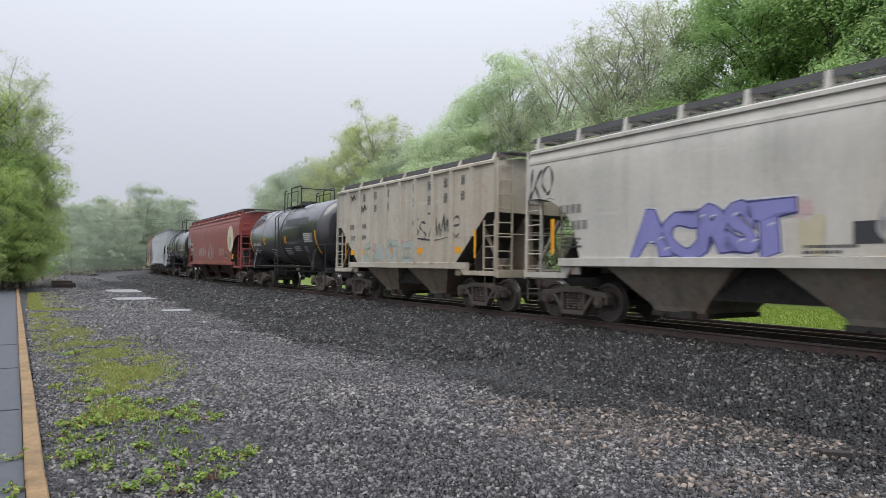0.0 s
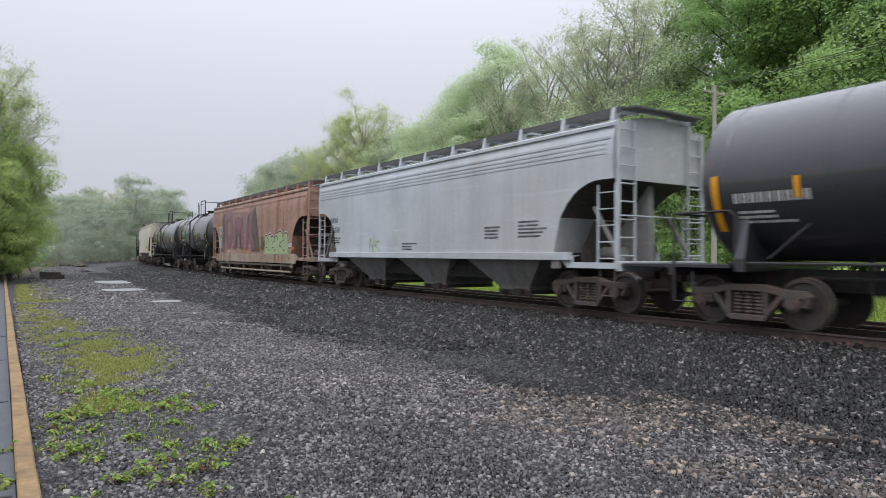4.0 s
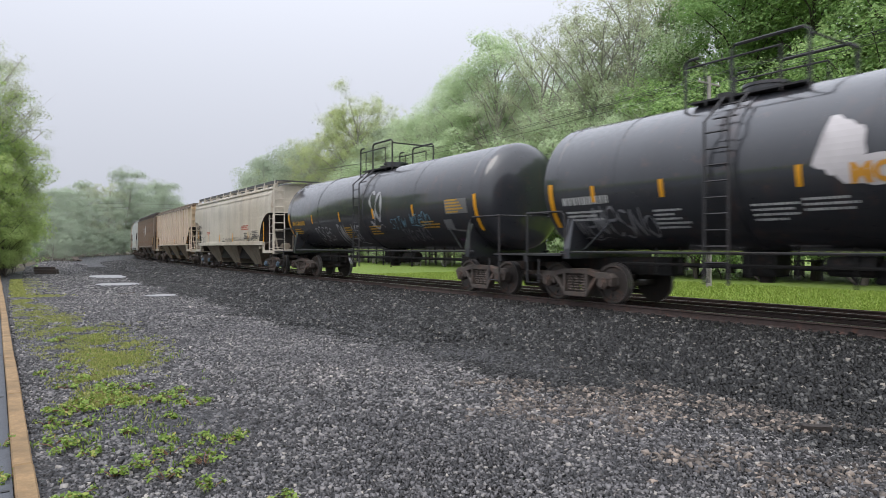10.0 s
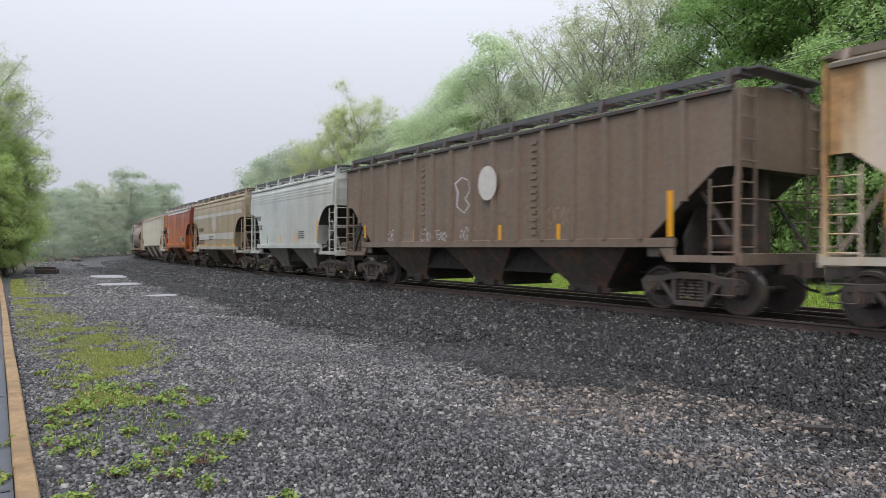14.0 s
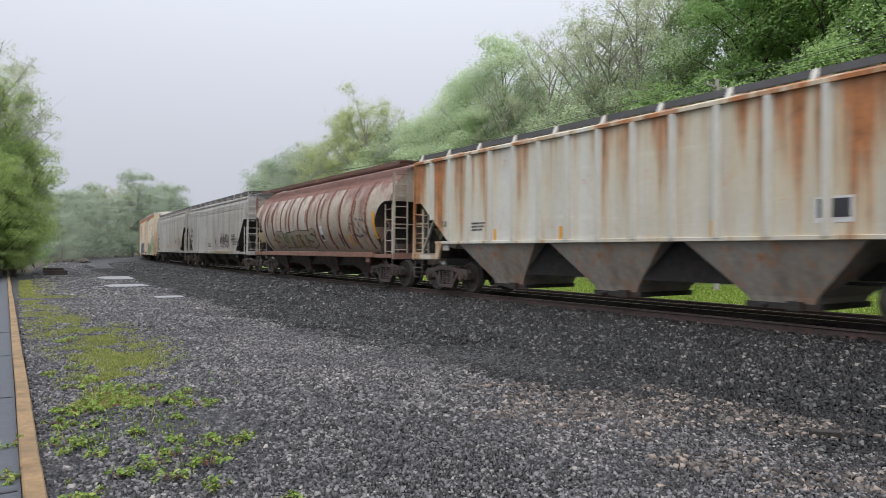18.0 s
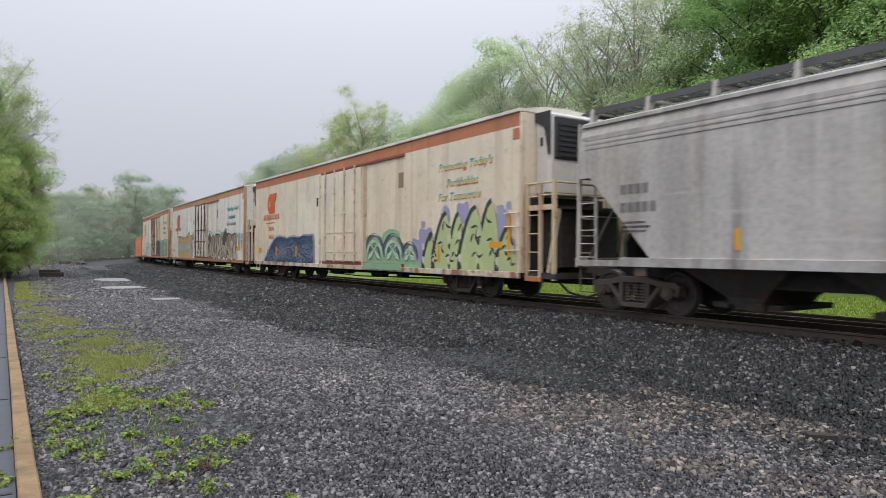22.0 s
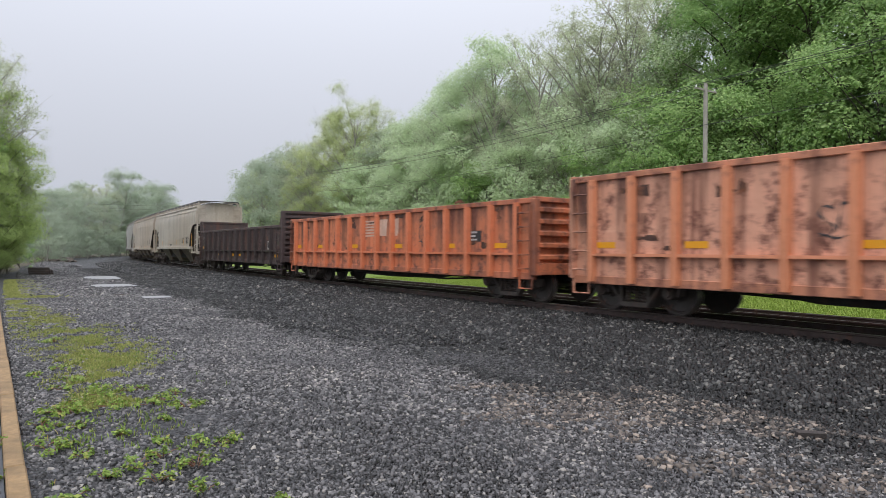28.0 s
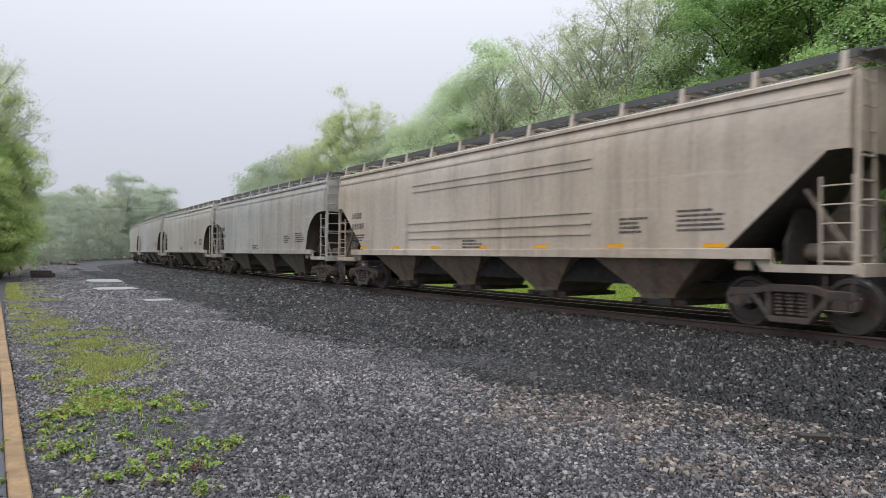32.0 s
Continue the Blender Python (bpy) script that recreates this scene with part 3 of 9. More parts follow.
BRAKE = simple_mesh("brake_beam", beam(beam(bmesh.new(), (0.5, -0.7, 0.42), (0.5, 0.7, 0.42), 0.07), (-0.5, -0.7, 0.42), (-0.5, 0.7, 0.42), 0.07), STEEL_UNDER)
SPINNERS = []


def truck_at(car, x, caps=CAP):
    t = share("truck", BOLSTER, car, Matrix.Translation((x, 0, 0)))
    for s in (-1, 1):
        share("side_frame", FRAME, t, Matrix.Translation((0, s * 1.0, 0)))
        for q in (-0.2, 0.0, 0.2):
            share("spring", SPRINGS, t, Matrix.Translation((q, s * 1.0, 0)))
    share("brake_beam", BRAKE, t)
    for w in (-0.889, 0.889):
        ws = share("wheelset", WHEELS, t)
        ws.matrix_parent_inverse = Matrix.Translation((w, 0, WHEEL_R))
        SPINNERS.append(ws)
        share("bearing_cap", caps, t, Matrix.Translation((w, -1.02, 0.47)))
    return t


def coupler_mesh():
    bm = bmesh.new()
    box(bm, (-0.9, -0.1, 0.78), (0.30, 0.1, 0.98))
    prism(bm, [(0.28, -0.09), (0.44, -0.17), (0.62, -0.15), (0.60, -0.04), (0.50, 0.02), (0.64, 0.10), (0.58, 0.17), (0.36, 0.15), (0.28, 0.09)], 0.74, 1.02, "z")
    return simple_mesh("coupler", bm, TRUCK_STEEL)


def hose_mesh():
    pts = [(0.05, 0.28, 0.72), (0.18, 0.3, 0.6), (0.34, 0.28, 0.5), (0.55, 0.22, 0.46)]
    return simple_mesh("air_hose", pipe(bmesh.new(), pts, 0.03), RUBBER)


COUPLER, HOSE = coupler_mesh(), hose_mesh()
FLIP = Matrix.Rotation(math.pi, 4, "Z")


def couplings(car, half):
    for m in (Matrix.Translation((half, 0, 0)), Matrix.Translation((-half, 0, 0)) @ FLIP):
        share("coupler", COUPLER, car, m)
        share("air_hose", HOSE, car, m)


def ladder_bm(x0, x1, y, z0, z1, rungs, r=0.02, along="x"):
    """Two stiles and rungs: along x on a side, along y on an end."""
    bm = bmesh.new()
    p = (lambda a, z: (a, y, z)) if along == "x" else (lambda a, z: (y, a, z))
    for a in (x0, x1):
        beam(bm, p(a, z0), p(a, z1), 0.045, 0.03)
    for i in range(rungs):
        z = z0 + (z1 - z0) * (i + 0.5) / rungs
        tube(bm, p(x0, z), p(x1, z), r, 5)
    return bm


# ---- covered hopper cars ----
def round_side(z):
    return 1.55 if z < 3.45 else 1.55 - 0.15 * ((z - 3.45) / 0.7) ** 2


def flat_side(z):
    return 1.47


def bulged_side(z):
    a = (z - 2.55) / 1.62
    return 1.60 * math.sqrt(max(0.12, 1 - a * a * 0.9))


def hopper_body(L, side, sill, eave, top, cut, reach, shape, ends=0.12):
    """The load's body: side sheets, roof and the sloping end sheets, as one swept skin."""
    half = L / 2
    inner = half - reach
    ds = [ends, 0.3, 0.45] + [0.45 + (reach - 0.45) * k / 7 for k in range(1, 8)]
    xs = [-(half - d) for d in ds] + [-inner + 2 * inner * k / 6 for k in range(1, 6)] + [half - d for d in ds[::-1]]

    def foot(x):
        d = half - abs(x)
        if d >= reach - 1e-6:
            return sill
        if d <= 0.45:
            return cut
        u = (d - 0.45) / (reach - 0.45)
        return sill + (cut - sill) * (math.sqrt(max(0.0, 1 - u * u)) if shape == "curved" else 1 - u)

    rows = []
    for x in xs:
        zb = foot(x)
        near = [(x, -side(zb + (eave - zb) * i / 9), zb + (eave - zb) * i / 9) for i in range(10)]
        y0 = side(eave)
        arch = [(x, y0 * k, eave + (top - eave) * math.cos(k * math.pi / 2) ** 0.8) for k in (-0.75, -0.4, 0, 0.4, 0.75)]
        rows.append(near + arch + [(a, -b, c) for a, b, c in near[::-1]])
    return loft(bmesh.new(), rows)


def bay_bm(w, sill, side, foot=0.25):
    """One discharge bay: a funnel that narrows to its outlet."""
    t, o = w * 0.44, foot * w
    rows = [[(-a, -b, z), (a, -b, z), (a, b, z), (-a, b, z)] for a, b, z in ((t, side - 0.06, sill), (t * 0.97, side - 0.08, sill - 0.05), (o + 0.05, 0.94, 0.48), (o, 0.9, 0.37))]
    return loft(bmesh.new(), rows)


def gate_bm():
    bm = bmesh.new()
    box(bm, (-0.68, -0.9, 0.27), (0.68, 0.9, 0.37))
    tube(bm, (-0.3, -1.1, 0.31), (-0.3, 1.1, 0.31), 0.045, 8)
    box(bm, (0.15, -1.04, 0.25), (0.4, -0.89, 0.41))
    return bm


GATE = simple_mesh("outlet_gate", gate_bm(), STEEL_DARK)
BRACKETS = {}


# height of the side sills' upper edge, and their depth
SILL_TOP = {"cream_hopper": 1.54, "rust_streaked_hopper": 1.52, "yellowed_ribbed_hopper": 1.50, "brown_ribbed_hopper": 1.46, "pale_grey_hopper": 1.46, "rust_orange_hopper": 1.45,
            "dusty_hopper": 1.46, "long_dusty_hopper": 1.39, "cream_tagged_hopper": 1.57, "beige_ribbed_hopper": 1.35, "red_brown_hopper": 1.35, "faded_pink_hopper": 1.26,
            "tan_striped_hopper": 1.34, "pale_green_hopper": 1.42, "pale_blue_hopper": 1.35, "smoky_hopper": 1.4, "stone_hopper": 1.42, "ash_hopper": 1.42, "ash_hopper_far": 1.42}
SILL_DEPTH = {"faded_pink_hopper": 0.40, "rust_streaked_hopper": 0.06, "yellowed_ribbed_hopper": 0.06}


def hopper_car(key, f, r, colour, label, style="round", bays=3, ribs=0, grime=0.35, rust=0.12, roof=None, rough=0.5, board="dark", streak=RUST, sill_colour=None,
               truss=2.0, caps=CAP, bay_colour=None, eave=None, belt=True, edge_rail=True, cutout=None, rib_rust=0.0, runs=None):
    L = r - f
    half = L / 2
    side = {"round": round_side, "ribbed": flat_side, "bulged": bulged_side}[style]
    sill, cut = 1.18, 2.95 if style != "ribbed" else 2.75
    base, deep = SILL_TOP.get(key, sill), SILL_DEPTH.get(key, 0.17)
    eave = eave or {"round": 4.12, "ribbed": 4.12, "bulged": 3.95}[style]
    top = eave + {"round": 0.29, "ribbed": 0.19, "bulged": 0.42}[style]
    car = thing("covered_hopper_car", label, "freight car", "cars of the passing freight train")
    m = paint(key + "_paint", colour, grime, rust, rough, streak=streak, runs=runs)
    mr = paint(key + "_roof", roof, grime, rust, rough, streak=streak) if roof else m
    ms = paint(key + "_sill", sill_colour, grime * 1.2, rust * 1.3, rough, streak=streak) if sill_colour else m
    # bay colour: body paint darkened for shade under the car, plus extra grime
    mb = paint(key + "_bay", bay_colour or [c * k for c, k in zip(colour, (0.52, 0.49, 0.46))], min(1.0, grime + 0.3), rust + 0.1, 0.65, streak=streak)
    mrib = paint(key + "_rib", [c * 0.93 for c in colour], grime, rust + rib_rust, rough, streak=streak)
    dark = GRATE if board == "dark" else mr
    reach = truss
    shape = cutout or ("curved" if style != "ribbed" else "straight")
    body = part("body", hopper_body(L, side, base, eave, top, cut, reach, shape), m, car, smooth=True)
    body.data.materials.append(paint("shaded_slope_sheet", (0.05, 0.046, 0.042), 0.4, 0.12, 0.8))
    for q in body.data.polygons:  # undersides of the end slopes: shade put into the colour
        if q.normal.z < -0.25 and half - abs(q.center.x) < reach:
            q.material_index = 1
    if key == "rust_orange_hopper":  # white roof that comes down over the edge of the side
        body.data.materials.append(mr)
        for q in body.data.polygons:
            if q.center.z > eave - 0.16:
                q.material_index = 2
    if key != "yellowed_ribbed_hopper":
        for e in (-1, 1):
            part("bolster_bulkhead", prism(bmesh.new(), [(-1.25, 1.02), (1.25, 1.02), (1.3, 1.5), (0.9, 2.1), (-0.9, 2.1), (-1.3, 1.5)], e * (half - 1.25) - 0.02, e * (half - 1.25) + 0.02, "x"), STEEL_DARK, car)
    # eave rails and side sills
    ye = side(eave)
    for s in (-1, 1):
        if edge_rail:
            part("eave_rail", prism(bmesh.new(), [(s * (ye - 0.02), eave - 0.02), (s * (ye + 0.07), eave - 0.02), (s * (ye + 0.07), eave + 0.05), (s * (ye - 0.1), eave + 0.12)], -half + 0.14, half - 0.14, "x"), mr, car)
        if belt:
            part("belt_rail", one_box((-half + 0.2, s * (side(eave - 0.28) + 0.002) - 0.02, eave - 0.30), (half - 0.2, s * (side(eave - 0.28) + 0.002) + 0.02, eave - 0.24)), m, car)
        ys = side(sill) if style != "bulged" else 1.52
        bm = one_box((-half + 1.35, s * ys - 0.06, base - deep), (half - 1.35, s * ys + 0.05, base + 0.02), 0.008)
        if base > sill + 0.05:  # gussets down to the end platforms
            for e in (-1, 1):
                prism(bm, [(e * (half - 1.35), sill - 0.05), (e * (half - 1.38), base), (e * (half - 1.7), base - deep), (e * (half - 1.5), sill - 0.17)], s * 1.48 - 0.03, s * 1.48 + 0.03)
        box(bm, (-half + 0.02, s * 1.48 - 0.05, sill - 0.17), (-half + 1.5, s * 1.48 + 0.05, sill - 0.04))
        box(bm, (half - 1.5, s * 1.48 - 0.05, sill - 0.17), (half - 0.02, s * 1.48 + 0.05, sill - 0.04))
        part("side_sill", bm, ms, car)
        # jacking pads
        for e in (-1, 1):
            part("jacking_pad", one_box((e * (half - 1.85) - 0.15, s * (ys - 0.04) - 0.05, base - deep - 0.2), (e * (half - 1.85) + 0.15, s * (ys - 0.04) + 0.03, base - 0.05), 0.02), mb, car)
    part("center_sill", one_box((-half + 0.05, -0.22, 0.78), (half - 0.05, 0.22, 1.1)), STEEL_UNDER, car)
    # ends: sill, bolster web, posts, ladders, grab irons
    for e in (-1, 1):
        bm = one_box((e * half - 0.06, -1.48, sill - 0.22), (e * half + 0.06, 1.48, sill), 0.01)
        part("end_sill", bm, ms, car)
        bm = prism(bmesh.new(), [(e * (half - 0.3), 1.12), (e * (half - 0.36), 2.9), (e * (half - 1.5), 1.5), (e * (half - 1.5), 1.12)], -0.09, 0.09)
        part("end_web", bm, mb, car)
        for s in (-1, 1):
            part("end_post", beam(bmesh.new(), (e * (half - 0.04), s * 1.46, 0.98), (e * (half - 0.04), s * 1.42, eave + 0.02), 0.09, 0.06), m, car)
            part("side_ladder", ladder_bm(e * (half - 0.08), e * (half - 0.58), s * 1.47, 1.05, 2.85 if shape == "curved" else 2.55, 5, 0.014), m, car)
            part("end_ladder", ladder_bm(s * 1.44, s * 0.92, e * (half - 0.03), 1.1, eave + 0.1, 8, along="y"), m, car)
            bm = pipe(bmesh.new(), [(e * (half - 0.1), s * 1.46, 0.98), (e * (half - 0.1), s * 1.46, 0.42), (e * (half - 0.52), s * 1.46, 0.42), (e * (half - 0.52), s * 1.46, 0.98)], 0.02)
            tube(bm, (e * (half - 0.1), s * 1.46, 0.72), (e * (half - 0.52), s * 1.46, 0.72), 0.016, 5)
            part("sill_step", bm, TRUCK_STEEL, car)
            part("slope_brace", beam(bmesh.new(), (e * (half - 0.12), s * 1.2, 1.15), (e * (half - 0.95), s * 1.2, 2.4), 0.07), mb, car)
        part("handrail", pipe(bmesh.new(), [(e * (half + 0.02), -1.44, 2.15), (e * (half + 0.12), -1.3, 2.15), (e * (half + 0.12), 1.3, 2.15), (e * (half + 0.02), 1.44, 2.15)], 0.018, 5), m, car)
    # brake wheel on the rear end, brake cylinder on the front platform
    bm = bmesh.new()
    for k in range(14):
        a, b = 2 * math.pi * k / 14, 2 * math.pi * (k + 1) / 14
        tube(bm, (-half - 0.14, -0.6 + 0.28 * math.cos(a), 2.0 + 0.28 * math.sin(a)), (-half - 0.14, -0.6 + 0.28 * math.cos(b), 2.0 + 0.28 * math.sin(b)), 0.016, 5)
    for k in range(4):
        a = math.pi * k / 2
        tube(bm, (-half - 0.12, -0.6, 2.0), (-half - 0.14, -0.6 + 0.28 * math.cos(a), 2.0 + 0.28 * math.sin(a)), 0.012, 4)
    part("brake_wheel", bm, STEEL_DARK, car)
    part("brake_cylinder", tube(tube(bmesh.new(), (half - 1.25, -0.55, 1.35), (half - 0.65, -0.55, 1.35), 0.16, 12), (half - 1.5, 0.4, 1.38), (half - 0.7, 0.4, 1.38), 0.2, 12), mb, car, smooth=True)
    # bays
    inner = L - 2 * reach - 0.5
    w = inner / bays
    for k in range(bays):
        x = -inner / 2 + w * (k + 0.5)
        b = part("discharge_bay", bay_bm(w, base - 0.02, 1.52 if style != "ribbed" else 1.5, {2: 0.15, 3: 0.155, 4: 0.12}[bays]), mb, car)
        b.matrix_basis = Matrix.Translation((x, 0, 0))
        share("outlet_gate", GATE, b)
    for k in range(1, bays):  # cross ridges between the bays, set back from the side
        part("cross_ridge", prism(bmesh.new(), [(-0.34 * w, base - 0.06), (0.34 * w, base - 0.06), (0.27 * w, 0.66), (-0.27 * w, 0.66)], -1.05, 1.05), STEEL_UNDER, car).matrix_basis = Matrix.Translation((-inner / 2 + w * k, 0, 0))
    for e in (-1, 1):  # the end bays' outer slope carries on up to the truck
        x = e * inner / 2
        bm = prism(bmesh.new(), [(x, base - 0.04), (x + e * 0.9, base - 0.04), (x + e * 0.15, base - 0.2)], -1.3, 1.3)
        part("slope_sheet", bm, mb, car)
    # welds between the side sheets, where no ribs cover them
    if not ribs:
        seams = 5 if L > 13 else 4
        for k in range(seams):
            x = -half + 2.6 + (L - 5.2) * k / (seams - 1)
            part("weld_seam", lay(rect(bmesh.new(), -0.012, 0.012, base + 0.05, eave - 0.32), x, 0, side, 0.0045, 0, 0.15), mrib, car)
    # ribs
    for s in (-1, 1):
        for k in range(ribs):
            x = -half + 1.15 + (L - 2.3) * k / (ribs - 1)
            d = half - abs(x)
            foot = base if d >= reach else base + (cut - base) * (1 - (d - 0.45) / (reach - 0.45))
            bm = prism(bmesh.new(), [(-0.09, s * 1.46), (-0.05, s * 1.56), (0.05, s * 1.56), (0.09, s * 1.46)], foot, eave - 0.03, "z")
            ob = part("side_rib", bm, mrib, car)
            ob.matrix_basis = Matrix.Translation((x, 0, 0))
    # roof: hatch troughs, running boards on brackets
    nh = max(2, bays)
    wh = (L - 2.6) / nh
    for k in range(nh):
        x = -L / 2 + 1.3 + wh * (k + 0.5)
        part("roof_hatch", one_box((x - wh / 2 + 0.06, -0.36, top - 0.03), (x + wh / 2 - 0.06, 0.36, top + 0.12), 0.03), mr if board != "dark" else dark, car)
    zb = eave + (0.4 if key == "brown_ribbed_hopper" else {"round": 0.38, "ribbed": 0.27, "bulged": 0.36}[style])
    for s in (-1, 1):
        bm = bmesh.new()
        outer = 1.28 if style != "bulged" else 1.17
        for y, h in ((0.62, 0.06), (outer, 0.13)):
            beam(bm, (-half + 0.1, s * y, zb - h / 2 + 0.03), (half - 0.1, s * y, zb - h / 2 + 0.03), 0.035, h)
        n = int(L / 0.24)
        for k in range(n + 1):
            x = -half + 0.1 + (L - 0.2) * k / n
            beam(bm, (x, s * 0.62, zb), (x, s * outer, zb), 0.10, 0.03)
        part("running_board", bm, dark, car)
    for e in (-1, 1):
        part("cross_walk", one_box((e * (half - 0.02) - 0.2, -1.15, zb - 0.02), (e * (half - 0.02) + 0.2, 1.15, zb + 0.02)), dark, car)
    nb = max(5, int(L / 1.35)) if style != "bulged" else 0
    bm = prism(bmesh.new(), [(-ye + 0.03, eave + 0.04), (-1.31, zb + 0.03), (-1.26, zb + 0.03), (-1.24, zb - 0.02), (-0.6, zb - 0.02), (-0.62, zb - 0.06), (-1.16, zb - 0.08), (-1.2, eave + 0.08)], -0.05, 0.05, "x")
    BRACKETS[key] = simple_mesh("board_bracket", bm, mr if roof else mrib)
    for k in range(nb):
        x = -half + 0.3 + (L - 0.6) * k / (nb - 1)
        for q in (Matrix.Identity(4), FLIP):
            share("board_bracket", BRACKETS[key], car, Matrix.Translation((x, 0, 0)) @ q)
    truck_at(car, half - 1.3, caps)
    truck_at(car, -half + 1.3, caps)
    couplings(car, half)
    bm = pipe(bmesh.new(), [(-half + 0.6, -0.5, 0.74), (half - 0.6, -0.5, 0.74)], 0.03)
    part("brake_pipe", bm, STEEL_UNDER, car)
    return car, side, L


# ---- tank cars ----
def tank_side(z, R=1.53, zc=2.72):
    return math.sqrt(max(0.01, R * R - (z - zc) ** 2))




def tank_car(key, f, r, label, colour=(0.023, 0.025, 0.030), grime=0.15, rust=0.05, R=1.53, zc=2.72, rough=0.34, mid=0.0, caps=CAP, streak=RUST, band=None):
    L = r - f
    half = L / 2
    car = thing("tank_car", label, "tank car", "cars of the passing freight train")
    m = paint(key + "_paint", colour, grime * 0.5, rust, rough, streak=streak, coat=0.9)
    mh = paint("black_tank_fittings", (0.022, 0.022, 0.024), 0.25, 0.04, 0.6)
    # shell with dished heads
    n, end = 40, half - 0.42
    rows = []
    for x, q in [(-end + 0.42 * (1 - math.sin(a)), math.cos(a) ** 0.8) for a in (1.57, 1.3, 1.0, 0.7, 0.4, 0.15, 0)] + [(end - 0.42 * (1 - math.sin(a)), max(0.0, math.cos(a)) ** 0.8) for a in (0, 0.15, 0.4, 0.7, 1.0, 1.3, 1.57)]:
        q = max(q, 0.02)
        rows.append([(x, R * q * math.cos(2 * math.pi * i / n), zc + R * q * math.sin(2 * math.pi * i / n)) for i in range(n)])
    part("tank_shell", loft(bmesh.new(), rows), m, car, smooth=True)
    # weld rings and the wrap at mid-length
    for x, w in [(mid, 0.55), (-end + 0.75, 0.04), (end - 0.75, 0.04), (-end * 0.5, 0.03), (end * 0.5, 0.03)]:
        rr = R + (0.03 if w > 0.5 else 0.008)
        bm = loft(bmesh.new(), [[(x + d, q * math.cos(2 * math.pi * i / n), zc + q * math.sin(2 * math.pi * i / n)) for i in range(n)] for d, q in ((-w / 2, R - 0.01), (-w / 2 + 0.02, rr), (w / 2 - 0.02, rr), (w / 2, R - 0.01))])
        part("shell_band", bm, band if band and w > 0.5 else m, car, smooth=True)
    # stub sills, saddles, side rods
    for e in (-1, 1):
        part("stub_sill", one_box((min(e * half, e * (half - 3.4)), -0.26, 0.66), (max(e * half, e * (half - 3.4)), 0.26, 1.06), 0.02), STEEL_UNDER, car)
        bm = prism(bmesh.new(), [(-1.45, 1.02), (1.45, 1.02), (1.46, 1.25), (1.32, 1.95), (0.8, 1.42), (0, 1.25), (-0.8, 1.42), (-1.32, 1.95), (-1.46, 1.25)], e * (half - 1.45) - 0.1, e * (half - 1.45) + 0.1, "x")
        part("saddle", bm, m, car)
        bm = one_box((e * half - (0.02 if e > 0 else 1.25), -1.45, 1.08), (e * half + (1.25 if e < 0 else 0.02), 1.45, 1.13))
        part("end_platform", bm, mh, car)
        part("end_sill", one_box((e * half - 0.06, -1.45, 0.92), (e * half + 0.06, 1.45, 1.1), 0.01), mh, car)
        for s in (-1, 1):
            x0, x1 = e * (half - 0.05), e * (half - 1.35)
            part("handrail", pipe(bmesh.new(), [(x1, s * 1.42, 1.1), (x1, s * 1.42, 2.02), (x1 + e * 0.12, s * 1.42, 2.12), (x0, s * 1.42, 2.12), (x0, s * 0.3, 2.12)], 0.026, 6), mh, car)
            part("handrail_post", tube(bmesh.new(), (x0, s * 1.42, 0.95), (x0, s * 1.42, 2.12), 0.024, 6), mh, car)
            part("sill_step", pipe(bmesh.new(), [(x0, s * 1.42, 1.0), (x0, s * 1.42, 0.42), (x0 - e * 0.42, s * 1.42, 0.42), (x0 - e * 0.42, s * 1.42, 1.0)], 0.025), mh, car)
            part("saddle_brace", beam(bmesh.new(), (e * (half - 1.9), s * 1.3, 1.25), (e * (half - 2.6), s * 1.25, 1.85), 0.05, 0.02), m, car)
    for s in (-1, 1):
        part("side_rod", tube(bmesh.new(), (-half + 1.2, s * 1.40, 1.17), (half - 1.2, s * 1.40, 1.17), 0.028, 6), mh, car)
    # bottom fittings and brake rigging, hung from the shell
    bm = pipe(bmesh.new(), [(-half + 2.2, -0.5, 0.92), (half - 2.2, -0.5, 0.92)], 0.035)
    pipe(bm, [(-half + 2.2, 0.4, 0.86), (half - 2.2, 0.4, 0.86)], 0.03)
    rng = random.Random(key)
    x = -half + 3.2
    while x < half - 3.0:
        tube(bm, (x, -0.5, 0.66 + rng.uniform(-0.1, 0.1)), (x, -0.5, 1.3), 0.028, 5)
        x += rng.uniform(0.5, 1.0)
    part("brake_rigging", bm, STEEL_UNDER, car)
    bm = one_box((mid - 0.35, -0.3, 0.72), (mid + 0.35, 0.3, 1.25), 0.04)
    tube(bm, (mid, 0, 0.6), (mid, 0, 0.75), 0.16, 10)
    part("bottom_outlet", bm, STEEL_UNDER, car)
    part("brake_cylinder", tube(bmesh.new(), (mid + 1.3, -0.3, 0.95), (mid + 2.1, -0.3, 0.95), 0.18, 10), STEEL_UNDER, car, smooth=True)
    # top: manway, platform, railings, ladders
    zt = zc + R
    bm = tube(tube(bmesh.new(), (mid, 0, zt - 0.1), (mid, 0, zt + 0.12), 0.42, 18), (mid, 0, zt + 0.12), (mid, 0, zt + 0.18), 0.46, 18)
    part("manway", bm, m, car, smooth=True)
    part("valve_housing", tube(bmesh.new(), (mid - 0.85, 0, zt - 0.1), (mid - 0.85, 0, zt + 0.16), 0.2, 12), mh, car, smooth=True)
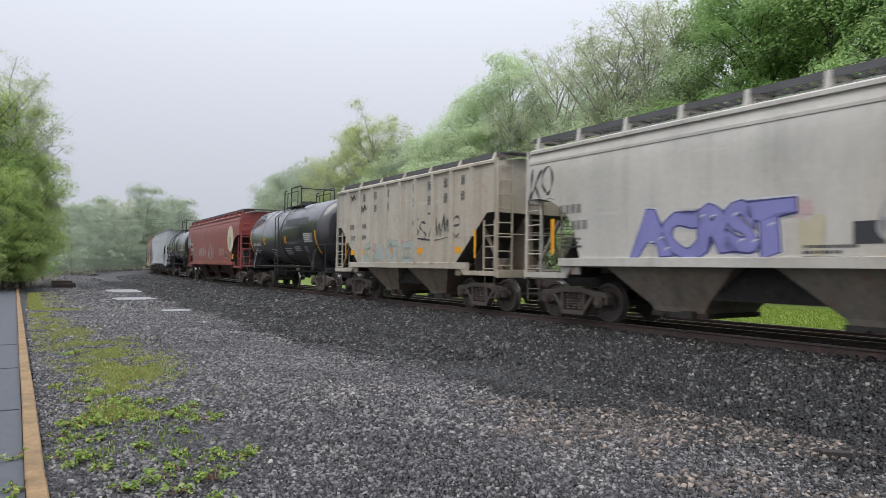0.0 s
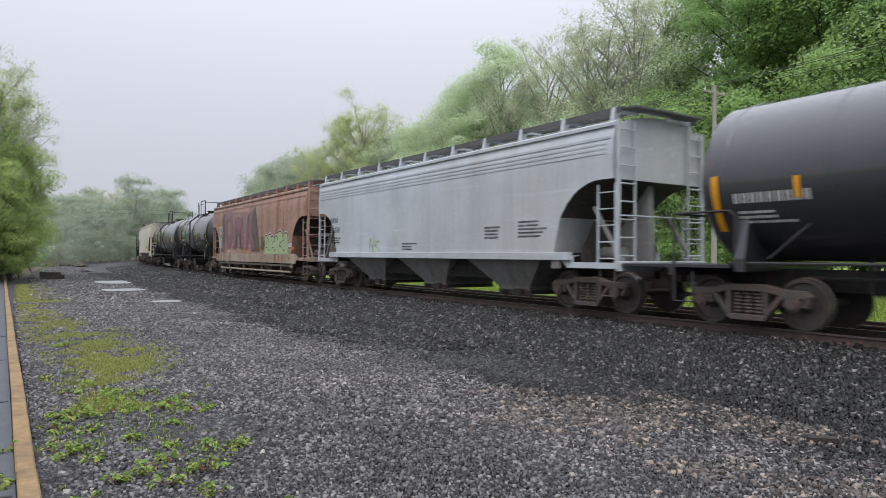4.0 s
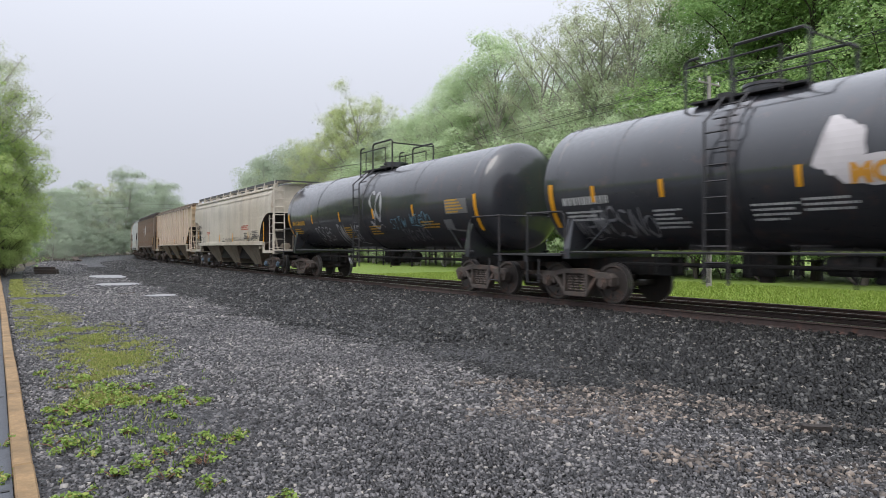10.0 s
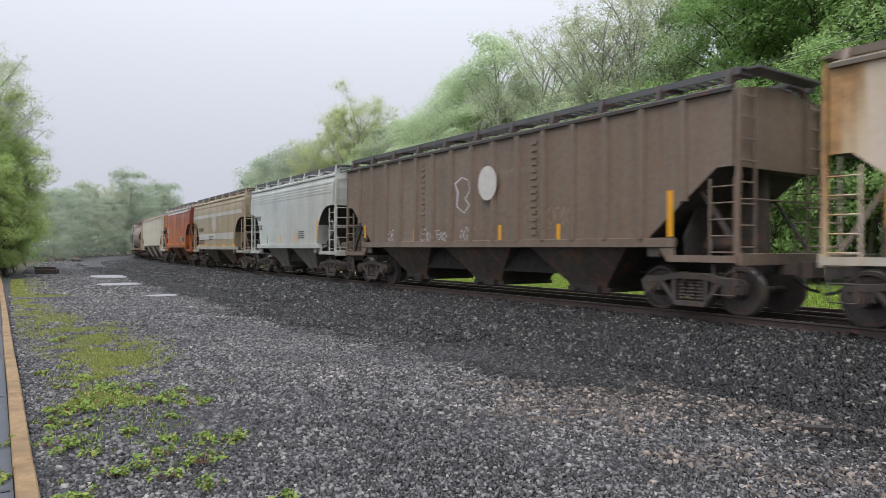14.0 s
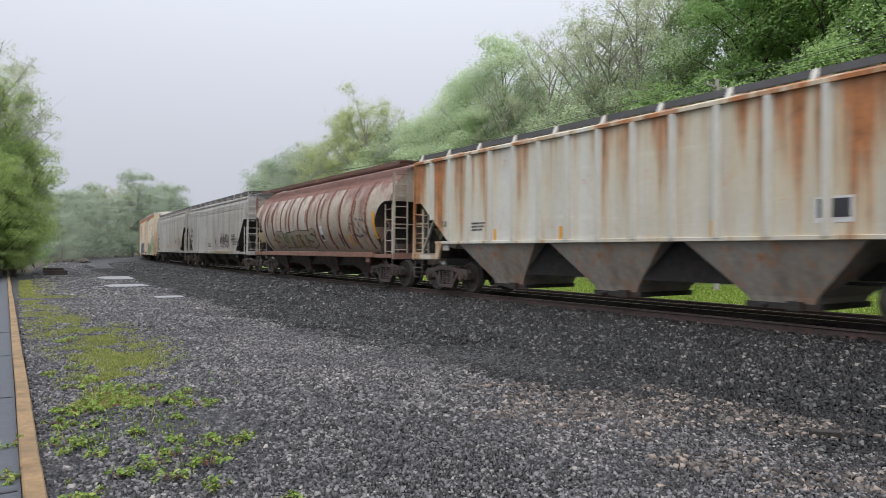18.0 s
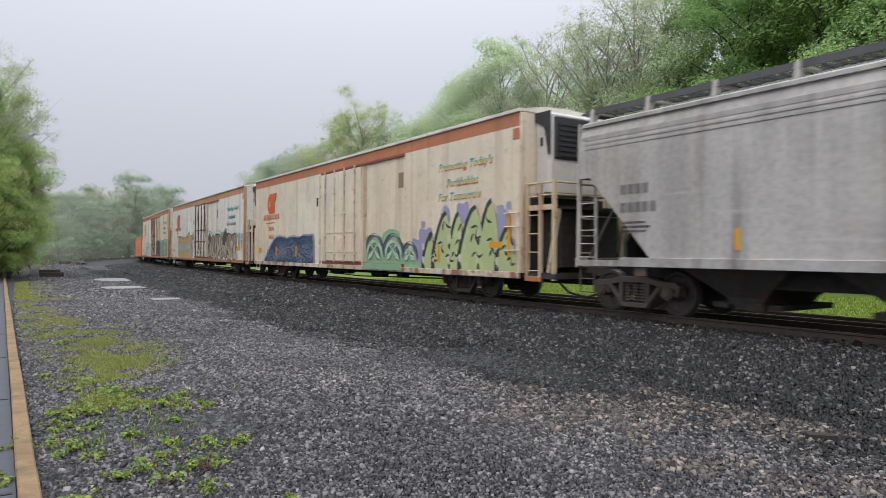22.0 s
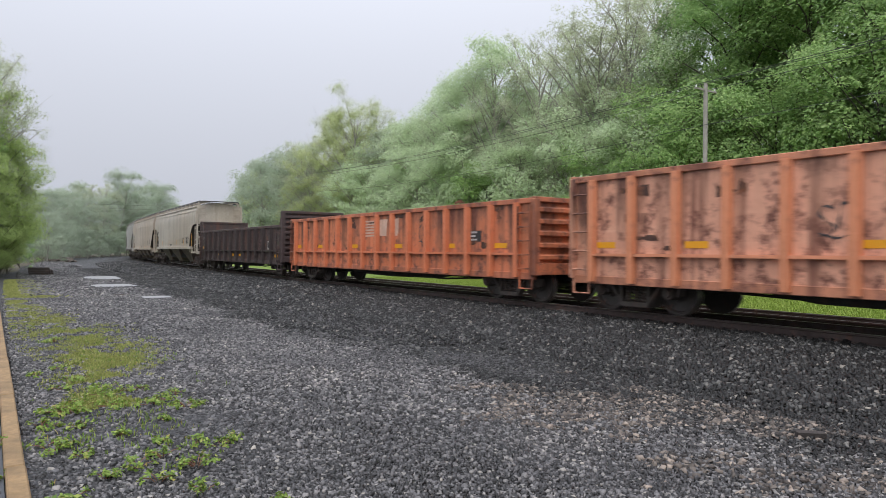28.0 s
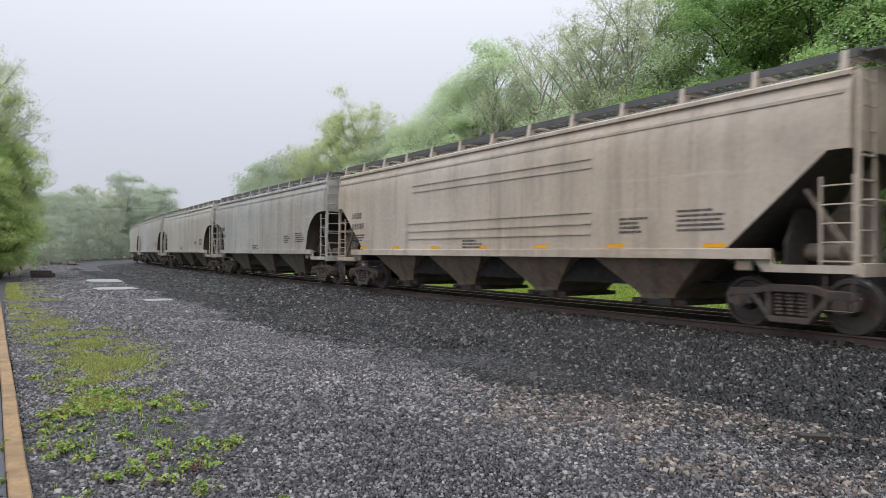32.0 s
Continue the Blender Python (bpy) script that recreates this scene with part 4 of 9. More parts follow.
    for s in (-1, 1):
        bm = one_box((mid - 1.15, s * 0.62 - 0.2, zt - 0.11), (mid + 1.15, s * 0.62 + 0.2, zt - 0.07))
        part("platform", bm, mh, car)
        bm = bmesh.new()
        a, b, zr, y = mid - 1.2, mid + 1.25, zt + 0.82, s * 0.86
        pipe(bm, [(a, y, zt - 0.3), (a, y, zr - 0.12), (a + 0.07, y, zr - 0.05), (a + 0.3, y, zr - 0.05)], 0.03, 6)
        pipe(bm, [(a, y, zt + 0.62), (mid + 0.75, y, zt + 0.62)], 0.02, 6)
        pipe(bm, [(mid - 0.2, y, zt - 0.3), (mid - 0.2, y, zr - 0.06), (mid - 0.12, y, zr + 0.02), (b - 0.1, y, zr + 0.02), (b, y, zr - 0.06), (b, y, zt - 0.3)], 0.032, 6)
        pipe(bm, [(mid - 0.75, y, zt - 0.2), (mid - 0.75, y, zt + 0.62)], 0.018, 5)
        pipe(bm, [(mid + 0.75, y, zt - 0.2), (mid + 0.75, y, zt + 0.62)], 0.018, 5)
        part("safety_railing", bm, mh, car)
        bm = bmesh.new()
        for k in range(11):
            z = 1.0 + k * (zt - 1.3) / 10
            yy = tank_side(max(z, zc - R * 0.98), R, zc) + 0.16 if z > zc else R + 0.16
            yy = min(yy, 1.64) if z > zc + 0.9 else R + 0.12
            tube(bm, (mid - 0.24, s * yy, z), (mid + 0.24, s * yy, z), 0.018, 5)
        for a in (-0.24, 0.24):
            pipe(bm, [(mid + a, s * (R + 0.12), 0.6), (mid + a, s * (R + 0.12), zc + 0.85), (mid + a, s * 1.05, zt - 0.16)], 0.026, 5)
        part("ladder", bm, mh, car)
    part("crossover_rail", pipe(bmesh.new(), [(mid + 1.25, -0.86, zt + 0.72), (mid + 1.25, 0.86, zt + 0.72)], 0.026, 6), mh, car)
    truck_at(car, half - 1.35, caps)
    truck_at(car, -half + 1.35, caps)
    couplings(car, half)
    return car, (lambda z: tank_side(z, R, zc)), L


# ---- open gondola cars ----
def gondola_car(key, f, r, colour, label, top=2.95, floor=1.05, ribs=14, grime=0.35, rust=0.3, bulk=0.0, low=0.6, streak=RUST, cap_colour=None, runs=None, inset=0.7):
    L = r - f
    half = L / 2
    car = thing("gondola_car", label, "gondola car", "cars of the passing freight train")
    faded = [c * k for c, k in zip(colour, (1.03, 1.28, 1.6))] if colour[0] > 0.2 and top > 2.8 else colour
    m = paint(key + "_paint", faded, grime, rust, 0.6, streak=streak, runs=runs)
    mk = paint(key + "_stake", [c * (0.97 if colour[0] > 0.2 else 0.6) for c in colour], grime, rust * 0.3, 0.6, streak=streak)
    ml = paint(key + "_chord", [c * 0.75 + 0.012 for c in colour], min(1, grime + 0.2), rust, 0.65, streak=streak)
    mi = paint(key + "_inside", (0.10, 0.06, 0.045), 0.4, 0.5, 0.8)
    mc = (ml if colour[0] > 0.2 else m) if not cap_colour else paint(key + "_cap", cap_colour, grime, rust, 0.6, streak=streak)
    W = 1.44
    for s in (-1, 1):
        part("side_sheet", one_box((-half + 0.12, s * W - 0.02, low + 0.1), (half - 0.12, s * W + 0.02, top - 0.05)), m, car)
        part("top_chord", one_box((-half + 0.05, s * W - 0.07, top - 0.13), (half - 0.05, s * W + 0.12, top), 0.012), mc, car)
        part("bottom_chord", one_box((-half + 0.1, s * W - 0.05, low), (half - 0.1, s * W + 0.07, low + 0.17), 0.01), ml, car)
        part("waist_rail", one_box((-half + 0.6, s * W + (0.02 if s > 0 else -0.12), low + 0.60), (half - 0.6, s * W + (0.12 if s > 0 else -0.02), low + 0.66)), mk, car)
        for k in range(ribs):
            x = -half + inset + (L - 2 * inset) * k / (ribs - 1)
            bm = prism(bmesh.new(), [(-0.09, s * (W + 0.015)), (-0.065, s * (W + 0.16)), (0.065, s * (W + 0.16)), (0.09, s * (W + 0.015))], low + 0.05, top - 0.1, "z")
            ob = part("side_stake", bm, mk, car)
            ob.matrix_basis = Matrix.Translation((x, 0, 0))
    part("floor", one_box((-half + 0.1, -W, floor - 0.12), (half - 0.1, W, floor)), mi, car)
    part("center_sill", one_box((-half + 0.05, -0.24, 0.55), (half - 0.05, 0.24, 0.95)), STEEL_UNDER, car)
    for s in (-1, 1):  # deep sills whose belly sags between the trucks
        q = half - 2.75
        part("fishbelly_sill", prism(bmesh.new(), [(-q, 0.92), (-q, 0.68), (-q + 1.2, 0.62), (-q * 0.55, 0.44), (0, 0.40), (q * 0.55, 0.44), (q - 1.2, 0.62), (q, 0.68), (q, 0.92)], s * 0.85 - 0.04, s * 0.85 + 0.04), STEEL_UNDER, car)
    n = int(L / 1.4)
    for k in range(n):
        x = -half + 1 + (L - 2) * k / (n - 1)
        part("cross_bearer", one_box((x - 0.06, -W + 0.03, 0.70), (x + 0.06, W - 0.03, 0.93)), STEEL_UNDER, car)
    for e in (-1, 1):
        t = top + bulk
        part("end_sheet", one_box((e * (half - 0.12) - 0.025, -W + 0.025, 0.75), (e * (half - 0.12) + 0.025, W - 0.025, t - 0.03)), m, car)
        for k in range(5 if not bulk else 8):
            z = 1.0 + (t - 1.15) * (k + 0.5) / (5 if not bulk else 8)
            part("end_corrugation", prism(bmesh.new(), [(e * (half - 0.10), z - 0.09), (e * half, z - 0.04), (e * half, z + 0.04), (e * (half - 0.10), z + 0.09)], -W + 0.02, W - 0.02), m, car)
        part("end_cap", one_box((e * (half - 0.1) - 0.08, -W - 0.08, t - 0.1), (e * (half - 0.1) + 0.08, W + 0.08, t + 0.02), 0.01), mc, car)
        for s in (-1, 1):
            part("corner_post", one_box((e * (half - 0.1) - 0.09, s * W - 0.1, 0.7), (e * (half - 0.1) + 0.09, s * W + 0.1, t - 0.02), 0.02), m, car)
            if bulk:
                part("end_gusset", prism(bmesh.new(), [(e * (half - 0.19), t - 0.03), (e * (half - 0.19), top), (e * (half - 0.55), top), (e * (half - 0.3), t - 0.03)], s * W - 0.02, s * W + 0.02), m, car)
            part("side_ladder", ladder_bm(e * (half - 0.16), e * (half - 0.62), s * (W + 0.12), 0.7, top - 0.2, 5), m, car)
            part("sill_step", pipe(bmesh.new(), [(e * (half - 0.15), s * 1.5, 0.8), (e * (half - 0.15), s * 1.5, 0.38), (e * (half - 0.6), s * 1.5, 0.38), (e * (half - 0.6), s * 1.5, 0.8)], 0.025), m, car)
        part("end_sill", one_box((e * half - 0.08, -1.4, 0.72), (e * half + 0.02, 1.4, 1.0), 0.01), m, car)
    # brake reservoir, cylinder, valve box and levers hung under the floor
    part("brake_rod", pipe(bmesh.new(), [(-half + 2.4, -0.7, 0.58), (-2.2, -0.75, 0.46), (-0.4, -0.8, 0.46)], 0.03), STEEL_UNDER, car)
    part("brake_rod", pipe(bmesh.new(), [(0.4, -0.8, 0.48), (3.0, -0.75, 0.44), (half - 2.4, -0.7, 0.56)], 0.03), STEEL_UNDER, car)
    part("brake_pipe", pipe(bmesh.new(), [(-half + 0.6, -0.55, 0.62), (half - 0.6, -0.55, 0.62)], 0.028), STEEL_UNDER, car)
    truck_at(car, half - 1.5)
    truck_at(car, -half + 1.5)
    couplings(car, half)
    return car, (lambda z: W + 0.02), L


# ---- refrigerator cars: insulated box, one plug door, cooling unit on the front platform ----
def reefer_car(key, f, r, colour, label, grime=0.3, rust=0.15, stripe=(0.50, 0.12, 0.035)):
    L = r - f
    half = L / 2
    car = thing("refrigerator_car", label, "freight car", "cars of the passing freight train")
    m = paint(key + "_paint", colour, grime, rust, 0.5)
    mo = paint(key + "_stripe", stripe, grime, rust, 0.5, fade=(0.9, 1.1, 1.2))
    msill = paint(key + "_sill", (0.26, 0.055, 0.032) if rust < 0.14 else [c * 0.55 for c in stripe], grime + 0.2, 0.4, 0.65)
    mfoot = paint(key + "_foot", [c * 0.86 for c in colour] if rust < 0.14 else (0.42, 0.215, 0.14), grime + 0.3, rust + 0.35, 0.6)
    mrod = paint(key + "_rods", (0.13, 0.09, 0.07) if rust > 0.14 else [c * 0.85 for c in colour], 0.4, 0.3, 0.6)
    mpost = paint(key + "_posts", (0.42, 0.31, 0.18) if rust > 0.14 else colour, 0.35, 0.25, 0.6)
    mw = paint(key + "_roof", (0.68, 0.66, 0.6), 0.25, 0.1, 0.5)
    mframe = paint(key + "_frame", [c * k for c, k in zip(colour, (0.86, 0.8, 0.7))], grime + 0.15, rust + 0.15, 0.6)
    W, lo, hi = 1.53, 0.78, 4.92
    part("side_wall", one_box((-half, -W, lo), (half, -W + 0.1, hi - 0.42)), m, car)
    part("side_wall", one_box((-half, W - 0.1, lo), (half, W, hi - 0.42)), m, car)
    for s in (-1, 1):
        part("letter_board", one_box((-half, s * W - (0.1 if s > 0 else 0), hi - 0.42), (half, s * W + (0.1 if s < 0 else 0), hi - 0.06)), mo, car)
        part("eave_rail", one_box((-half - 0.02, s * W - 0.05, hi - 0.07), (half + 0.02, s * W + 0.035, hi + 0.02), 0.01), mw, car)
        part("side_sill", one_box((-half, s * W - 0.05, lo - 0.14), (half, s * W + 0.02, lo + 0.02), 0.01), mfoot if s < 0 else m, car)
    for e in (-1, 1):
        part("end_wall", one_box((e * half - (0.1 if e > 0 else 0), -W + 0.1, lo), (e * half + (0.1 if e < 0 else 0), W - 0.1, hi - 0.02)), m, car)
    part("roof", prism(bmesh.new(), [(-W, hi), (-0.75, hi + 0.14), (0, hi + 0.17), (0.75, hi + 0.14), (W, hi), (W, hi - 0.05), (-W, hi - 0.05)], -half - 0.02, half + 0.02, "x"), mw, car)
    part("floor", one_box((-half, -W + 0.1, lo - 0.1), (half + 1.15, W - 0.1, lo + 0.02)), STEEL_UNDER, car)
    part("center_sill", one_box((-half - 0.25, -0.22, 0.5), (half + 1.2, 0.22, 0.78)), STEEL_UNDER, car)
    # plug door on rails
    d0, d1 = -1.85, 1.75
    for s in (-1, 1):
        y = s * (W + 0.035)
        door = part("plug_door", one_box((d0, y - 0.035, lo + 0.16), (d1, y + 0.035, hi - 0.52), 0.012), m, car)
        for k in range(4):
            x = d0 + (d1 - d0) * (k + 0.5) / 4
            part("lock_rod", tube(bmesh.new(), (x, y + s * 0.07, lo + 0.12), (x, y + s * 0.07, hi - 0.42), 0.03, 6), mrod, door)
            for z in (1.2, 1.9, 2.75, 3.6, 4.2):
                part("rod_bracket", one_box((x - 0.07, y - 0.1, z - 0.035), (x + 0.07, y + 0.1, z + 0.035), 0.01), mrod, door)
        for z in ((1.3, 2.05) if rust < 0.14 else (1.3, 1.95, 2.7)):
            part("door_rib", one_box((d0 + 0.1, y - 0.05, z - 0.03), (d1 - 0.1, y + 0.05, z + 0.03)), mrod if rust > 0.14 and z > 1.7 else m, door)
        part("door_handle", one_box(((d0 + d1) / 2 - 0.06, y - 0.11, 1.35), ((d0 + d1) / 2 + 0.04, y + 0.11, 1.85), 0.015), mpost, door)
        part("door_rail", one_box((d0 - 0.1, s * W - 0.06, hi - 0.5), (d1 + 3.1, s * W + 0.09, hi - 0.42)), paint(key + "_rail", (0.22, 0.05, 0.03), grime, 0.3), car)
        part("door_track", one_box((d0 - 0.3, s * W - 0.02, lo - 0.1), (d1 + 3.1, s * W + 0.12, lo + 0.13), 0.015), msill, car)
        for x in (d0 - 0.07, d1 + 0.07):
            part("door_post", one_box((x - 0.05, s * W - 0.03, lo), (x + 0.05, s * W + 0.06, hi - 0.45)), mpost, car)
            e = -1 if x < 0 else 1
            part("door_jamb", one_box((x + e * 0.05 - (0.24 if e < 0 else 0), s * W - 0.03, lo + 0.14), (x + e * 0.05 + (0.24 if e > 0 else 0), s * W + 0.025, hi - 0.5), 0.006), mframe if rust < 0.2 else mpost, car)
        # panel seams
        n = 12
        for k in range(1, n):
            x = -half + L * k / n
            if d0 - 0.2 < x < d1 + 0.2:
                continue
            part("panel_seam", one_box((x - 0.018, s * W - 0.004 if s > 0 else s * W - 0.008, lo + 0.05), (x + 0.018, s * W + 0.008 if s > 0 else s * W + 0.004, hi - 0.45)), m, car)
    # front platform with the cooling unit
    part("platform", one_box((half, -1.45, lo - 0.12), (half + 1.2, 1.45, lo)), STEEL_DARK, car)
    unit = part("cooling_unit", one_box((half, -1.05, 2.75), (half + 0.55, 1.05, 4.82), 0.06), paint("cooling_unit_white", (0.6, 0.6, 0.6), 0.3, 0.05), car, "white cooling unit with black louvred front")
    part("louvre_panel", one_box((half + 0.55, -0.92, 3.65), (half + 0.60, 0.92, 4.72), 0.03), paint("louvre_black", (0.03, 0.03, 0.034), 0.2, 0.0), unit)
    for k in range(7):
        z = 3.72 + k * 0.13
        part("louvre_slat", one_box((half + 0.60, -0.8, z), (half + 0.63, 0.8, z + 0.05)), MATS["louvre_black"], unit)
    part("unit_cap", prism(bmesh.new(), [(half + 0.02, 4.84), (half + 0.58, 4.84), (half + 0.58, 3.75), (half + 0.5, 3.75), (half + 0.36, 4.45), (half + 0.02, 4.62)], -1.075, -1.05), MATS["louvre_black"], unit)
    part("unit_vent", one_box((half + 0.2, -1.066, 3.98), (half + 0.3, -1.05, 4.2), 0.01), MATS["louvre_black"], unit)
    grim = paint(key + "_end", (0.035, 0.030, 0.028), 0.4, 0.12, 0.7)
    # dark sheet added on the end wall in place of shade below the deck
    part("end_shade_panel", one_box((half + 0.003, -W + 0.14, lo + 0.02), (half + 0.035, W - 0.14, 2.72)), grim, car, "dark rust-stained lower end panel that stands in for shade")
    part("corner_post", one_box((half - 0.02, -W - 0.025, lo), (half + 0.07, -W + 0.12, hi - 0.1), 0.01), mpost, car)
    part("corner_patch", one_box((half - 0.3, -W - 0.008, hi - 0.75), (half - 0.03, -W - 0.002, hi - 0.47)), mo, car)
    for z in (1.35, 1.95, 2.3):
        part("grab_iron", pipe(bmesh.new(), [(half - 0.55, -W, z), (half - 0.55, -W - 0.07, z), (half - 0.05, -W - 0.07, z), (half - 0.05, -W, z)], 0.018, 5), m, car)
    part("unit_shelf", one_box((half + 0.035, -1.25, 2.36), (half + 1.1, 1.25, 2.43)), grim, car)
    part("machinery_box", one_box((half + 0.1, -1.02, 0.92), (half + 0.92, 1.02, 2.34), 0.03), grim, car)
    for s in (-1, 1):
        part("platform_brace", beam(bmesh.new(), (half + 1.05, s * 1.2, 2.38), (half + 0.7, s * 1.2, 0.8), 0.09), mpost, car)
        part("platform_post", beam(bmesh.new(), (half + 1.1, s * 1.4, 0.62), (half + 1.1, s * 1.4, 3.05), 0.09), mframe, car)
        part("end_ladder", ladder_bm(half + 0.16, half + 0.62, s * 1.42, 0.62, 2.9, 5, 0.016), mframe, car)
        part("ladder_post", beam(bmesh.new(), (half + 0.16, s * 1.42, 0.6), (half + 0.16, s * 1.42, 2.98), 0.1, 0.06), mframe, car)
        part("ladder_post", beam(bmesh.new(), (half + 0.64, s * 1.42, 0.6), (half + 0.64, s * 1.42, 2.98), 0.1, 0.06), mframe, car)
        part("deck_edge", beam(bmesh.new(), (half + 0.04, s * 1.4, 2.4), (half + 1.14, s * 1.4, 2.4), 0.06, 0.13), mframe, car)
        part("ladder_foot", one_box((half + 0.1, s * 1.42 - 0.05, 0.58), (half + 0.7, s * 1.42 + 0.05, 0.72), 0.01), mo, car)
        part("side_ladder", ladder_bm(-half + 0.15, -half + 0.65, s * (W + 0.07), 0.7, 2.5, 5), m, car)
        part("guard_rail", pipe(bmesh.new(), [(half + 0.1, s * 1.4, 3.0), (half + 1.1, s * 1.4, 3.0), (half + 1.1, 0, 3.0)], 0.03), mframe, car)
        part("guard_rail", pipe(bmesh.new(), [(half + 0.64, s * 1.4, 2.7), (half + 1.1, s * 1.4, 2.7), (half + 1.1, 0, 2.7)], 0.022), mframe, car)
        part("rear_ladder", ladder_bm(s * 1.45, s * 0.95, -half - 0.07, 0.7, 4.5, 9, along="y"), m, car)
        part("sill_step", pipe(bmesh.new(), [(-half + 0.15, s * 1.5, 0.7), (-half + 0.15, s * 1.5, 0.35), (-half + 0.65, s * 1.5, 0.35), (-half + 0.65, s * 1.5, 0.7)], 0.025), m, car)
    # tanks, pipes and rigging under the floor
    rng = random.Random(key)
    bm = bmesh.new()
    pipe(bm, [(-half + 4.2, -0.9, 0.52), (half - 4.5, -0.9, 0.55)], 0.03)
    pipe(bm, [(-half + 4.2, -0.3, 0.45), (-1.0, -0.3, 0.32), (half - 4.5, -0.3, 0.45)], 0.025)
    part("brake_rigging", bm, STEEL_UNDER, car)
    for k in range(5):
        x = -half + 6.0 + k * (L - 13.0) / 4 + rng.uniform(-0.4, 0.4)
        if k % 2:
            part("air_tank", tube(bmesh.new(), (x - 0.45, -0.7, 0.5), (x + 0.45, -0.7, 0.5), 0.14, 12), STEEL_UNDER, car, smooth=True)
        else:
            part("valve_box", one_box((x - 0.2, -1.15, 0.44), (x + 0.2, -0.85, 0.66), 0.03), STEEL_UNDER, car)
    truck_at(car, half - 3.1)
    truck_at(car, -half + 2.7)
    share("coupler", COUPLER, car, Matrix.Translation((half + 1.15, 0, -0.04)))
    share("coupler", COUPLER, car, Matrix.Translation((-half - 0.2, 0, -0.04)) @ FLIP)
    part("hose_loop", pipe(bmesh.new(), [(half + 0.7, -0.9, 0.6), (half + 1.0, -0.8, 0.32), (half + 1.5, -0.7, 0.24), (half + 1.9, -0.75, 0.34)], 0.03), RUBBER, car)
    return car, (lambda z: W + 0.002), L
# ---- the train, from its first car to its last: metres along the track at 16 s ----
TRAIN = []
RED_MARK = plain("faded_red_stencil", (0.5, 0.12, 0.08), 0.6, 0, 0.2, 9)
ORANGE_MARK = plain("orange_lettering", (0.62, 0.12, 0.03), 0.5, 0, 0.15, 9)
BLUE_MARK = plain("blue_green_lettering", (0.03, 0.16, 0.2), 0.5, 0, 0.15, 9)
CREAM_DISC = plain("cream_painted_disc", (0.62, 0.57, 0.42), 0.5, 0, 0.2, 5)


def run(made, f, r, ahead=0.0):
    TRAIN.append((made[0], f, r))
    return made


def yellow_strips(car, side, spots, w=0.09, h=0.42, step=0.0):
    for x, z in spots:
        part("reflector", lay(rect(bmesh.new(), -w / 2, w / 2, -h / 2, h / 2), x, z, side, 0.008, 0, step), YELLOW, car)


def marks(car, side, rng, x, z, size, count, material, rows=1, step=0.0):
    for k in range(rows):
        part("car_marking", lay(glyphs(rng, 0, 0, size, count), x, z - k * size * 1.6, side, 0.007, 0, step), material, car)


def fine_print(car, side, rng, x, z, w, lines, material, h=0.05, gap=0.09, step=0.0):
    for k in range(lines):
        ww = w * rng.uniform(0.6, 1.0)
        tagged(part("fine_print", lay(bars(rng, 0, 0, ww, h, max(3, int(ww / 0.07)), 0.8), x, z - k * gap, side, 0.007, 0, step), material, car), kind="stuff")


def panel(car, side, x, z, w, h, material, name="data_panel", step=0.0):
    return part(name, lay(rect(bmesh.new(), -w / 2, w / 2, -h / 2, h / 2), x, z, side, 0.0055, 0, step), material, car)


def hopper_prints(car, side, L, rng, ink, number=True, step=0.0):
    half = L / 2
    if number:
        marks(car, side, rng, -half + 1.35, 2.5, 0.24, 4, ink, 1, step)
        marks(car, side, rng, -half + 1.35, 2.12, 0.24, 5, ink, 1, step)
    fine_print(car, side, rng, -half + 1.4, 1.9, 0.9, 3, ink, step=step)
    fine_print(car, side, rng, half - 4.6, 2.0, 0.8, 4, ink, step=step)
    fine_print(car, side, rng, -1.0, 1.62, 1.0, 3, ink, step=step)
    fine_print(car, side, rng, half - 3.2, 2.1, 1.1, 5, ink, 0.045, step=step)


GREY_SHEET = paint("worn_grey_panel", (0.4, 0.4, 0.38), 0.4, 0.1)
rng = random.Random(7)

# the cars
# pale grey three-bay hopper with a purple piece
car, side, L = run(hopper_car("pale_grey_hopper", -234.9, -218.7, (0.47, 0.455, 0.41), "pale grey covered hopper car with purple graffiti letters", grime=0.28, rust=0.05), -234.9, -218.7)
hopper_prints(car, side, L, rng, BLACK_MARK)
graffiti(car, side, rng, -2.85, 1.92, 3.25, 0.92, "ACRST", (0.215, 0.21, 0.46), (0.05, 0.05, 0.17), None, ("violet", "ink_blue", "x"), halo=("pale_halo", (0.55, 0.55, 0.56)))
tag_marks(car, side, rng, -7.4, 3.3, 0.9, 0.7, (0.05, 0.05, 0.05), "black")
tag_marks(car, side, rng, 1.4, 2.0, 2.6, 0.8, (0.3, 0.3, 0.29), "grey")
part("graffiti_patch", lay(blob(rng, 0.5, 0.7), -0.85, 1.85, side), colour_of("pale_sandy_yellow", (0.48, 0.43, 0.3)), car)
part("graffiti_patch", lay(blob(rng, 0.36, 0.36), -1.0, 2.28, side), colour_of("pale_pink", (0.5, 0.36, 0.35)), car)
yellow_strips(car, side, [(-7.0, 2.0), (6.9, 2.0)], 0.12, 0.85)
panel(car, side, 0.0, 1.85, 0.45, 0.35, BLACK_MARK)

